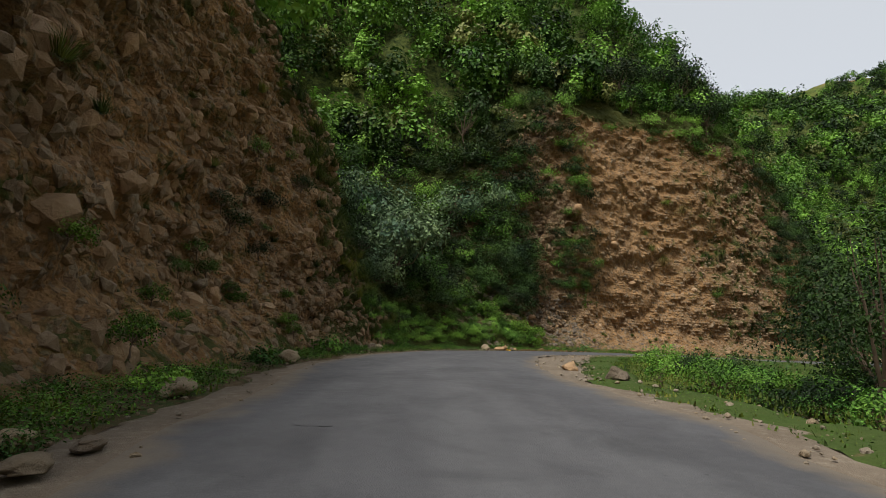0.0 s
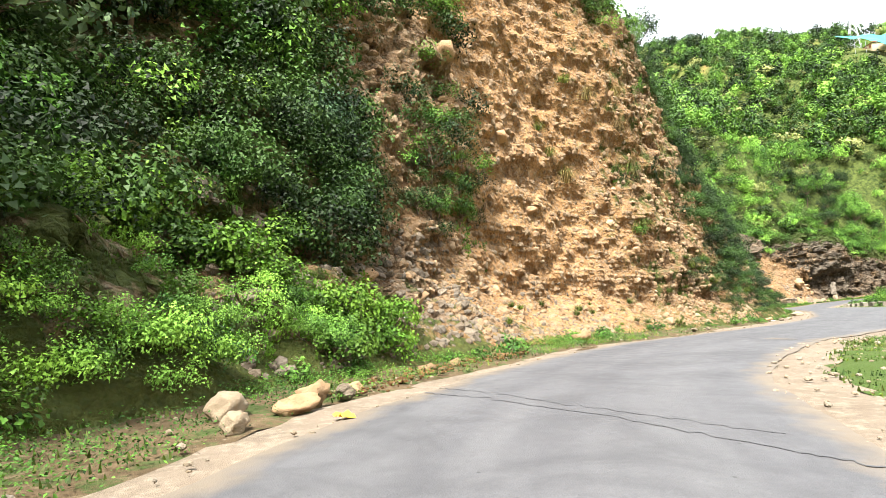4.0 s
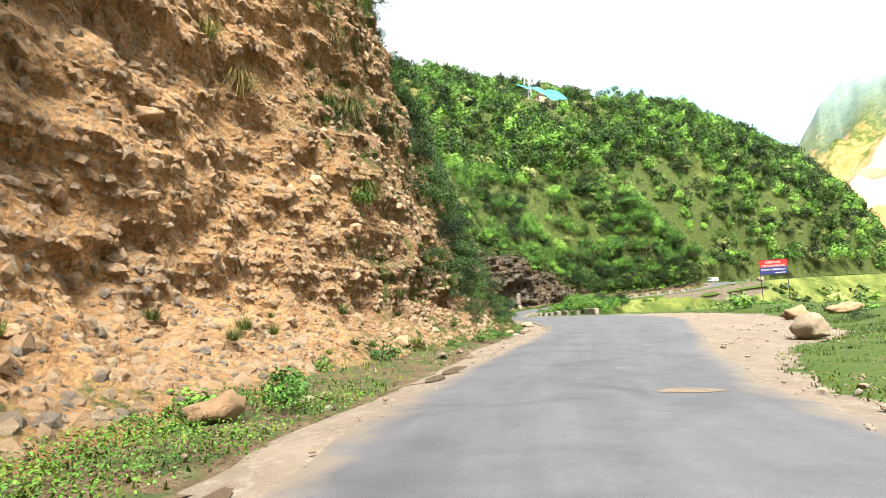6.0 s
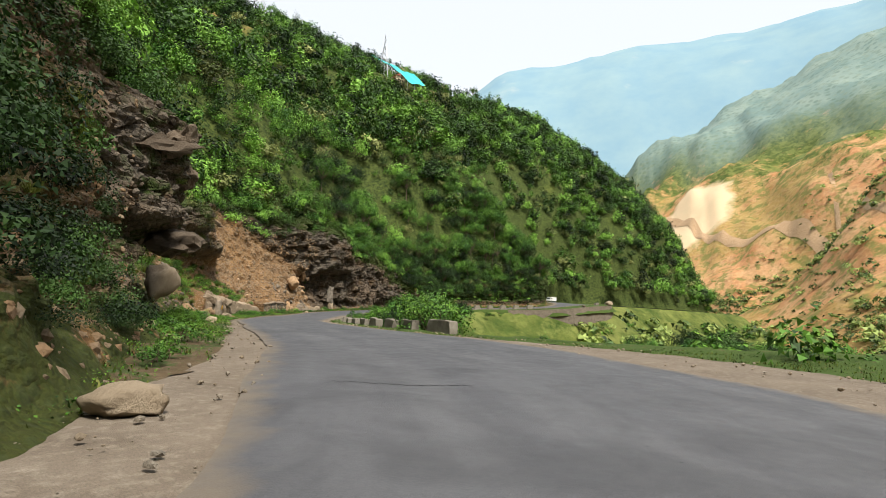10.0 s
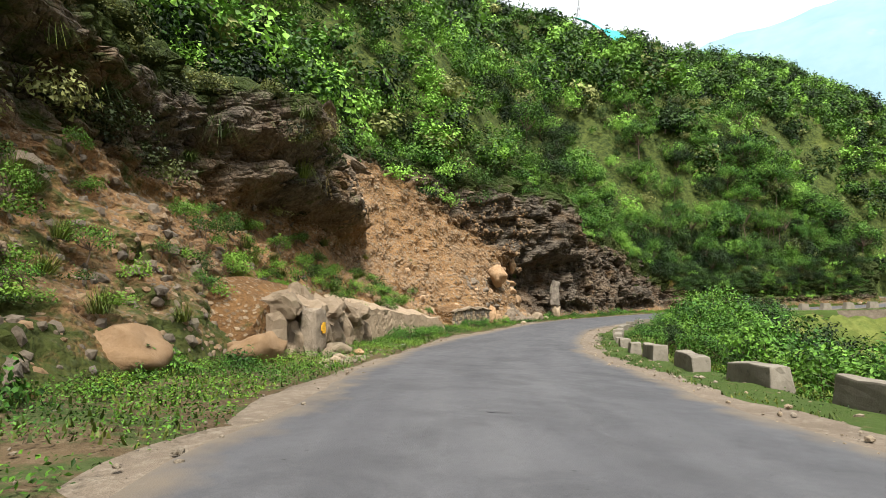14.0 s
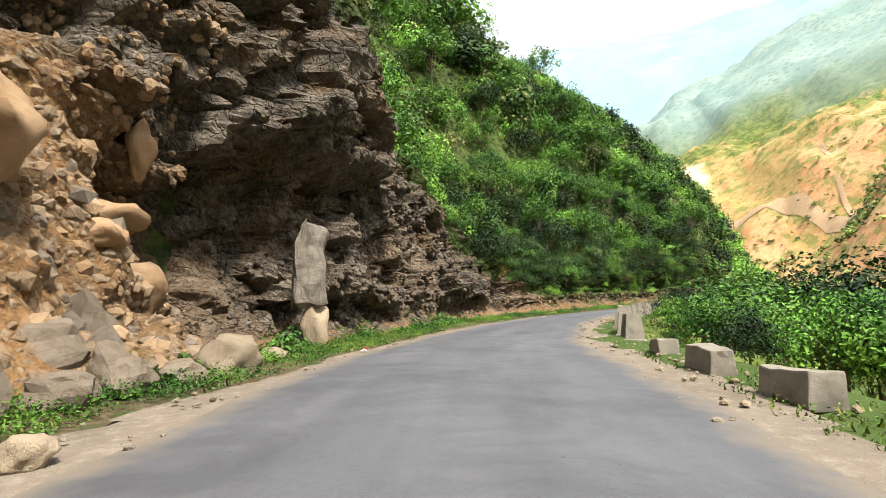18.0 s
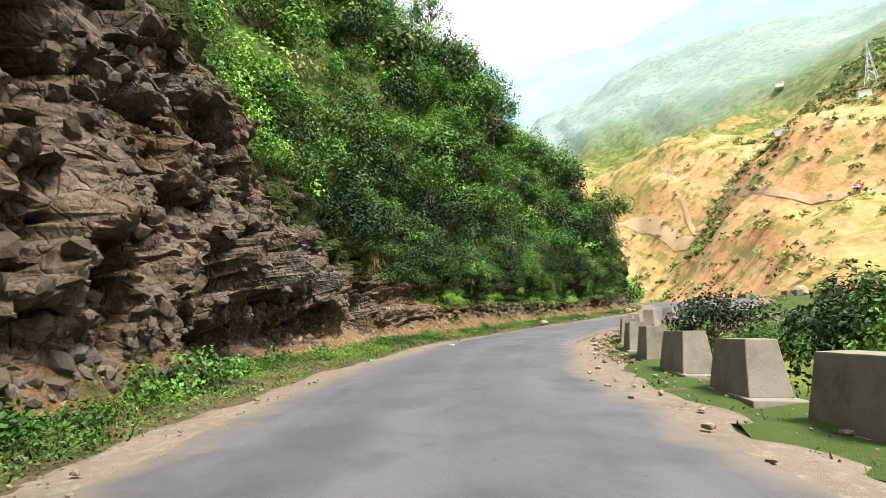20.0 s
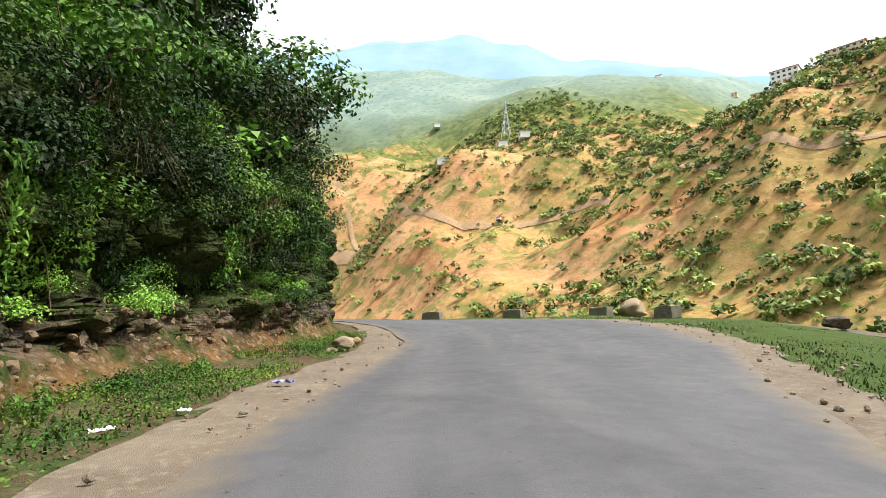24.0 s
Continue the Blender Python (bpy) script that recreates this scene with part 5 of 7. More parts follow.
scatter(wood_templates(44, 0.5, 261, 3, (1, 1, 0.8), 0.5, 12), v3, rng.uniform(0.9, 2.2, len(v3)), "scrub", MAT["leaf"], "green scrub on the slope below the road", "scrub")


# ---- grass ----
def grass_sheet(name, s, u, h, length, material, label):
    n = len(s)
    base = at_road(s, u, h)
    a = rng.uniform(0, 2 * np.pi, n)
    ln = length * rng.uniform(0.5, 1.4, n)
    lean = rng.uniform(0.1, 0.7, n)
    side = np.stack([np.cos(a), np.sin(a), 0 * a], 1) * (0.012 + 0.02 * rng.uniform(size=n))[:, None]
    up = np.stack([-np.sin(a) * lean * ln, np.cos(a) * lean * ln, ln], 1)
    tri = np.stack([base - side, base + side, base + up * 0.6 + side * 0.7, base + up], 1)
    return tagged(new(name, quads_mesh(name, tri, material)), label, "grass", kind="stuff")


def leaf_carpet(name, s, u, h, size, material, label):
    base = at_road(s, u, h)
    base[:, 2] += rng.uniform(0, 1, len(s)) ** 2 * 0.16
    return tagged(new(name, quads_mesh(name, leaf_quads(base, np.tile((0, 0, 1.0), (len(s), 1)), size, size * 0.6, 0.1), material)), label, "weeds", kind="stuff")


for n, mat, label, size in [(110000, "leaf_bright", "low bright green weeds on the verge", 0.05), (80000, "leaf", "low green weeds on the verge", 0.055)]:
    gs = np.where(rng.uniform(size=n) < 0.6, rng.uniform(0, 256, n), rng.uniform(100, 256, n))
    lo, hi = EDGE_LEFT(gs) + np.interp(gs, sv, DIRT_W) - 0.1, FOOT(gs) + 0.6
    gu = lo + (hi - lo) * rng.uniform(0, 1, n) ** 0.75
    keep = (bumps(np.stack([gs, gu, 0 * gs], -1), 0.8, 63) > -0.3) & ~((gs > 62) & (gs < 106) & (rng.uniform(size=n) < 0.75))
    rise = -0.03 + 0.2 * ((gu - lo) / (hi - lo)) ** 1.4
    leaf_carpet("weeds", gs[keep], gu[keep], rise[keep], size, MAT[mat], label)
    if mat == "leaf_bright":
        pick = keep & (rng.uniform(size=n) < 0.3)
        grass_sheet("grass", gs[pick], gu[pick], rise[pick], 0.1, MAT["grass"], "short grass on the verge")
n = 60000
gs = rng.uniform(2, 62, n)
lo, hi = EDGE_LEFT(gs) + np.interp(gs, sv, DIRT_W) - 0.1, FOOT(gs) + 0.7
gu = lo + (hi - lo) * rng.uniform(0, 1, n) ** 0.8
keep = bumps(np.stack([gs, gu, 0 * gs], -1), 0.7, 68) > -0.3
leaf_carpet("weeds", gs[keep], gu[keep], (0.0 + 0.24 * (gu - lo) / (hi - lo))[keep], 0.05, MAT["leaf"], "lush green weeds at the foot of the first cliffs")
n = 80000
gs = rng.uniform(-2, 262, n)
lo = EDGE_RIGHT(gs) + np.interp(gs, st, GRAVEL_W) - 0.3
gu = -(lo + 3.2 * rng.uniform(0, 1, n))
lift = 0.5 * ease(-gu - lo, 0.5, 5.5) * ease(gs, 72, 84) * (1 - ease(gs, 98, 112))
keep = (bumps(np.stack([gs, gu, 0 * gs], -1), 0.7, 64) > -0.35) & ~((gs > 187) & (gs < 236) & (rng.uniform(size=n) < 0.85))
leaf_carpet("weeds", gs[keep], gu[keep], lift[keep] - 0.06, 0.05, MAT["leaf_bright"], "low bright green weeds along the valley edge")
grass_sheet("grass", gs[keep][::3], gu[keep][::3], lift[keep][::3] - 0.06, 0.09, MAT["grass"], "short grass along the valley edge")

# the lush strip of weeds along the second half of the cliff foot
n = 90000
gs = rng.uniform(104, 256, n)
lo, hi = EDGE_LEFT(gs) + np.interp(gs, sv, DIRT_W) - 0.15, FOOT(gs) + 0.5
gu = lo + (hi - lo) * rng.uniform(0, 1, n) ** 0.9
keep = bumps(np.stack([gs, gu, 0 * gs], -1), 0.6, 67) > -0.25
leaf_carpet("weeds", gs[keep], gu[keep], (0.03 + 0.18 * (gu - lo) / (hi - lo))[keep], 0.06, MAT["leaf_bright"], "lush bright green weeds below the rock")

# patterns that were not set anywhere
for patterns in PLANTS.values():
    for ob in patterns:
        if ob.name not in USED:
            for o in (*ob.children_recursive, ob):
                bpy.data.objects.remove(o)


# ---- stones and boulders ----
def rock_arrays(seed, level=2, rough=0.25, flat=0.0):
    bm = bmesh.new()
    bmesh.ops.create_icosphere(bm, subdivisions=level, radius=1)
    bm.verts.ensure_lookup_table()
    v = np.array([list(w.co) for w in bm.verts])
    f = np.array([[w.index for w in face.verts] for face in bm.faces])
    bm.free()
    g = np.random.default_rng(seed)
    for _ in range(10):          # broken flat sides
        d = g.normal(0, 1, 3)
        d /= np.linalg.norm(d)
        cut = g.uniform(0.5, 0.85)
        over = np.maximum(v @ d - cut, 0)
        v = v - over[:, None] * d * (0.85 - flat)
    v = v * (1 + rough * 0.4 * fractal(v + seed * 3.1, 1.3, 5, 0.6, seed))[:, None]
    return v, f


BOULDERS = [mesh_from("boulder", *rock_arrays(400 + k, 3, 0.7), MAT["white_stone"], True) for k in range(3)]
GREY_BOULDERS = [mesh_from("boulder", *rock_arrays(410 + k, 3, 0.6), MAT["grey_stone"], False) for k in range(3)]
BROWN_BOULDERS = [mesh_from("boulder", *rock_arrays(420 + k, 3, 0.8), MAT["stone"], True) for k in range(3)]


def boulder(at, size, kind, label, turn=0.0, tilt=0.0, sink=0.25, k=None):
    """A single rock resting with its lower part in the ground."""
    pool = {"pale": BOULDERS, "grey": GREY_BOULDERS, "brown": BROWN_BOULDERS}[kind]
    ob = new("boulder", pool[int(rng.integers(3)) if k is None else k])
    sx, sy, sz = size
    ob.matrix_basis = pose(float(at[0]), float(at[1]), float(at[2]) + sz * (0.5 - sink), tilt, 0, turn)
    ob.scale = (sx / 1.7, sy / 1.7, sz / 1.7)
    return tagged(ob, label, "rock")


FLAT_PALE = "long pale flat stone lying on the grassy verge"
for s, u, size, kind, label in [
    (9.6, 3.65, (0.5, 1.25, 0.3), "pale", FLAT_PALE), (5.2, 3.0, (0.35, 0.55, 0.16), "pale", FLAT_PALE), (6.1, 3.7, (0.3, 0.45, 0.16), "pale", FLAT_PALE), (6.0, 2.9, (0.3, 0.35, 0.14), "grey", "small grey stone at the edge of the dirt shoulder"),
    (17.1, 4.0, (0.55, 0.6, 0.42), "pale", "pale rounded stone on the verge"), (18.0, 4.2, (0.3, 0.4, 0.22), "pale", "small pale stone beside a larger one"), (13.0, 3.9, (0.25, 0.7, 0.12), "pale", FLAT_PALE),
    (27.2, 4.9, (0.45, 0.7, 0.55), "grey", "grey angular stone among the verge weeds"), (28.2, 5.1, (0.5, 0.5, 0.4), "pale", "pale stone below the gully shrubs"),
    (40.0, 4.8, (0.55, 0.7, 0.45), "pale", "smooth pale boulder on the verge"), (39.2, 4.0, (0.34, 0.38, 0.3), "pale", "square cream stone beside the road"), (41.3, 4.1, (0.5, 0.52, 0.45), "brown", "round brown boulder by the road"), (40.6, 3.9, (0.45, 0.85, 0.28), "brown", "flat brown stone by the road"), (41.9, 3.9, (0.35, 0.3, 0.3), "grey", "small grey stone by the road"), (42.4, 4.0, (0.35, 0.4, 0.22), "brown", "small brown stone by the road"),
    (57.2, 4.4, (0.75, 0.95, 0.62), "brown", "tan boulder lying in the grass below the ochre cliff"), (59.0, 3.9, (0.3, 0.4, 0.16), "pale", FLAT_PALE), (59.8, 3.8, (0.2, 0.3, 0.14), "pale", FLAT_PALE), (45.4, 3.9, (0.42, 0.36, 0.26), "brown", "brown stone in the washed-out gutter"), (47.0, 4.0, (0.3, 0.6, 0.2), "brown", "broken brown slab in the gutter"),
    (69.5, 3.6, (0.35, 0.8, 0.22), "grey", "grey split slab in the ditch"), (71.0, 3.3, (0.3, 0.4, 0.22), "grey", "grey stone in the ditch"), (93.0, 3.1, (0.8, 0.7, 0.4), "pale", "tan flat boulder at the shoulder"), (84.6, 2.7, (0.35, 0.35, 0.25), "grey", "grey stone on the dirt shoulder"), (86.5, 2.6, (0.3, 0.3, 0.2), "pale", "pale stone on the dirt shoulder"), (84.0, 3.4, (0.55, 0.4, 0.35), "brown", "brown stone on the dirt shoulder"),
    (120.8, 3.9, (0.6, 0.7, 0.4), "pale", "pale flat boulder on the verge"), (123.2, 4.6, (1.1, 1.3, 0.85), "grey", "dark rounded boulder at the foot of the rubble"), (124.4, 4.0, (0.5, 0.4, 0.3), "pale", "pale stone at the foot of the rubble"),
    (133.8, 6.4, (1.5, 1.7, 1.1), "brown", "large tan boulder in the rubble slope"), (136.0, 6.6, (0.6, 0.8, 0.7), "pale", "white broken stone in the rubble slope"), (131.2, 7.0, (1.2, 1.2, 0.9), "grey", "grey boulder in the rubble slope"),
    (140.8, 4.3, (0.85, 1.0, 0.55), "pale", "smooth white boulder beside the road"), (139.3, 3.7, (0.4, 0.4, 0.25), "pale", "pale stone of a small heap"), (139.9, 4.0, (0.35, 0.45, 0.25), "grey", "grey stone of a small heap"), (140.0, 3.5, (0.25, 0.3, 0.18), "brown", "brown stone of a small heap"), (137.4, 5.3, (1.3, 1.5, 1.1), "brown", "tan boulder at the end of the rendered wall"), (138.6, 3.5, (0.3, 0.25, 0.2), "pale", "pale stone of a small heap"), (141.6, 3.7, (0.35, 0.3, 0.22), "brown", "brown stone of a small heap"),
    (172.5, 3.8, (0.5, 0.45, 0.3), "pale", "pale stone on the grass beside the road"), (172.6, 5.7, (0.9, 1.1, 0.8), "brown", "rounded tan boulder fallen from the cliff"), (173.8, 5.8, (0.8, 0.8, 1.3), "grey", "upright grey boulder fallen from the cliff"), (175.0, 5.5, (1.0, 1.0, 0.75), "grey", "rounded grey boulder fallen from the cliff"), (176.2, 5.6, (1.0, 1.1, 1.0), "grey", "grey boulder with an ochre stain"), (177.4, 5.3, (0.8, 0.8, 0.6), "grey", "small rounded boulder below the rock"), (178.8, 5.1, (1.2, 1.6, 0.95), "pale", "large pale smooth boulder below the rock"), (171.4, 6.0, (1.0, 1.2, 0.9), "brown", "brown boulder beside the masonry wall"), (181.0, 5.3, (0.7, 0.6, 0.45), "pale", "pale stone in the cave below the rock"),
    (231.0, 4.0, (0.4, 0.85, 0.32), "pale", "oblong cream stone on the dirt shoulder"), (249.6, 3.6, (0.7, 0.6, 0.45), "pale", "pale stone at the inner edge of the bend"), (251.0, 3.5, (0.55, 0.5, 0.35), "brown", "tan stone at the inner edge of the bend"), (248.0, 3.7, (0.35, 0.3, 0.2), "pale", "small stone at the inner edge of the bend"),
    (73.0, -9.7, (1.1, 1.35, 0.95), "pale", "big white boulder at the edge of the turnout"), (88.0, -13.8, (1.4, 1.5, 0.9), "brown", "brown boulder on the grassy turnout"), (90.0, -17.5, (2.2, 1.6, 0.9), "brown", "broad low rock on the turnout's edge"), (15.2, -5.4, (0.6, 0.7, 0.45), "grey", "grey stone at the edge of the valley"), (19.2, -4.7, (0.45, 0.6, 0.3), "brown", "brown stone on the roadside"), (258.5, -12.5, (1.6, 1.3, 1.1), "pale", "white boulder on the outer edge of the bend"), (250.0, -13.5, (0.9, 0.8, 0.5), "grey", "grey block of broken parapet"),
]:
    boulder(at_road(s, u, 0.1 if abs(u) > 5.5 else 0.0), size, kind, label, road_turn(s) + rng.uniform(-20, 20), rng.uniform(-6, 6))
for s, h, size, kind, label in [
                                (179.8, 4.1, (1.2, 2.3, 0.85), "brown", "flat ledge stone in the scree"), (180.6, 5.6, (0.7, 0.8, 1.3), "brown", "leaning stone wedged in the scree"), (177.2, 1.2, (1.1, 1.3, 1.9), "grey", "upright grey boulder in the scree"), (175.8, 1.0, (1.0, 1.2, 1.0), "grey", "rounded grey boulder in the scree"), (179.4, 2.2, (0.9, 1.2, 1.1), "brown", "rounded tan boulder in the scree"), (181.2, 2.4, (0.8, 1.0, 0.9), "grey", "grey broken boulder at the mouth of the cave"), (178.0, 3.0, (0.7, 1.1, 0.6), "brown", "tan stone in the scree"), (108.2, 6.8, (0.6, 1.2, 0.5), "pale", "pale slab lodged in the cliff"), (49.0, 2.8, (0.8, 1.0, 0.7), "brown", "red-brown angular stone in the rubble"), (13.0, 4.0, (0.5, 0.9, 0.7), "pale", "pale stone embedded in the cliff"), (16.5, 2.2, (0.4, 1.0, 0.4), "pale", "long pale stone embedded in the cliff"), (17.5, 2.0, (0.5, 0.6, 0.6), "brown", "ochre stained stone in the cliff"), (55.0, 14.2, (1.0, 1.2, 1.0), "brown", "tan boulder held in the ochre cliff"), (60.0, 11.2, (0.9, 1.1, 0.7), "brown", "tan boulder held in the ochre cliff"), (62.0, 7.2, (0.8, 1.2, 0.7), "brown", "tan boulder held in the ochre cliff"), (135, 4.6, (1.3, 1.6, 1.0), "grey", "grey boulder high in the rubble slope")]:
    at, n = cliff_spot(s, h)
    boulder(at - (0, 0, size[2] * 0.3) + n * 0.16 * size[0], size, kind, label, wall_turn(n), rng.uniform(-10, 10))

boulder(at_road(175.5, 7.7, 3.9), (1.65, 2.0, 1.7), "brown", "big tan boulder stuck in the scree", road_turn(175), 0, 0.25, 1)
boulder(at_road(122.2, 6.9, 1.5), (1.7, 1.9, 2.2), "pale", "large grey boulder lodged below the dark overhang", road_turn(122) + 20, 5, 0.25, 0)

# stones set in the cliff: the larger ones singly, the rest as rubble
STONES = [mesh_from("stone", *rock_arrays(430 + k, 1, 0.3), MAT["stone"], False) for k in range(5)]
GREY_STONES = [mesh_from("stone", *rock_arrays(440 + k, 1, 0.4), MAT["grey_stone"], False) for k in range(5)]


def stone_pose(s, h, a, out=0.1):
    at, n = cliff_spot(s, h)
    m = Matrix.LocRotScale(Vector([float(c) for c in at + n * a * out]), Euler([float(c) for c in rng.uniform(0, 6.28, 3)]), Vector([float(c) for c in a * rng.uniform(0.55, 1.15, 3)]))
    return m


for s0, s1, h0, h1, count, pool, a, b in [(4, 28, 0.4, 11, 170, STONES, 0.16, 0.55), (43, 53, 0.4, 4.5, 50, GREY_STONES, 0.16, 0.42), (52, 82, 0.6, 12, 100, STONES, 0.14, 0.42), (108, 124, 0.4, 3.0, 18, GREY_STONES, 0.2, 0.4), (124, 144, 0.4, 5, 45, GREY_STONES, 0.16, 0.4), (160, 181, 0.5, 5.5, 60, STONES, 0.16, 0.45), (171, 182, 0.4, 4.5, 50, GREY_STONES, 0.2, 0.55), (52, 80, 5, 24, 60, STONES, 0.2, 0.5)]:
    for _ in range(count):
        ob = new("stone", pool[int(rng.integers(5))])
        ob.parent = cliff
        ob.matrix_basis = stone_pose(rng.uniform(s0, s1), rng.uniform(h0, h1) , rng.uniform(a, b))


# big angular outcrops of the dark rock
OUTCROPS = [mesh_from("outcrop", *rock_arrays(490 + k, 3, 1.3), MAT["dark_rock"], False) for k in range(4)]
for s0, s1, h0, h1, count, a, b in [(108, 124, 3.8, 9.0, 8, 0.5, 1.1), (146, 157, 7.8, 10.5, 5, 0.5, 1.0)]:
    for _ in range(count):
        ob = new("outcrop", OUTCROPS[int(rng.integers(4))])
        ob.parent = cliff
        at, n = cliff_spot(rng.uniform(s0, s1), rng.uniform(h0, h1))
        r = rng.uniform(a, b)
        ob.matrix_basis = Matrix.LocRotScale(Vector([float(c) for c in at - n * r * 0.62]), Euler([float(c) for c in rng.uniform(-0.5, 0.5, 2)] + [radians(wall_turn(n)) + rng.uniform(-0.5, 0.5)]), Vector((r * rng.uniform(0.9, 1.7), r * rng.uniform(0.7, 1.0), r * rng.uniform(0.5, 0.9))))


def rubble(name, zones, material, label, seed, level=1, out=0.15):
    """Thousands of small stones on the cliff, joined."""
    tpl = [rock_arrays(seed + k, level, 0.35) for k in range(4)]
    big = [rock_arrays(seed + 5 + k, 1, 0.4) for k in range(4)]
    vs, fs, base = [], [], 0
    for s0, s1, h0, h1, count, a, b in zones:
        for _ in range(count):
            v, f = tpl[int(rng.integers(4))]
            size = a + (b - a) * rng.uniform() ** 1.9
            if size > 0.19:
                v, f = big[int(rng.integers(4))]
            m = np.array(stone_pose(rng.uniform(s0, s1), h0 + (h1 - h0) * rng.uniform() ** 1.2, size, out))
            vs.append(v @ m[:3, :3].T + m[:3, 3])
            fs.append(f + base)
            base += len(v)
    ob = child(name, mesh_from(name, np.vstack(vs), np.vstack(fs), material, False), cliff, label)
    return tagged(ob, kind="stuff")


rubble("rubble", [(2, 32, 0.2, 15, 6500, 0.06, 0.36), (50, 84, 0.2, 26, 8500, 0.05, 0.34), (50, 82, 0.4, 8, 3000, 0.04, 0.26), (84, 110, 0.2, 9, 900, 0.05, 0.2), (152, 182, 0.3, 12, 8500, 0.05, 0.3), (124, 150, 0.2, 5, 900, 0.05, 0.2), (206, 252, 0.2, 1.8, 900, 0.04, 0.2)], MAT["stone"], "small tan stones set in the ochre earth", 450, 0, 0.25)
rubble("rubble", [(42, 54, 0.2, 5, 900, 0.06, 0.3), (52, 66, 0.3, 3, 450, 0.04, 0.2), (108, 150, 0.2, 6, 1100, 0.06, 0.26), (184, 200, 0.2, 3, 400, 0.06, 0.26)], MAT["grey_stone"], "broken grey stones on the rock", 460, 0, 0.15)
rubble("rubble", [(186, 210, 0.3, 2.6, 600, 0.06, 0.3), (110, 128, 3, 9, 400, 0.08, 0.3), (183, 212, 1.5, 9, 1100, 0.08, 0.3)], MAT["dark_rock"], "dark broken stones on the rock", 465, 0, 0.05)


def gravel(count, picker, material, label, a, b, seed):
    tpl = [rock_arrays(seed + k, 0, 0.4) for k in range(3)]
    vs, fs, base = [], [], 0
    for _ in range(count):
        v, f = tpl[int(rng.integers(3))]
        s, u = picker()
        r = a + (b - a) * rng.uniform() ** 3
        c, d = math.cos(s * 7.7), math.sin(s * 7.7)
        w = v * r * rng.uniform(0.6, 1.2, 3) * (1, 1, 0.6)
        w = np.stack([w[:, 0] * c - w[:, 1] * d, w[:, 0] * d + w[:, 1] * c, w[:, 2]], 1)
        vs.append(w + at_road(s, u, r * 0.2))
        fs.append(f + base)
        base += len(v)
    return tagged(new("gravel", mesh_from("gravel", np.vstack(vs), np.vstack(fs), material, False)), label, "gravel", kind="stuff")


def left_pick():
    s = rng.uniform(0, 256)
    return s, EDGE_LEFT(s) + rng.uniform(-0.05, 1.0) * (FOOT(s) - EDGE_LEFT(s))


def right_pick():
    s = rng.uniform(0, 262)
    return s, -EDGE_RIGHT(s) + 0.3 - rng.uniform(0, 1) ** 0.8 * (2.4 + 4 * (62 < s < 112))


gravel(2600, left_pick, MAT["white_stone"], "loose pebbles on the dirt shoulder", 0.012, 0.09, 470)
gravel(420, lambda: (rng.uniform(42, 51), 3.9 + rng.normal(0, 0.32)), MAT["cliff"], "broken clods of brown earth along the gutter", 0.03, 0.17, 477)
gravel(170, lambda: (139.6 + rng.normal(0, 0.9), 3.55 + rng.normal(0, 0.28)), MAT["white_stone"], "heap of pale broken stones beside the road", 0.05, 0.17, 475)
gravel(420, lambda: (rng.uniform(204, 231), -3.75 + rng.normal(0, 0.28)), MAT["stone"], "broken brown rubble before the guard blocks", 0.02, 0.13, 479)
gravel(2600, right_pick, MAT["white_stone"], "loose pale gravel on the valley side", 0.015, 0.11, 480)


# ---- parapets ----
def tapered_block(length, width, height, taper=0.8, bevel=0.03, seed=0, rough=0.01):
    bm = bmesh.new()
    bmesh.ops.create_cube(bm, size=1)
    for v in bm.verts:
        k = taper if v.co.z > 0 else 1.0
        v.co = Vector((v.co.x * width * (k if v.co.z > 0 else 1), v.co.y * length * (1 - (1 - k) * 0.8), (v.co.z + 0.5) * height))
    bmesh.ops.subdivide_edges(bm, edges=bm.edges[:], cuts=3, use_grid_fill=True)
    for v in bm.verts:
        v.co += Vector((noise.noise(v.co * 2.3 + Vector((seed, 0, 0))), noise.noise(v.co * 2.3 + Vector((0, seed, 5))), noise.noise(v.co * 2.3 + Vector((3, 0, seed))))) * rough
    sharp = [e for e in bm.edges if e.calc_face_angle(0) > 0.6]
    bmesh.ops.bevel(bm, geom=sharp, offset=bevel, segments=2, affect="EDGES", profile=0.6)
    return bm


def bm_mesh(name, bm, material, smooth=False):
    me = bpy.data.meshes.new(name)
    bm.to_mesh(me)
    bm.free()
    me.materials.append(material)
    for face in me.polygons:
        face.use_smooth = smooth
    return me


def part(name, bm, material, parent, label="", smooth=False):
    return child(name, bm_mesh(name, bm, material, smooth), parent, label)


PAIR_U = table([(112, -10.2), (116, -9.4), (121, -8.4), (128, -7.6), (140, -7.2), (150, -6.2), (160, -5.7), (168, -5.2), (176, -4.7), (184, -4.7), (196, -4.75), (206, -4.65), (216, -4.5), (221, -4.7), (226.7, -5.35), (230.4, -5.95), (234, -6.8), (237.8, -7.6), (240, -8.2)])
TALL = [bm_mesh("body", tapered_block(1.75, 0.68, 0.9, 0.72, 0.02, k, 0.012), MAT["concrete"]) for k in range(3)]
LOW = [bm_mesh("body", tapered_block(2.2, 0.5, 0.5, 0.92, 0.035, 10 + k, 0.05), MAT["concrete"]) for k in range(3)]
PLINTH = bm_mesh("plinth", tapered_block(2.5, 0.85, 0.22, 0.96, 0.02, 33, 0.01), MAT["concrete"])


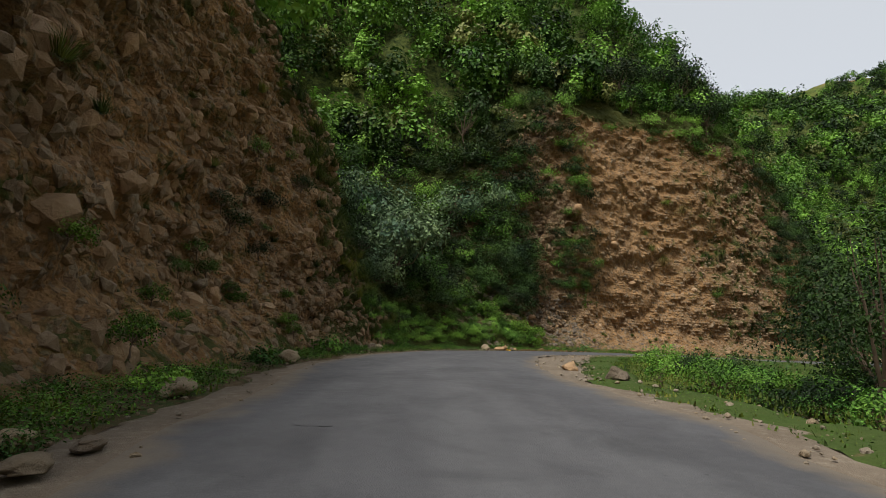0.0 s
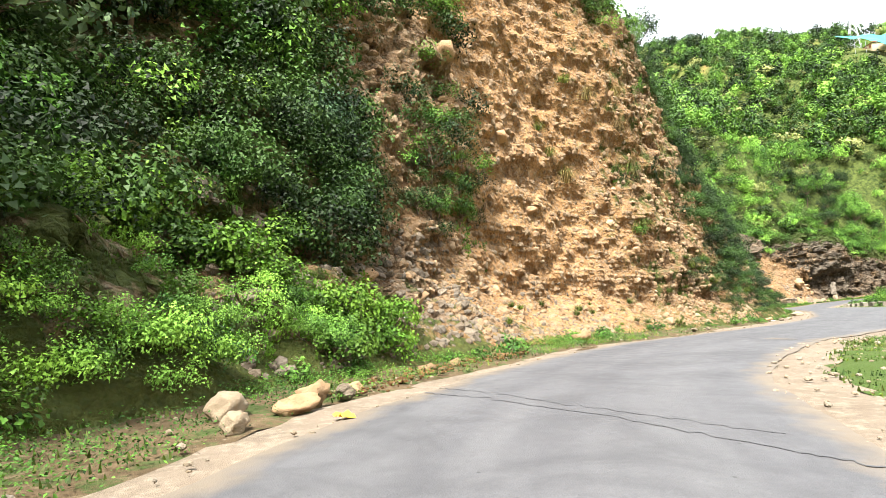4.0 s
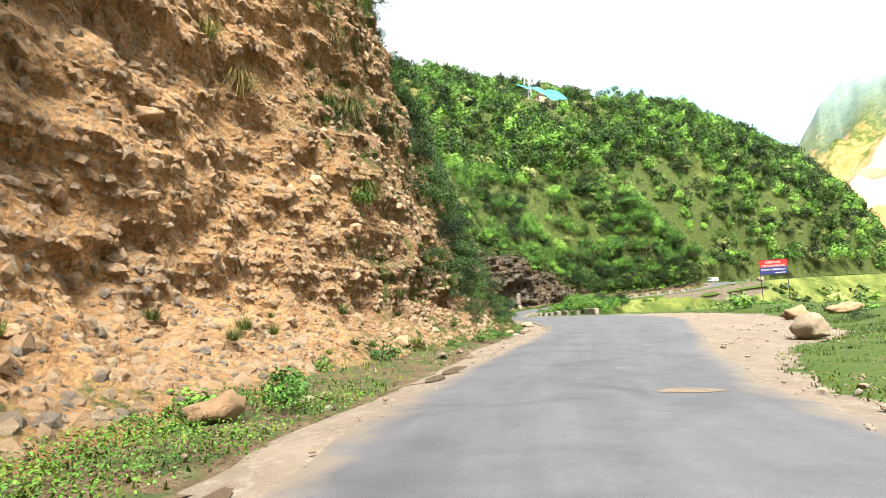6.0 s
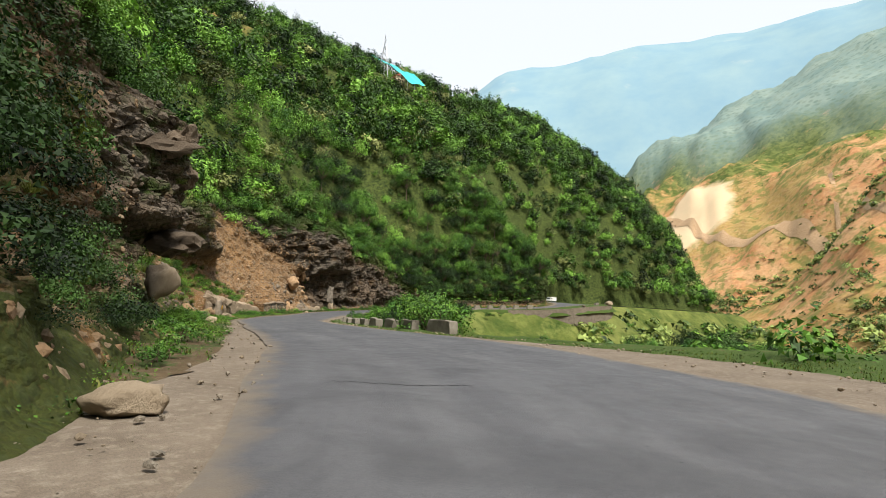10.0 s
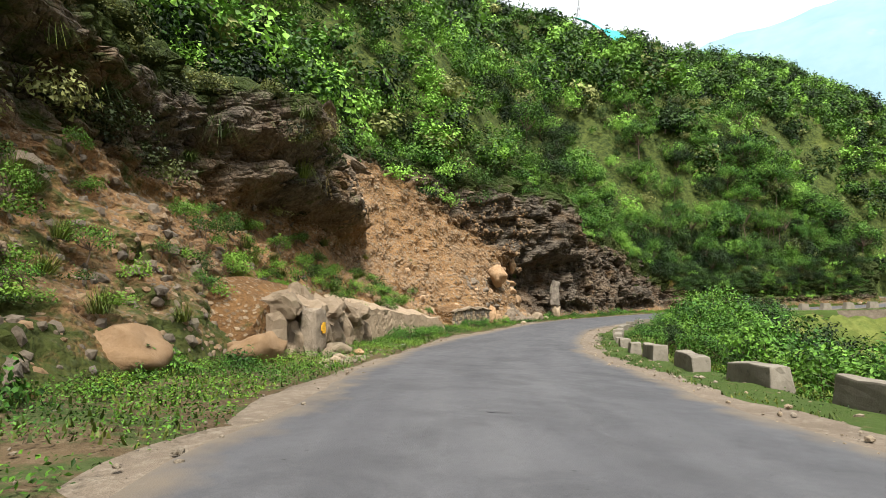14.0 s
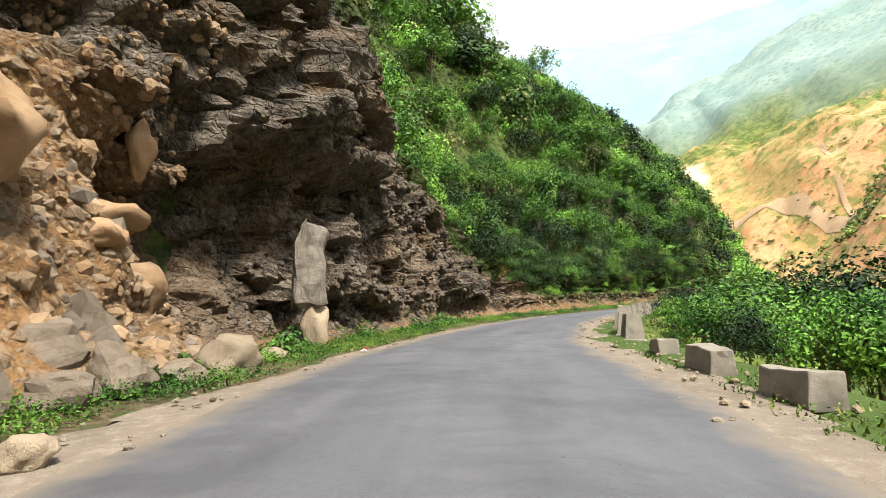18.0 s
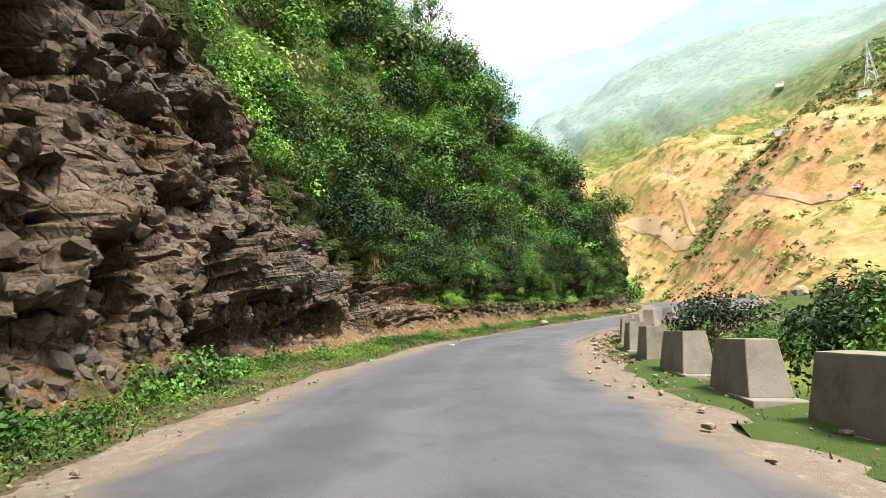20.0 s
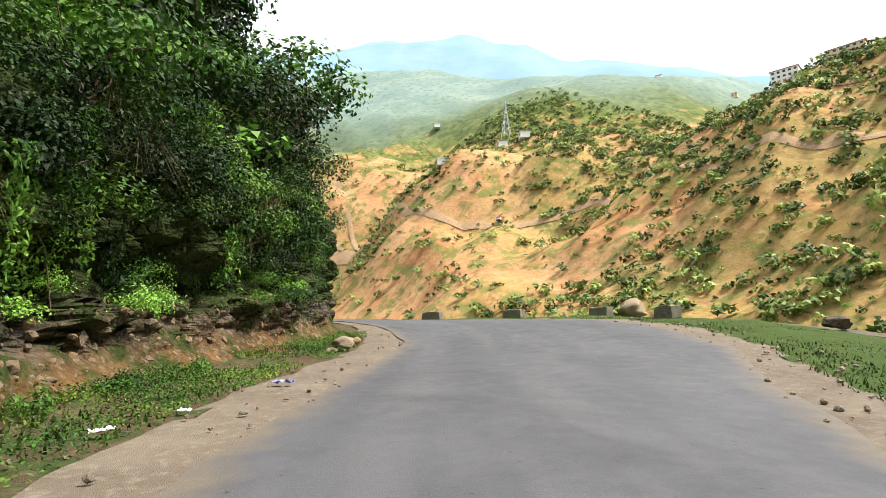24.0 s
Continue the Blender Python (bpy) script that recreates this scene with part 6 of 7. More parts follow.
def parapet_block(s, tall, k, lean=0.0, label=""):
    top = new("parapet_block")
    u = float(PAIR_U(s))
    body = child("body", (TALL if tall else LOW)[k % 3], top)
    if tall:
        foot = child("plinth", PLINTH, top, "pale concrete footing")
        foot.location = (0, 0, -0.16)
        body.location = (0, 0, 0.05)
    at = at_road(s, u, -0.06 if tall else -0.1)
    top.matrix_basis = pose(*[float(c) for c in at], lean, rng.uniform(-2, 2), road_turn(s) + rng.uniform(-3, 3))
    return tagged(top, label or ("tapered grey concrete guard block on a footing" if tall else "low weathered stone and concrete parapet block"), "guard block", "guard blocks along the valley edge")


for k, s in enumerate([*np.arange(189.35, 220.0, 3.3), 222.8, 226.7, 230.4, 234.0, 237.8]):
    ob = parapet_block(float(s), True, k, 0, "tapered dark-stained concrete guard block on a footing" if s > 222 else "")
    ob.scale = (1, 1, 1.06 if s > 220 else 1)
for k, s in enumerate([117.8, 121.8, 125.0, 128.6, 132.5, 137.0, 141.5, 145.5, 149.0, 152.6, 156.2, 159.8, 163.0, 166.2, 169.6, 172.6, 175.8, 179.4, 183.2]):
    ob = parapet_block(float(s), False, k, rng.uniform(-3, 3), "tapered grey concrete parapet block in the grass" if s < 148 else "broken low parapet block with crumbled edges" if s > 170 else "")
    ob.scale = (1.1, 1.5, 1.7) if s < 118 else (1.1, rng.uniform(0.8, 1.1), rng.uniform(1.1, 1.5)) if s < 148 else (1, rng.uniform(0.6, 0.9), rng.uniform(0.85, 1.2))
for k, (s, u) in enumerate([(256.0, -11.2), (259.5, -11.8), (263, -10.5), (267, -9.5)]):
    ob = parapet_block(230.0, False, k, 0, "weathered stone parapet block at the outer edge of the bend")
    ob.matrix_basis = pose(*[float(c) for c in at_road(s, u, -0.05)], 0, 0, road_turn(s))
    ob.scale = (1.1, 0.75, 1.3)


# the pillar of rock below the overhang
pillar = new("boulder", bm_mesh("boulder", tapered_block(0.9, 0.85, 2.7, 0.9, 0.1, 71, 0.24), MAT["grey_stone"]))
pillar.matrix_basis = pose(*[float(c) for c in at_road(184.6, 5.9, 1.35)], 5, 7, 40)
boulder(at_road(184.7, 5.6, 0.35), (0.7, 0.8, 1.5), "pale", "white broken stone under the pillar", 30, 8)
boulder(at_road(185.4, 6.3, 0.0), (1.5, 1.6, 1.2), "grey", "dark rock ledge under the pillar", 30, 0)
tagged(pillar, "pale upright pillar of rock below the dark overhang", "rock")


# ---- masonry walls on the hill side ----
WALL_STONE = [bm_mesh("stone", tapered_block(1, 1, 1, 0.84, 0.12, 50 + k, 0.14), MAT["stone" if k % 2 else "grey_stone"]) for k in range(4)]


def masonry_wall(s0, s1, h, u_of, label, skirt=0.3):
    """A rough stone wall with a mortar core; its face leans back a little."""
    top = new("retaining_wall")
    s = np.arange(s0, s1 + 0.01, 0.4)
    u = np.array([u_of(a) for a in s])
    hh = h * np.interp(s, [s0, s0 + 2.0, s1 - 0.5, s1], [0.72, 0.92, 1.0, 0.9]) + 0.22 * ragged(s, 0.45, 76)
    rows = np.stack([at_road(s, u - 0.02, -0.2), at_road(s, u + 0.12, hh), at_road(s, u + 0.6, hh + 0.02), at_road(s, u + 1.5, hh + 0.25)], 1)
    rows = np.concatenate([np.repeat(rows[:1, 3:], 4, 1) - (0, 0, 1.2), rows, np.repeat(rows[-1:, 3:], 4, 1) - (0, 0, 1.2)])     # closed ends
    child("core", mesh_from("core", rows.reshape(-1, 3), grid_faces(*rows.shape[:2]), MAT["cliff"], False), top, "earth and mortar core")
    z = 0.0
    course = 0
    while z < h - 0.12:
        tall = rng.uniform(0.17, 0.28)
        a = s0 + rng.uniform(0, 0.2)
        while a < s1 - 0.15:
            w = rng.uniform(0.22, 0.5)
            if z + tall * 0.7 < float(np.interp(a, s, hh)):
                ob = new("stone", WALL_STONE[int(rng.integers(4))])
                ob.parent = top
                ob.matrix_basis = pose(*[float(c) for c in at_road(a + w / 2, u_of(a) + 0.04 + 0.06 * z, z)], rng.uniform(-4, 4), 0, road_turn(a) + rng.uniform(-5, 5))
                ob.scale = (rng.uniform(0.22, 0.3), w * 0.95, tall * 0.95)
            a += w
        z += tall
        course += 1
    cap = np.stack([at_road(s, u - 0.1, hh - skirt * (1 + 0.5 * ragged(s, 0.7, 77))), at_road(s, u - 0.08 + 0.03 * ragged(s, 0.9, 78), hh + 0.05 + 0.1 * ragged(s, 0.9, 79)), at_road(s, u + 0.3, hh + 0.05), at_road(s, u + 0.36, hh - 0.3)], 1)
    child("coping", mesh_from("coping", cap.reshape(-1, 3), grid_faces(*cap.shape[:2]), MAT["render"], False), top, "smeared cement render along the top")
    return tagged(top, label, "wall", "masonry walls at the cliff foot")


ROCK_BLOCK = [mesh_from("block", *rock_arrays(520 + k, 3, 0.9, -0.12), MAT["render"], False) for k in range(4)]


def rock_wall(s0, s1, label):
    """A low wall of big rough blocks set side by side, with an earth core behind them."""
    top = new("retaining_wall")
    s = np.arange(s0, s1 + 0.01, 0.4)
    hh = np.interp(s, [s0, s0 + 3, s0 + 9, s1], [1.7, 2.0, 1.7, 1.5])
    hh[:4] *= (0.1, 0.4, 0.7, 0.9)
    rows = np.stack([at_road(s, 5.55 + 0 * s, -0.2), at_road(s, 5.7 + 0 * s, hh * 0.85), at_road(s, 7.2 + 0 * s, hh + 0.5)], 1)
    child("core", mesh_from("core", rows.reshape(-1, 3), grid_faces(*rows.shape[:2]), MAT["cliff"], False), top, "earth core")
    for low, share in ((0.0, 0.8), (0.55, 0.5)):
        a = s0
        while a < s1:
            w, full = rng.uniform(0.6, 1.9), float(np.interp(a, s, hh))
            h = full * share * rng.uniform(0.7, 1.3)
            ob = new("block", ROCK_BLOCK[int(rng.integers(4))])
            ob.parent = top
            ob.matrix_basis = pose(*[float(c) for c in at_road(a + w / 2, 5.5 + 0.25 * low + rng.uniform(-0.3, 0.2), full * low + h * 0.4)], rng.uniform(-16, 16), rng.uniform(-16, 16), road_turn(a) + rng.uniform(-30, 30))
            ob.scale = (rng.uniform(0.5, 0.8), w * 0.66, h * 0.72)
            a += w * rng.uniform(0.75, 1.0)
    slab = part("block", tapered_block(1.2, 0.8, 1.6, 0.8, 0.16, 5, 0.05), MAT["render"], top)
    slab.matrix_basis = pose(*[float(c) for c in at_road(140.4, 4.95, -0.1)], 0, 0, road_turn(140.4))
    return tagged(top, label, "wall", "masonry walls at the cliff foot")


rock_wall(137.2, 146.0, "low wall of big tan rock blocks with weeds in the joints")


def rendered_wall(s0, s1):
    """A low wall faced with cement, worn and uneven along its top."""
    top = new("retaining_wall")
    s = np.arange(s0, s1, 0.15)
    hh = np.interp(s, [s0, s0 + 1, s0 + 5, s1 - 1.5, s1], [1.2, 1.65, 1.45, 1.0, 0.3]) + 0.1 * ragged(s, 0.8, 76)
    rows = [at_road(s, 5.25 + 0.05 * f + 0.0 * s, -0.2 + (hh + 0.2) * f) for f in np.linspace(0, 1, 14)] + [at_road(s, 5.34 + 0 * s, hh + 0.03), at_road(s, 5.75 + 0 * s, hh + 0.02), at_road(s, 7.0 + 0 * s, hh + 0.5)]
    v = np.stack(rows, 1)
    out = (v[:, :1] - v[:, -1:]) * (1, 1, 0)
    out /= np.linalg.norm(out, axis=-1)[..., None]
    w = facets(v, 1.1, 23)
    v[:, :15] += out * (0.06 * fractal(v, 0.7, 4, 0.5, 24) + 0.05 * (w[1] - 0.5) - 0.06 * (1 - ease(w[2], 0, 0.06)))[:, :15, None]
    child("facing", mesh_from("facing", v.reshape(-1, 3), grid_faces(*v.shape[:2]), MAT["render"], False), top, "cracked cement facing")
    return tagged(top, "low cement-faced retaining wall with bushes before it", "wall", "masonry walls at the cliff foot")


rendered_wall(145.2, 159.0)
masonry_wall(164.0, 171.0, 1.5, lambda s: 6.6 - 0.09 * (s - 165), "stone retaining wall with crumbling cement render", 0.1)
boulder(at_road(170.7, 6.1), (0.8, 0.7, 1.9), "brown", "smooth cement pier at the end of the wall", 0, 0, 0.2, 0)


# the tall wall that carries the road round the last bend
def bend_wall():
    s = np.arange(226, 276, 0.5)
    u = -EDGE_RIGHT(s) - np.interp(s, [226, 236, 246, 262, 276], [3.0, 4.4, 6.4, 5.4, 4])
    cols = [at_road(s, u - f * 2.2, -0.2 - f * 10) for f in np.linspace(0, 1, 22)]
    v = np.stack([at_road(s, u + 0.7, -0.1), at_road(s, u, -0.08)] + cols, 1)
    w = facets(v, 1.5, 8)
    v[:, 2:] += ((w[1] - 0.5) * 0.25 - 0.12 * (1 - ease(w[2], 0, 0.15)))[:, 2:, None] * np.array([0.6, -0.7, 0.2])
    return tagged(new("wall_valley", mesh_from("wall_valley", v.reshape(-1, 3), grid_faces(*v.shape[:2]), MAT["grey_stone"], False)), "tall dry stone retaining wall below the road", "wall", kind="structure")


bend_wall()


# ---- built things ----
def box(w, d, h, bevel=0.01, at=(0, 0, 0)):
    bm = bmesh.new()
    bmesh.ops.create_cube(bm, size=1)
    for v in bm.verts:
        v.co = Vector((v.co.x * w + at[0], v.co.y * d + at[1], (v.co.z + 0.5) * h + at[2]))
    if bevel:
        bmesh.ops.bevel(bm, geom=bm.edges[:], offset=bevel, segments=2, affect="EDGES")
    return bm


def rod(a, b, r, sides=8):
    a, b = Vector(a), Vector(b)
    bm = bmesh.new()
    bmesh.ops.create_cone(bm, cap_ends=True, segments=sides, radius1=r, radius2=r, depth=(b - a).length)
    m = (b - a).to_track_quat("Z", "Y").to_matrix().to_4x4()
    m.translation = (a + b) / 2
    bmesh.ops.transform(bm, matrix=m, verts=bm.verts)
    return bm


PAINT = {key: plain(key + "_paint", colour, rough, metal, 18, 0.12) for key, colour, rough, metal in [
    ("red", (0.50, 0.03, 0.025), 0.5, 0), ("navy", (0.025, 0.035, 0.14), 0.5, 0), ("white", (0.75, 0.74, 0.70), 0.5, 0), ("black", (0.03, 0.03, 0.032), 0.6, 0), ("cream", (0.62, 0.5, 0.33), 0.85, 0), ("rust", (0.30, 0.10, 0.06), 0.8, 0), ("orange", (0.62, 0.22, 0.05), 0.7, 0),
    ("teal", (0.03, 0.42, 0.42), 0.7, 0), ("steel", (0.45, 0.46, 0.47), 0.45, 0.7), ("yellow", (0.75, 0.42, 0.03), 0.8, 0), ("glass_dark", (0.03, 0.04, 0.05), 0.1, 0), ("tar", (0.06, 0.06, 0.064), 0.8, 0), ("wet", (0.07, 0.052, 0.036), 0.25, 0), ("litter_white", (0.8, 0.8, 0.78), 0.5, 0), ("litter_blue", (0.2, 0.24, 0.6), 0.5, 0), ("litter_green", (0.05, 0.5, 0.2), 0.5, 0), ("lamp", (0.85, 0.85, 0.8), 0.2, 0)]}


def warning_sign():
    top = new("road_sign")
    w, h, low = 1.85, 1.12, 1.55
    for x in (-w / 2 + 0.04, w / 2 - 0.04):
        part("post", rod((x, 0.03, -0.3), (x, 0.03, low + h), 0.032, 8), PAINT["black"], top)
    part("upper_panel", box(w, 0.02, h * 0.5, 0.004, (0, 0, low + h * 0.5)), PAINT["red"], top, "red painted upper half")
    part("lower_panel", box(w, 0.02, h * 0.5 - 0.002, 0.004, (0, 0, low)), PAINT["navy"], top, "navy blue lower half")
    for z, dz in ((low, 0), (low + h, 0)):
        part("frame_rail", box(w + 0.05, 0.035, 0.03, 0.005, (0, 0, z - 0.015)), PAINT["black"], top)
    for text, z, size in (("STEEP HILL", low + 0.84, 0.22), ("DOWNWARDS", low + 0.58, 0.22), ("DRIVE CAREFULLY", low + 0.3, 0.2)):
        cu = bpy.data.curves.new("lettering", "FONT")
        cu.body, cu.size, cu.align_x, cu.extrude, cu.shear = text, size, "CENTER", 0.002, 0.15
        cu.materials.append(PAINT["white"])
        ob = new("lettering", cu)
        ob.parent = top
        ob.matrix_basis = pose(0, -0.016, z, 90, 0, 0)
        tagged(ob, "white slanted capital letters")
    part("small_line", box(0.7, 0.005, 0.04, 0, (0.45, -0.014, low + 0.1)), PAINT["white"], top, "thin white bar")
    return tagged(top, "red and navy warning sign on two black posts", "sign")


sign = warning_sign()
SIGN_XY = (59.3, 50.8)
ss, su, _, _ = road_place(np.array([SIGN_XY[0]]), np.array([SIGN_XY[1]]))
sign.matrix_basis = pose(*SIGN_XY, 1.27, 0, 0, -84)
sign.scale = (0.94, 0.94, 0.94)


def wheel(parent, at, r):
    bm = rod((at[0] - 0.1, at[1], at[2]), (at[0] + 0.1, at[1], at[2]), r, 20)
    bmesh.ops.bevel(bm, geom=[e for e in bm.edges if e.calc_face_angle(0) > 1], offset=0.04, segments=2, affect="EDGES")
    w = part("wheel", bm, PAINT["black"], parent, "black tyre")
    part("rim", rod((at[0] - 0.11, at[1], at[2]), (at[0] + 0.11, at[1], at[2]), r * 0.55, 14), PAINT["steel"], w)


def goods_vehicle(body, label, length=4.6, width=1.75, box_h=1.25, cab=PAINT["white"]):
    """A small truck; its own y points ahead."""
    top = new("truck")
    part("chassis", box(width * 0.8, length * 0.95, 0.2, 0.03, (0, 0, 0.4)), PAINT["black"], top)
    bm = box(width, length * 0.34, 1.35, 0.06, (0, length * 0.31, 0.5))
    for v in bm.verts:
        if v.co.z > 1.2 and v.co.y > length * 0.4:
            v.co.y -= 0.3
    part("cab", bm, cab, top)
    part("windscreen", box(width * 0.85, 0.03, 0.5, 0.01, (0, length * 0.47, 1.12)), PAINT["glass_dark"], top)
    for x in (-1, 1):
        part("side_window", box(0.03, 0.7, 0.42, 0.01, (x * width * 0.5, length * 0.3, 1.2)), PAINT["glass_dark"], top)
        part("headlight", box(0.26, 0.04, 0.18, 0.02, (x * width * 0.36, length * 0.485, 0.75)), PAINT["lamp"], top)
    part("load_bed", box(width * 1.02, length * 0.6, box_h, 0.03, (0, -length * 0.18, 0.62)), body, top)
    for x in (-width * 0.45, width * 0.45):
        for y in (length * 0.3, -length * 0.3):
            wheel(top, (x, y, 0.36), 0.36)
    return tagged(top, label, "truck")


van = goods_vehicle(PAINT["white"], "small white goods truck on the road beyond the spur")
van.matrix_basis = pose(*[float(c) for c in at_road(np.interp(246, LINE[:, 0], LINE_S), 0.6, 0.06)], 0, 0, road_turn(float(np.interp(246, LINE[:, 0], LINE_S))) + 180)


def house(w, d, storeys, wall, roof, window, label, gable=False, cols=4):
    top = new("house")
    h = storeys * 2.9
    body = part("wall", box(w, d, h + 1.5, 0.05, (0, 0, -1.5)), wall, top)
    if gable:
        bm = bmesh.new()
        a = [bm.verts.new(c) for c in ((-w / 2 - 0.5, -d / 2 - 0.5, h), (w / 2 + 0.5, -d / 2 - 0.5, h), (w / 2 + 0.5, d / 2 + 0.5, h), (-w / 2 - 0.5, d / 2 + 0.5, h), (-w / 2 - 0.5, 0, h + 1.9), (w / 2 + 0.5, 0, h + 1.9))]
        for f in ((0, 1, 5, 4), (3, 4, 5, 2), (0, 4, 3), (1, 2, 5), (0, 3, 2, 1)):
            bm.faces.new([a[i] for i in f])
        part("roof", bm, roof, top)
    else:
        part("roof", box(w + 0.9, d + 0.9, 0.3, 0.03, (0, 0, h)), roof, top)
    for k in range(storeys):
        for c in range(cols):
            x = (c + 0.5) / cols * w - w / 2
            win = part("window", box(w / cols * 0.5, 0.14, 1.25, 0.02, (x, -d / 2 - 0.02, k * 2.9 + 0.9)), PAINT["glass_dark"] if k else window, top)
            part("frame", box(w / cols * 0.6, 0.08, 0.16, 0.01, (x, -d / 2 - 0.05, k * 2.9 + 2.15)), window, win)
    return tagged(top, label, "house")


def on_ground(x, y, dz=0.0):
    return (x, y, float(ground_at(np.array([x]), np.array([y]))[0]) + dz)


def crest(azimuth, eye=(174.0, 99.5, 3.2), reach=700):
    """The place on the skyline in a direction, for the houses along the ridge."""
    r = np.arange(120, reach, 4.0)
    x, y = eye[0] + np.sin(radians(azimuth)) * r, eye[1] + np.cos(radians(azimuth)) * r
    e = (ground_at(x, y) - eye[2]) / r
    k = int(e.argmax())
    return float(x[k]), float(y[k])


HOUSES = [
    (145.2, 9, 6, 1, "white", "rust", "rust", "small white house with a brown tin roof on the ridge", True, 3), (151.8, 8, 8, 2, "cream", "cream", "rust", "square cream concrete house with a roof hut on the ridge", False, 2), (154.0, 11, 7, 1, "cream", "cream", "rust", "long cream flat-roofed house on the ridge", False, 3),
    (156.0, 15, 9, 3, "white", "rust", "orange", "three-storey white house with orange windows on the ridge", False, 5), (160.6, 20, 8, 2, "cream", "rust", "rust", "long cream house with a brown roof on the ridge", True, 6)]
for az, w, d, n_st, wall, roof, window, label, gable, cols in HOUSES:
    ob = house(w, d, n_st, PAINT[wall], PAINT[roof], PAINT[window], label, gable, cols)
    x, y = crest(az)
    ob.matrix_basis = pose(*on_ground(x, y, -0.4), 0, 0, 190 - az + 160)
    ob.scale = (0.75, 0.75, 0.75)
    tagged(ob, group="houses along the far ridge")
for x, y, w, label in [(690, -224, 22, "white shed roof on the far slope"), (470, -90, 14, "small white hut on the far slope"), (482, -170, 26, "long white shed below the pylon"), (500, -165, 12, "white hut below the pylon")]:
    ob = house(w, 7, 1, PAINT["white"], PAINT["white"], PAINT["rust"], label, False, 4)
    ob.matrix_basis = pose(*on_ground(x, y, -0.2), 0, 0, 150)


def pylon(height, label):
    top = new("pylon")
    half = height * 0.11

    def corner(k, z):
        r = half * (1 - 0.82 * min(1, z / (height * 0.72))) if z < height * 0.72 else half * 0.18
        return (r * (1, -1, -1, 1)[k], r * (1, 1, -1, -1)[k], z)
    for k in range(4):
        part("leg", rod(corner(k, -1), corner(k, height * 0.72), 0.16, 5), PAINT["steel"], top)
        part("mast", rod(corner(k, height * 0.72), (0, 0, height), 0.12, 5), PAINT["steel"], top)
    levels = [height * f for f in (0.0, 0.2, 0.36, 0.5, 0.62, 0.72)]
    for a, b in zip(levels, levels[1:]):
        for k in range(4):
            part("brace", rod(corner(k, a), corner((k + 1) % 4, b), 0.08, 4), PAINT["steel"], top)
            part("brace", rod(corner((k + 1) % 4, a), corner(k, b), 0.08, 4), PAINT["steel"], top)
    for z in (0.72, 0.82, 0.91):
        part("crossarm", rod((-height * 0.13, 0, height * z), (height * 0.13, 0, height * z), 0.13, 5), PAINT["steel"], top)
    return tagged(top, label, "pylon")


p1 = pylon(34, "grey steel lattice power pylon on the far slope")
p1.matrix_basis = pose(*on_ground(529, -194, -0.5), 0, 0, 35)
p2 = pylon(26, "grey steel lattice power pylon above the green hill")
p2.matrix_basis = pose(*on_ground(300, 200, -0.5), 0, 0, 20)


# the turquoise net on the hill and the hut behind it
def hill_net():
    x, y = np.meshgrid(np.linspace(268, 300, 24), np.linspace(-4, 4, 6), indexing="ij")
    yy = 184 - (x - 276) * 0.25 + y
    z = ground_at(x, yy) + 8.0 + 0.5 * bumps(np.stack([x, yy, 0 * x], -1), 0.25, 4) + y * 0.3
    top = new("shade_net")
    child("net", mesh_from("net", np.stack([x, yy, z], -1).reshape(-1, 3), grid_faces(24, 6), PAINT["teal"], True), top)
    for k in range(0, 24, 4):
        part("post", rod((x[k, 0], yy[k, 0], z[k, 0] - 10), (x[k, 0], yy[k, 0], z[k, 0] + 0.2), 0.08, 6), PAINT["steel"], top)
    return tagged(top, "turquoise shade net stretched over posts on the hilltop", "net")


hill_net()
# tall trees along the crest of the spur
for az, kind, k in [(47.5, "darktree", 2.2), (49.2, "thin", 2.0), (50.3, "tree", 1.7), (52.5, "thin", 1.7), (55.5, "tree", 1.5), (66.0, "darktree", 1.7), (67.6, "darktree", 2.1), (70.5, "tree", 1.5), (75.4, "darktree", 1.7), (79.0, "tree", 1.4)]:
    x, y = crest(az, (29.0, 52.0, 1.2), 420)
    place(kind, on_ground(x, y, -0.3), k, group="trees along the crest of the spur")
hut = house(9, 6, 1, PAINT["cream"], PAINT["rust"], PAINT["rust"], "small hut with a brown roof above the net", True, 3)
hut.matrix_basis = pose(*on_ground(296, 190, -0.3), 0, 0, 240)


# ---- tracks cut across the far slope ----
def track(points, width, name, label, material, lift=0.5):
    q, s = smooth_line([(x, y, 0) for x, y in points], 4.0)
    t = np.gradient(q[:, :2], axis=0)
    t /= np.linalg.norm(t, axis=1)[:, None]
    n = np.stack([-t[:, 1], t[:, 0]], 1)
    cols = []
    for f in np.linspace(-0.5, 0.5, 5):
        x, y = q[:, 0] + n[:, 0] * width * f, q[:, 1] + n[:, 1] * width * f
        cols.append(np.stack([x, y, ground_at(x, y) + lift * (1 - 3 * abs(f) ** 3)], 1))
    v = np.stack(cols, 1)
    return tagged(new(name, mesh_from(name, v.reshape(-1, 3), grid_faces(*v.shape[:2]), material, False)), label, "track", kind="structure")


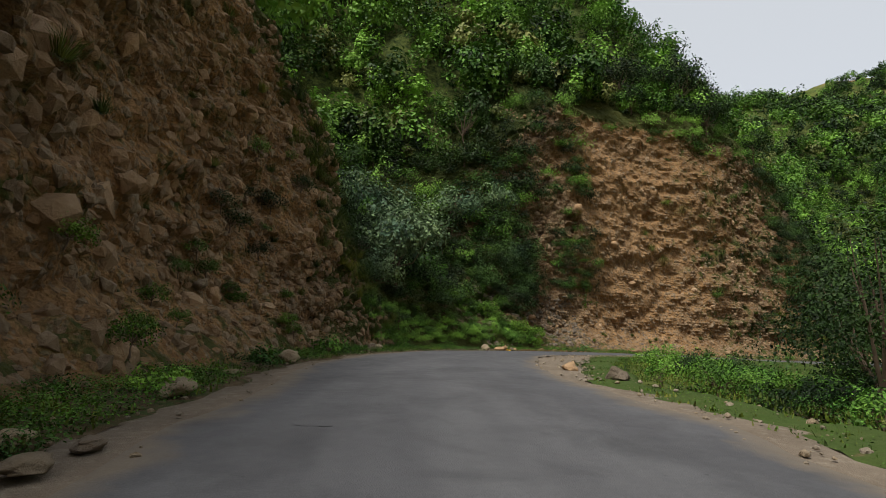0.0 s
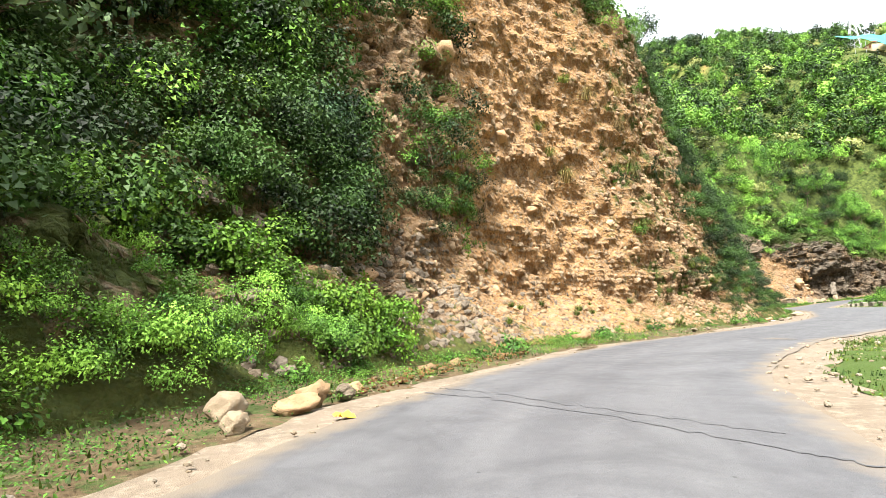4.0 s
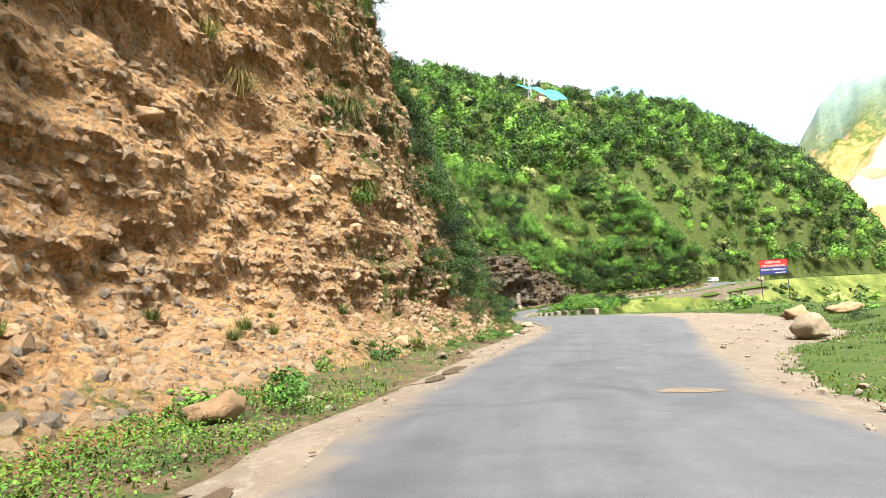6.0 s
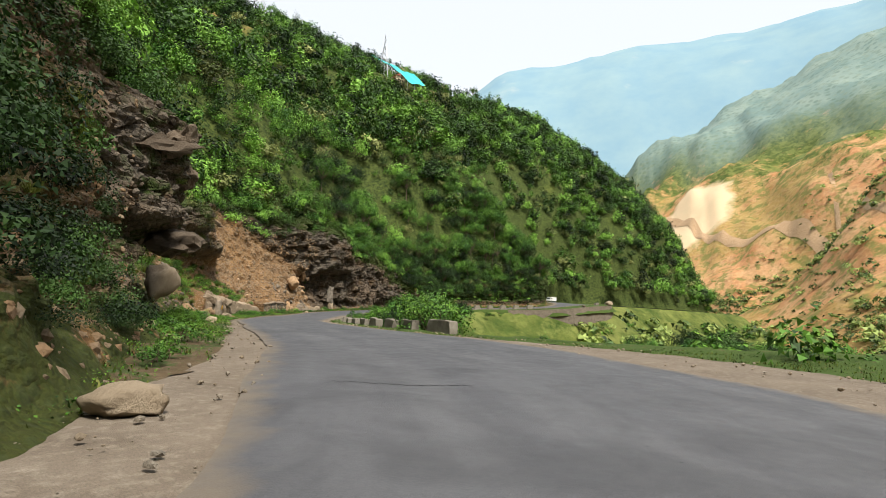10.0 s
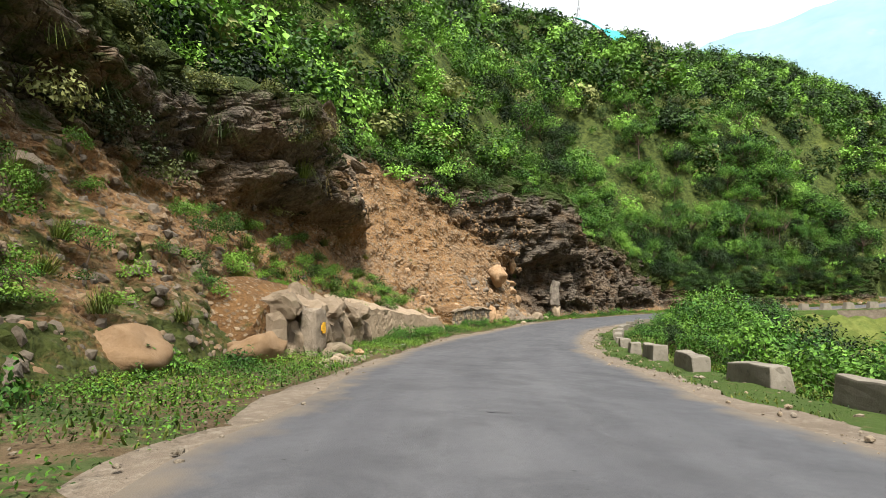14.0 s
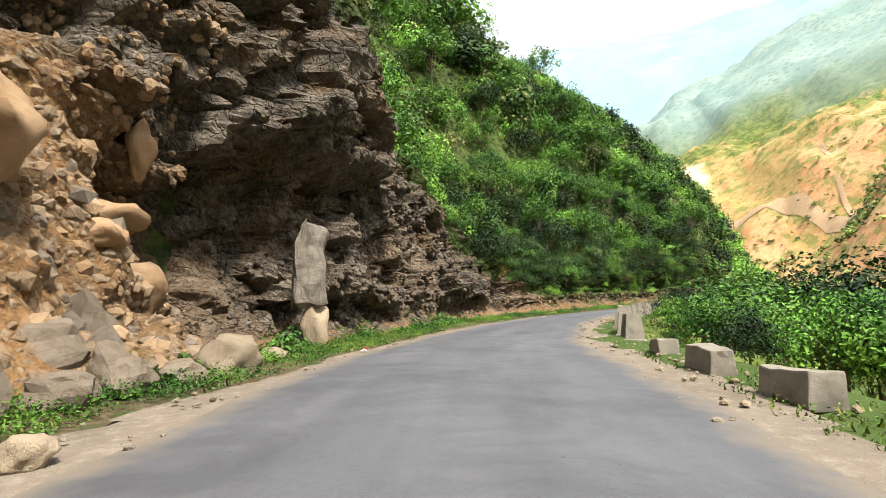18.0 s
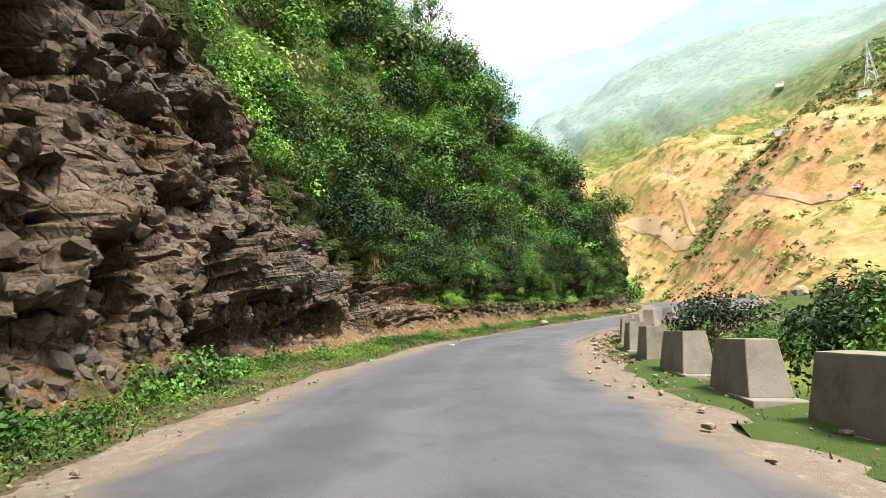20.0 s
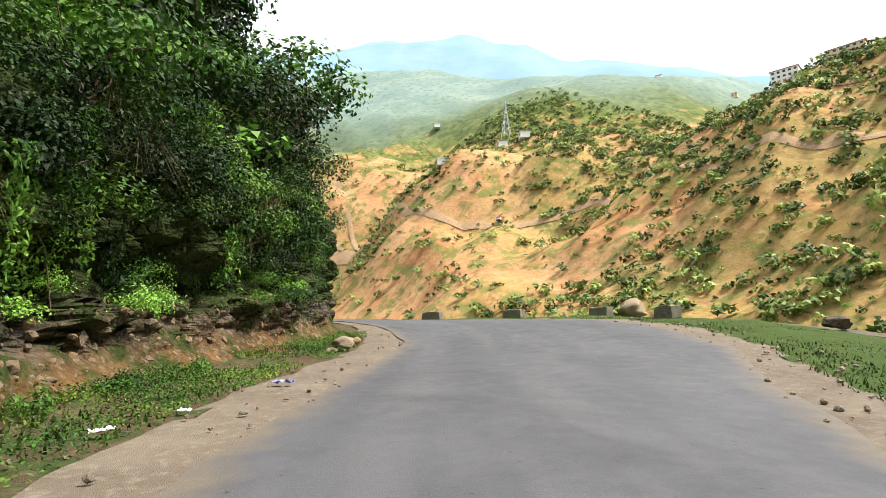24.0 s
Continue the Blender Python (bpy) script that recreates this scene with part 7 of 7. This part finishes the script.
track([(640, -84), (600, -78), (520, -67), (440, -63), (400, -86), (362, -112), (320, -108), (270, -94), (238, -103), (200, -118), (150, -140)], 3.2, "track_lower", "pale dirt track cut across the ochre slope", MAT["track"])
track([(620, -180), (560, -150), (500, -120), (440, -128), (390, -150), (330, -150), (280, -135), (230, -140)], 3, "track_upper", "narrow pale track higher on the slope", MAT["track"])
track([(840, 66), (770, 30), (700, 8), (640, -35), (595, -59), (540, -70), (480, -84)], 8, "track_quarry", "broad pale cutting in the far slope", MAT["track"], 1.0)
for x, y, turn, label in [(404, -84, 40, "red and white lorry on the far dirt track"), (330, -110, 80, "brown lorry with a white cab on the far dirt track")]:
    ob = goods_vehicle(PAINT["red"] if x > 350 else PAINT["rust"], label, 8.5, 2.5, 2.2)
    z = float(ground_at(np.array([x]), np.array([y]))[0])
    ob.matrix_basis = pose(x, y, z + 0.7, 0, 0, turn)


# ---- marks on the road ----
def road_patch(s, u, ls, lu, material, name, label, seed, lift=0.006, turn=0.0):
    """A thin uneven patch lying on the asphalt."""
    a = np.linspace(0, 2 * np.pi, 28, endpoint=False)
    r = 1 + 0.28 * fractal(np.stack([np.cos(a), np.sin(a), 0 * a + seed], -1), 1.4, 3, 0.6, seed)
    c, d = math.cos(turn), math.sin(turn)
    x, y = np.cos(a) * r * ls, np.sin(a) * r * lu
    ps, pu = s + x * c - y * d, u + x * d + y * c
    f = lambda q, w: 0.05 * np.sin(np.pi * np.clip((w + EDGE_RIGHT(q)) / (EDGE_RIGHT(q) + EDGE_LEFT(q)), 0, 1)) ** 0.7
    ring = at_road(ps, pu, f(ps, pu) + lift)
    mid = at_road(np.array([s]), np.array([u]), f(np.array([s]), np.array([u])) + lift)
    v = np.vstack([ring, mid])
    faces = np.array([(i, (i + 1) % 28, 28) for i in range(28)])
    ob = child(name, mesh_from(name, v, faces, material, True), ROAD, label)
    return ob


ROAD = bpy.data.objects["road"]
for k, (s, u, ls, lu, mat, label) in enumerate([
    (7.0, 0.9, 0.35, 0.09, "tar", "black tar streak"), (60.5, -1.3, 0.22, 0.06, "tar", "narrow dark pothole"), (63.2, -1.0, 0.3, 0.12, "tar", "dark pothole"), (66.0, -2.4, 0.16, 0.1, "tar", "small pothole"), (72.8, -3.9, 0.45, 0.3, "tar", "dark round patch"), (215.5, -1.8, 0.3, 0.14, "tar", "dark repair patch"), (64.8, 2.1, 1.1, 0.28, "wet", "wet mud at the road's edge"), (62.8, 2.2, 0.8, 0.2, "wet", "wet mud at the road's edge"), (53.0, 2.4, 1.0, 0.2, "wet", "wet mud at the road's edge"), (210.5, -0.6, 0.5, 0.2, "tar", "dark repair patch"), (131, -0.8, 0.3, 0.12, "tar", "small dark patch"), (113, -2.2, 0.35, 0.1, "tar", "small dark patch")]):
    road_patch(s, u, ls * (1.0 if mat == "wet" else 0.7), lu * (1.0 if mat == "wet" else 0.5), PAINT[mat], "stain" if mat == "wet" else "tar_patch", label, 3 * k + 1, -0.022 if mat == "wet" else 0.006, 0.0 if mat == "wet" else 1.45)
road_patch(59.2, -2.9, 0.3, 0.62, MAT["dirt"], "pothole", "broken pothole with bare gravel", 91)


def crack(points, width, seed):
    g = np.random.default_rng(seed)
    pts = []
    for (s0, u0), (s1, u1) in zip(points, points[1:]):
        for f in np.linspace(0, 1, 14, endpoint=False):
            pts.append((s0 + (s1 - s0) * f + g.normal(0, 0.05), u0 + (u1 - u0) * f + g.normal(0, 0.03)))
    q = np.array(pts)
    w = width * g.uniform(0.4, 1.2, len(q))
    h = 0.05 * np.sin(np.pi * np.clip((q[:, 1] + EDGE_RIGHT(q[:, 0])) / (EDGE_RIGHT(q[:, 0]) + EDGE_LEFT(q[:, 0])), 0, 1)) ** 0.7 + 0.007
    v = np.stack([at_road(q[:, 0] - w, q[:, 1], h), at_road(q[:, 0] + w, q[:, 1], h)], 1)
    return child("crack", mesh_from("crack", v.reshape(-1, 3), grid_faces(*v.shape[:2]), PAINT["tar"], False), ROAD, "wandering dark crack across the asphalt")


crack([(42.2, 2.4), (41.6, 1.2), (40.0, -1.0), (38.4, -2.6), (37.8, -3.2)], 0.03, 1)
crack([(42.8, 2.4), (42.0, 1.0), (40.6, -0.8), (39.2, -2.8)], 0.02, 2)
crack([(46.0, 2.0), (45.4, 0.8), (45.8, 0.0)], 0.012, 3)
crack([(49.0, 1.8), (48.6, 0.6)], 0.012, 4)
crack([(96, 0.8), (95.6, -0.6), (95.8, -1.6)], 0.03, 6)


# ---- litter and small marks ----
def scrap(s, u, size, mat, label, seed):
    bm = bmesh.new()
    bmesh.ops.create_grid(bm, x_segments=5, y_segments=4, size=0.5)
    for v in bm.verts:
        v.co = Vector((v.co.x * size, v.co.y * size * 0.6, 0.03 + 0.35 * size * abs(noise.noise(v.co * 3 + Vector((seed, 0, 0))))))
    bmesh.ops.solidify(bm, geom=bm.faces[:], thickness=0.004)
    ob = new("litter", bm_mesh("litter", bm, PAINT[mat]))
    ob.matrix_basis = pose(*[float(c) for c in at_road(s, u, -0.01)], 0, 0, seed * 47)
    return tagged(ob, label, "litter")


for k, (s, u, size, mat, label) in enumerate([(241.4, 2.9, 0.4, "litter_blue", "crumpled blue and white plastic bag on the dirt"), (237.3, 3.9, 0.3, "litter_white", "white plastic scrap on the dirt"), (226.8, 3.6, 0.3, "litter_green", "green plastic scrap on the dirt"), (183.8, 3.7, 0.25, "litter_white", "white scrap in the grass"), (155.8, 4.0, 0.25, "litter_green", "green bottle scrap in the grass"), (40.0, 2.8, 0.35, "yellow", "yellow wrapper on the shoulder"), (184.6, 3.9, 0.2, "red", "red wrapper in the grass"), (212.0, 2.4, 0.25, "litter_white", "white scrap on the asphalt edge"), (238.6, 3.5, 0.2, "litter_white", "white paper scrap on the dirt"), (206.0, 3.6, 0.25, "litter_green", "bright green scrap on the verge"), (83.0, 2.9, 0.3, "litter_white", "white scrap in the ditch"), (147.0, 3.6, 0.2, "litter_white", "white scrap in the grass")]):
    scrap(s, u, size, mat, label, k + 1)

# fallen sticks in the ditch
for k in range(16):
    s = 58 + 30 * rng.uniform()
    u, ln, a = rng.uniform(2.6, FOOT(s) + 0.2), rng.uniform(0.4, 1.6), rng.uniform(-0.5, 0.5)
    g0, g1 = at_road(s, u, 0.03), at_road(s + ln * math.cos(a), u + ln * math.sin(a), 0.06)
    v, f = tube([g0, (g0 + g1) / 2 + rng.normal(0, 0.04, 3) + (0, 0, 0.03), g1], [0.018, 0.015, 0.006], 5)
    tagged(new("stick", mesh_from("stick", v, f, MAT["bark"], True)), "dry fallen stick lying in the ditch", "stick", "sticks in the ditch")

# the yellow paint mark on the rock
mark = new("paint_mark")
for k in range(4):
    part("brush_stroke", box((0.34, 0.5, 0.44, 0.3)[k], 0.02 + 0.004 * k, 0.13, 0.03, ((0.05, 0.0, -0.04, 0.03)[k], 0.0, 0.105 * k)), PAINT["yellow"], mark)
mark.matrix_basis = pose(*[float(c) for c in at_road(140.4, 4.56, 0.72)], 0, 0, road_turn(140.4) + 90)
mark.scale = (0.75, 1, 0.8)
tagged(mark, "yellow paint mark brushed on the rendered wall", "paint mark")
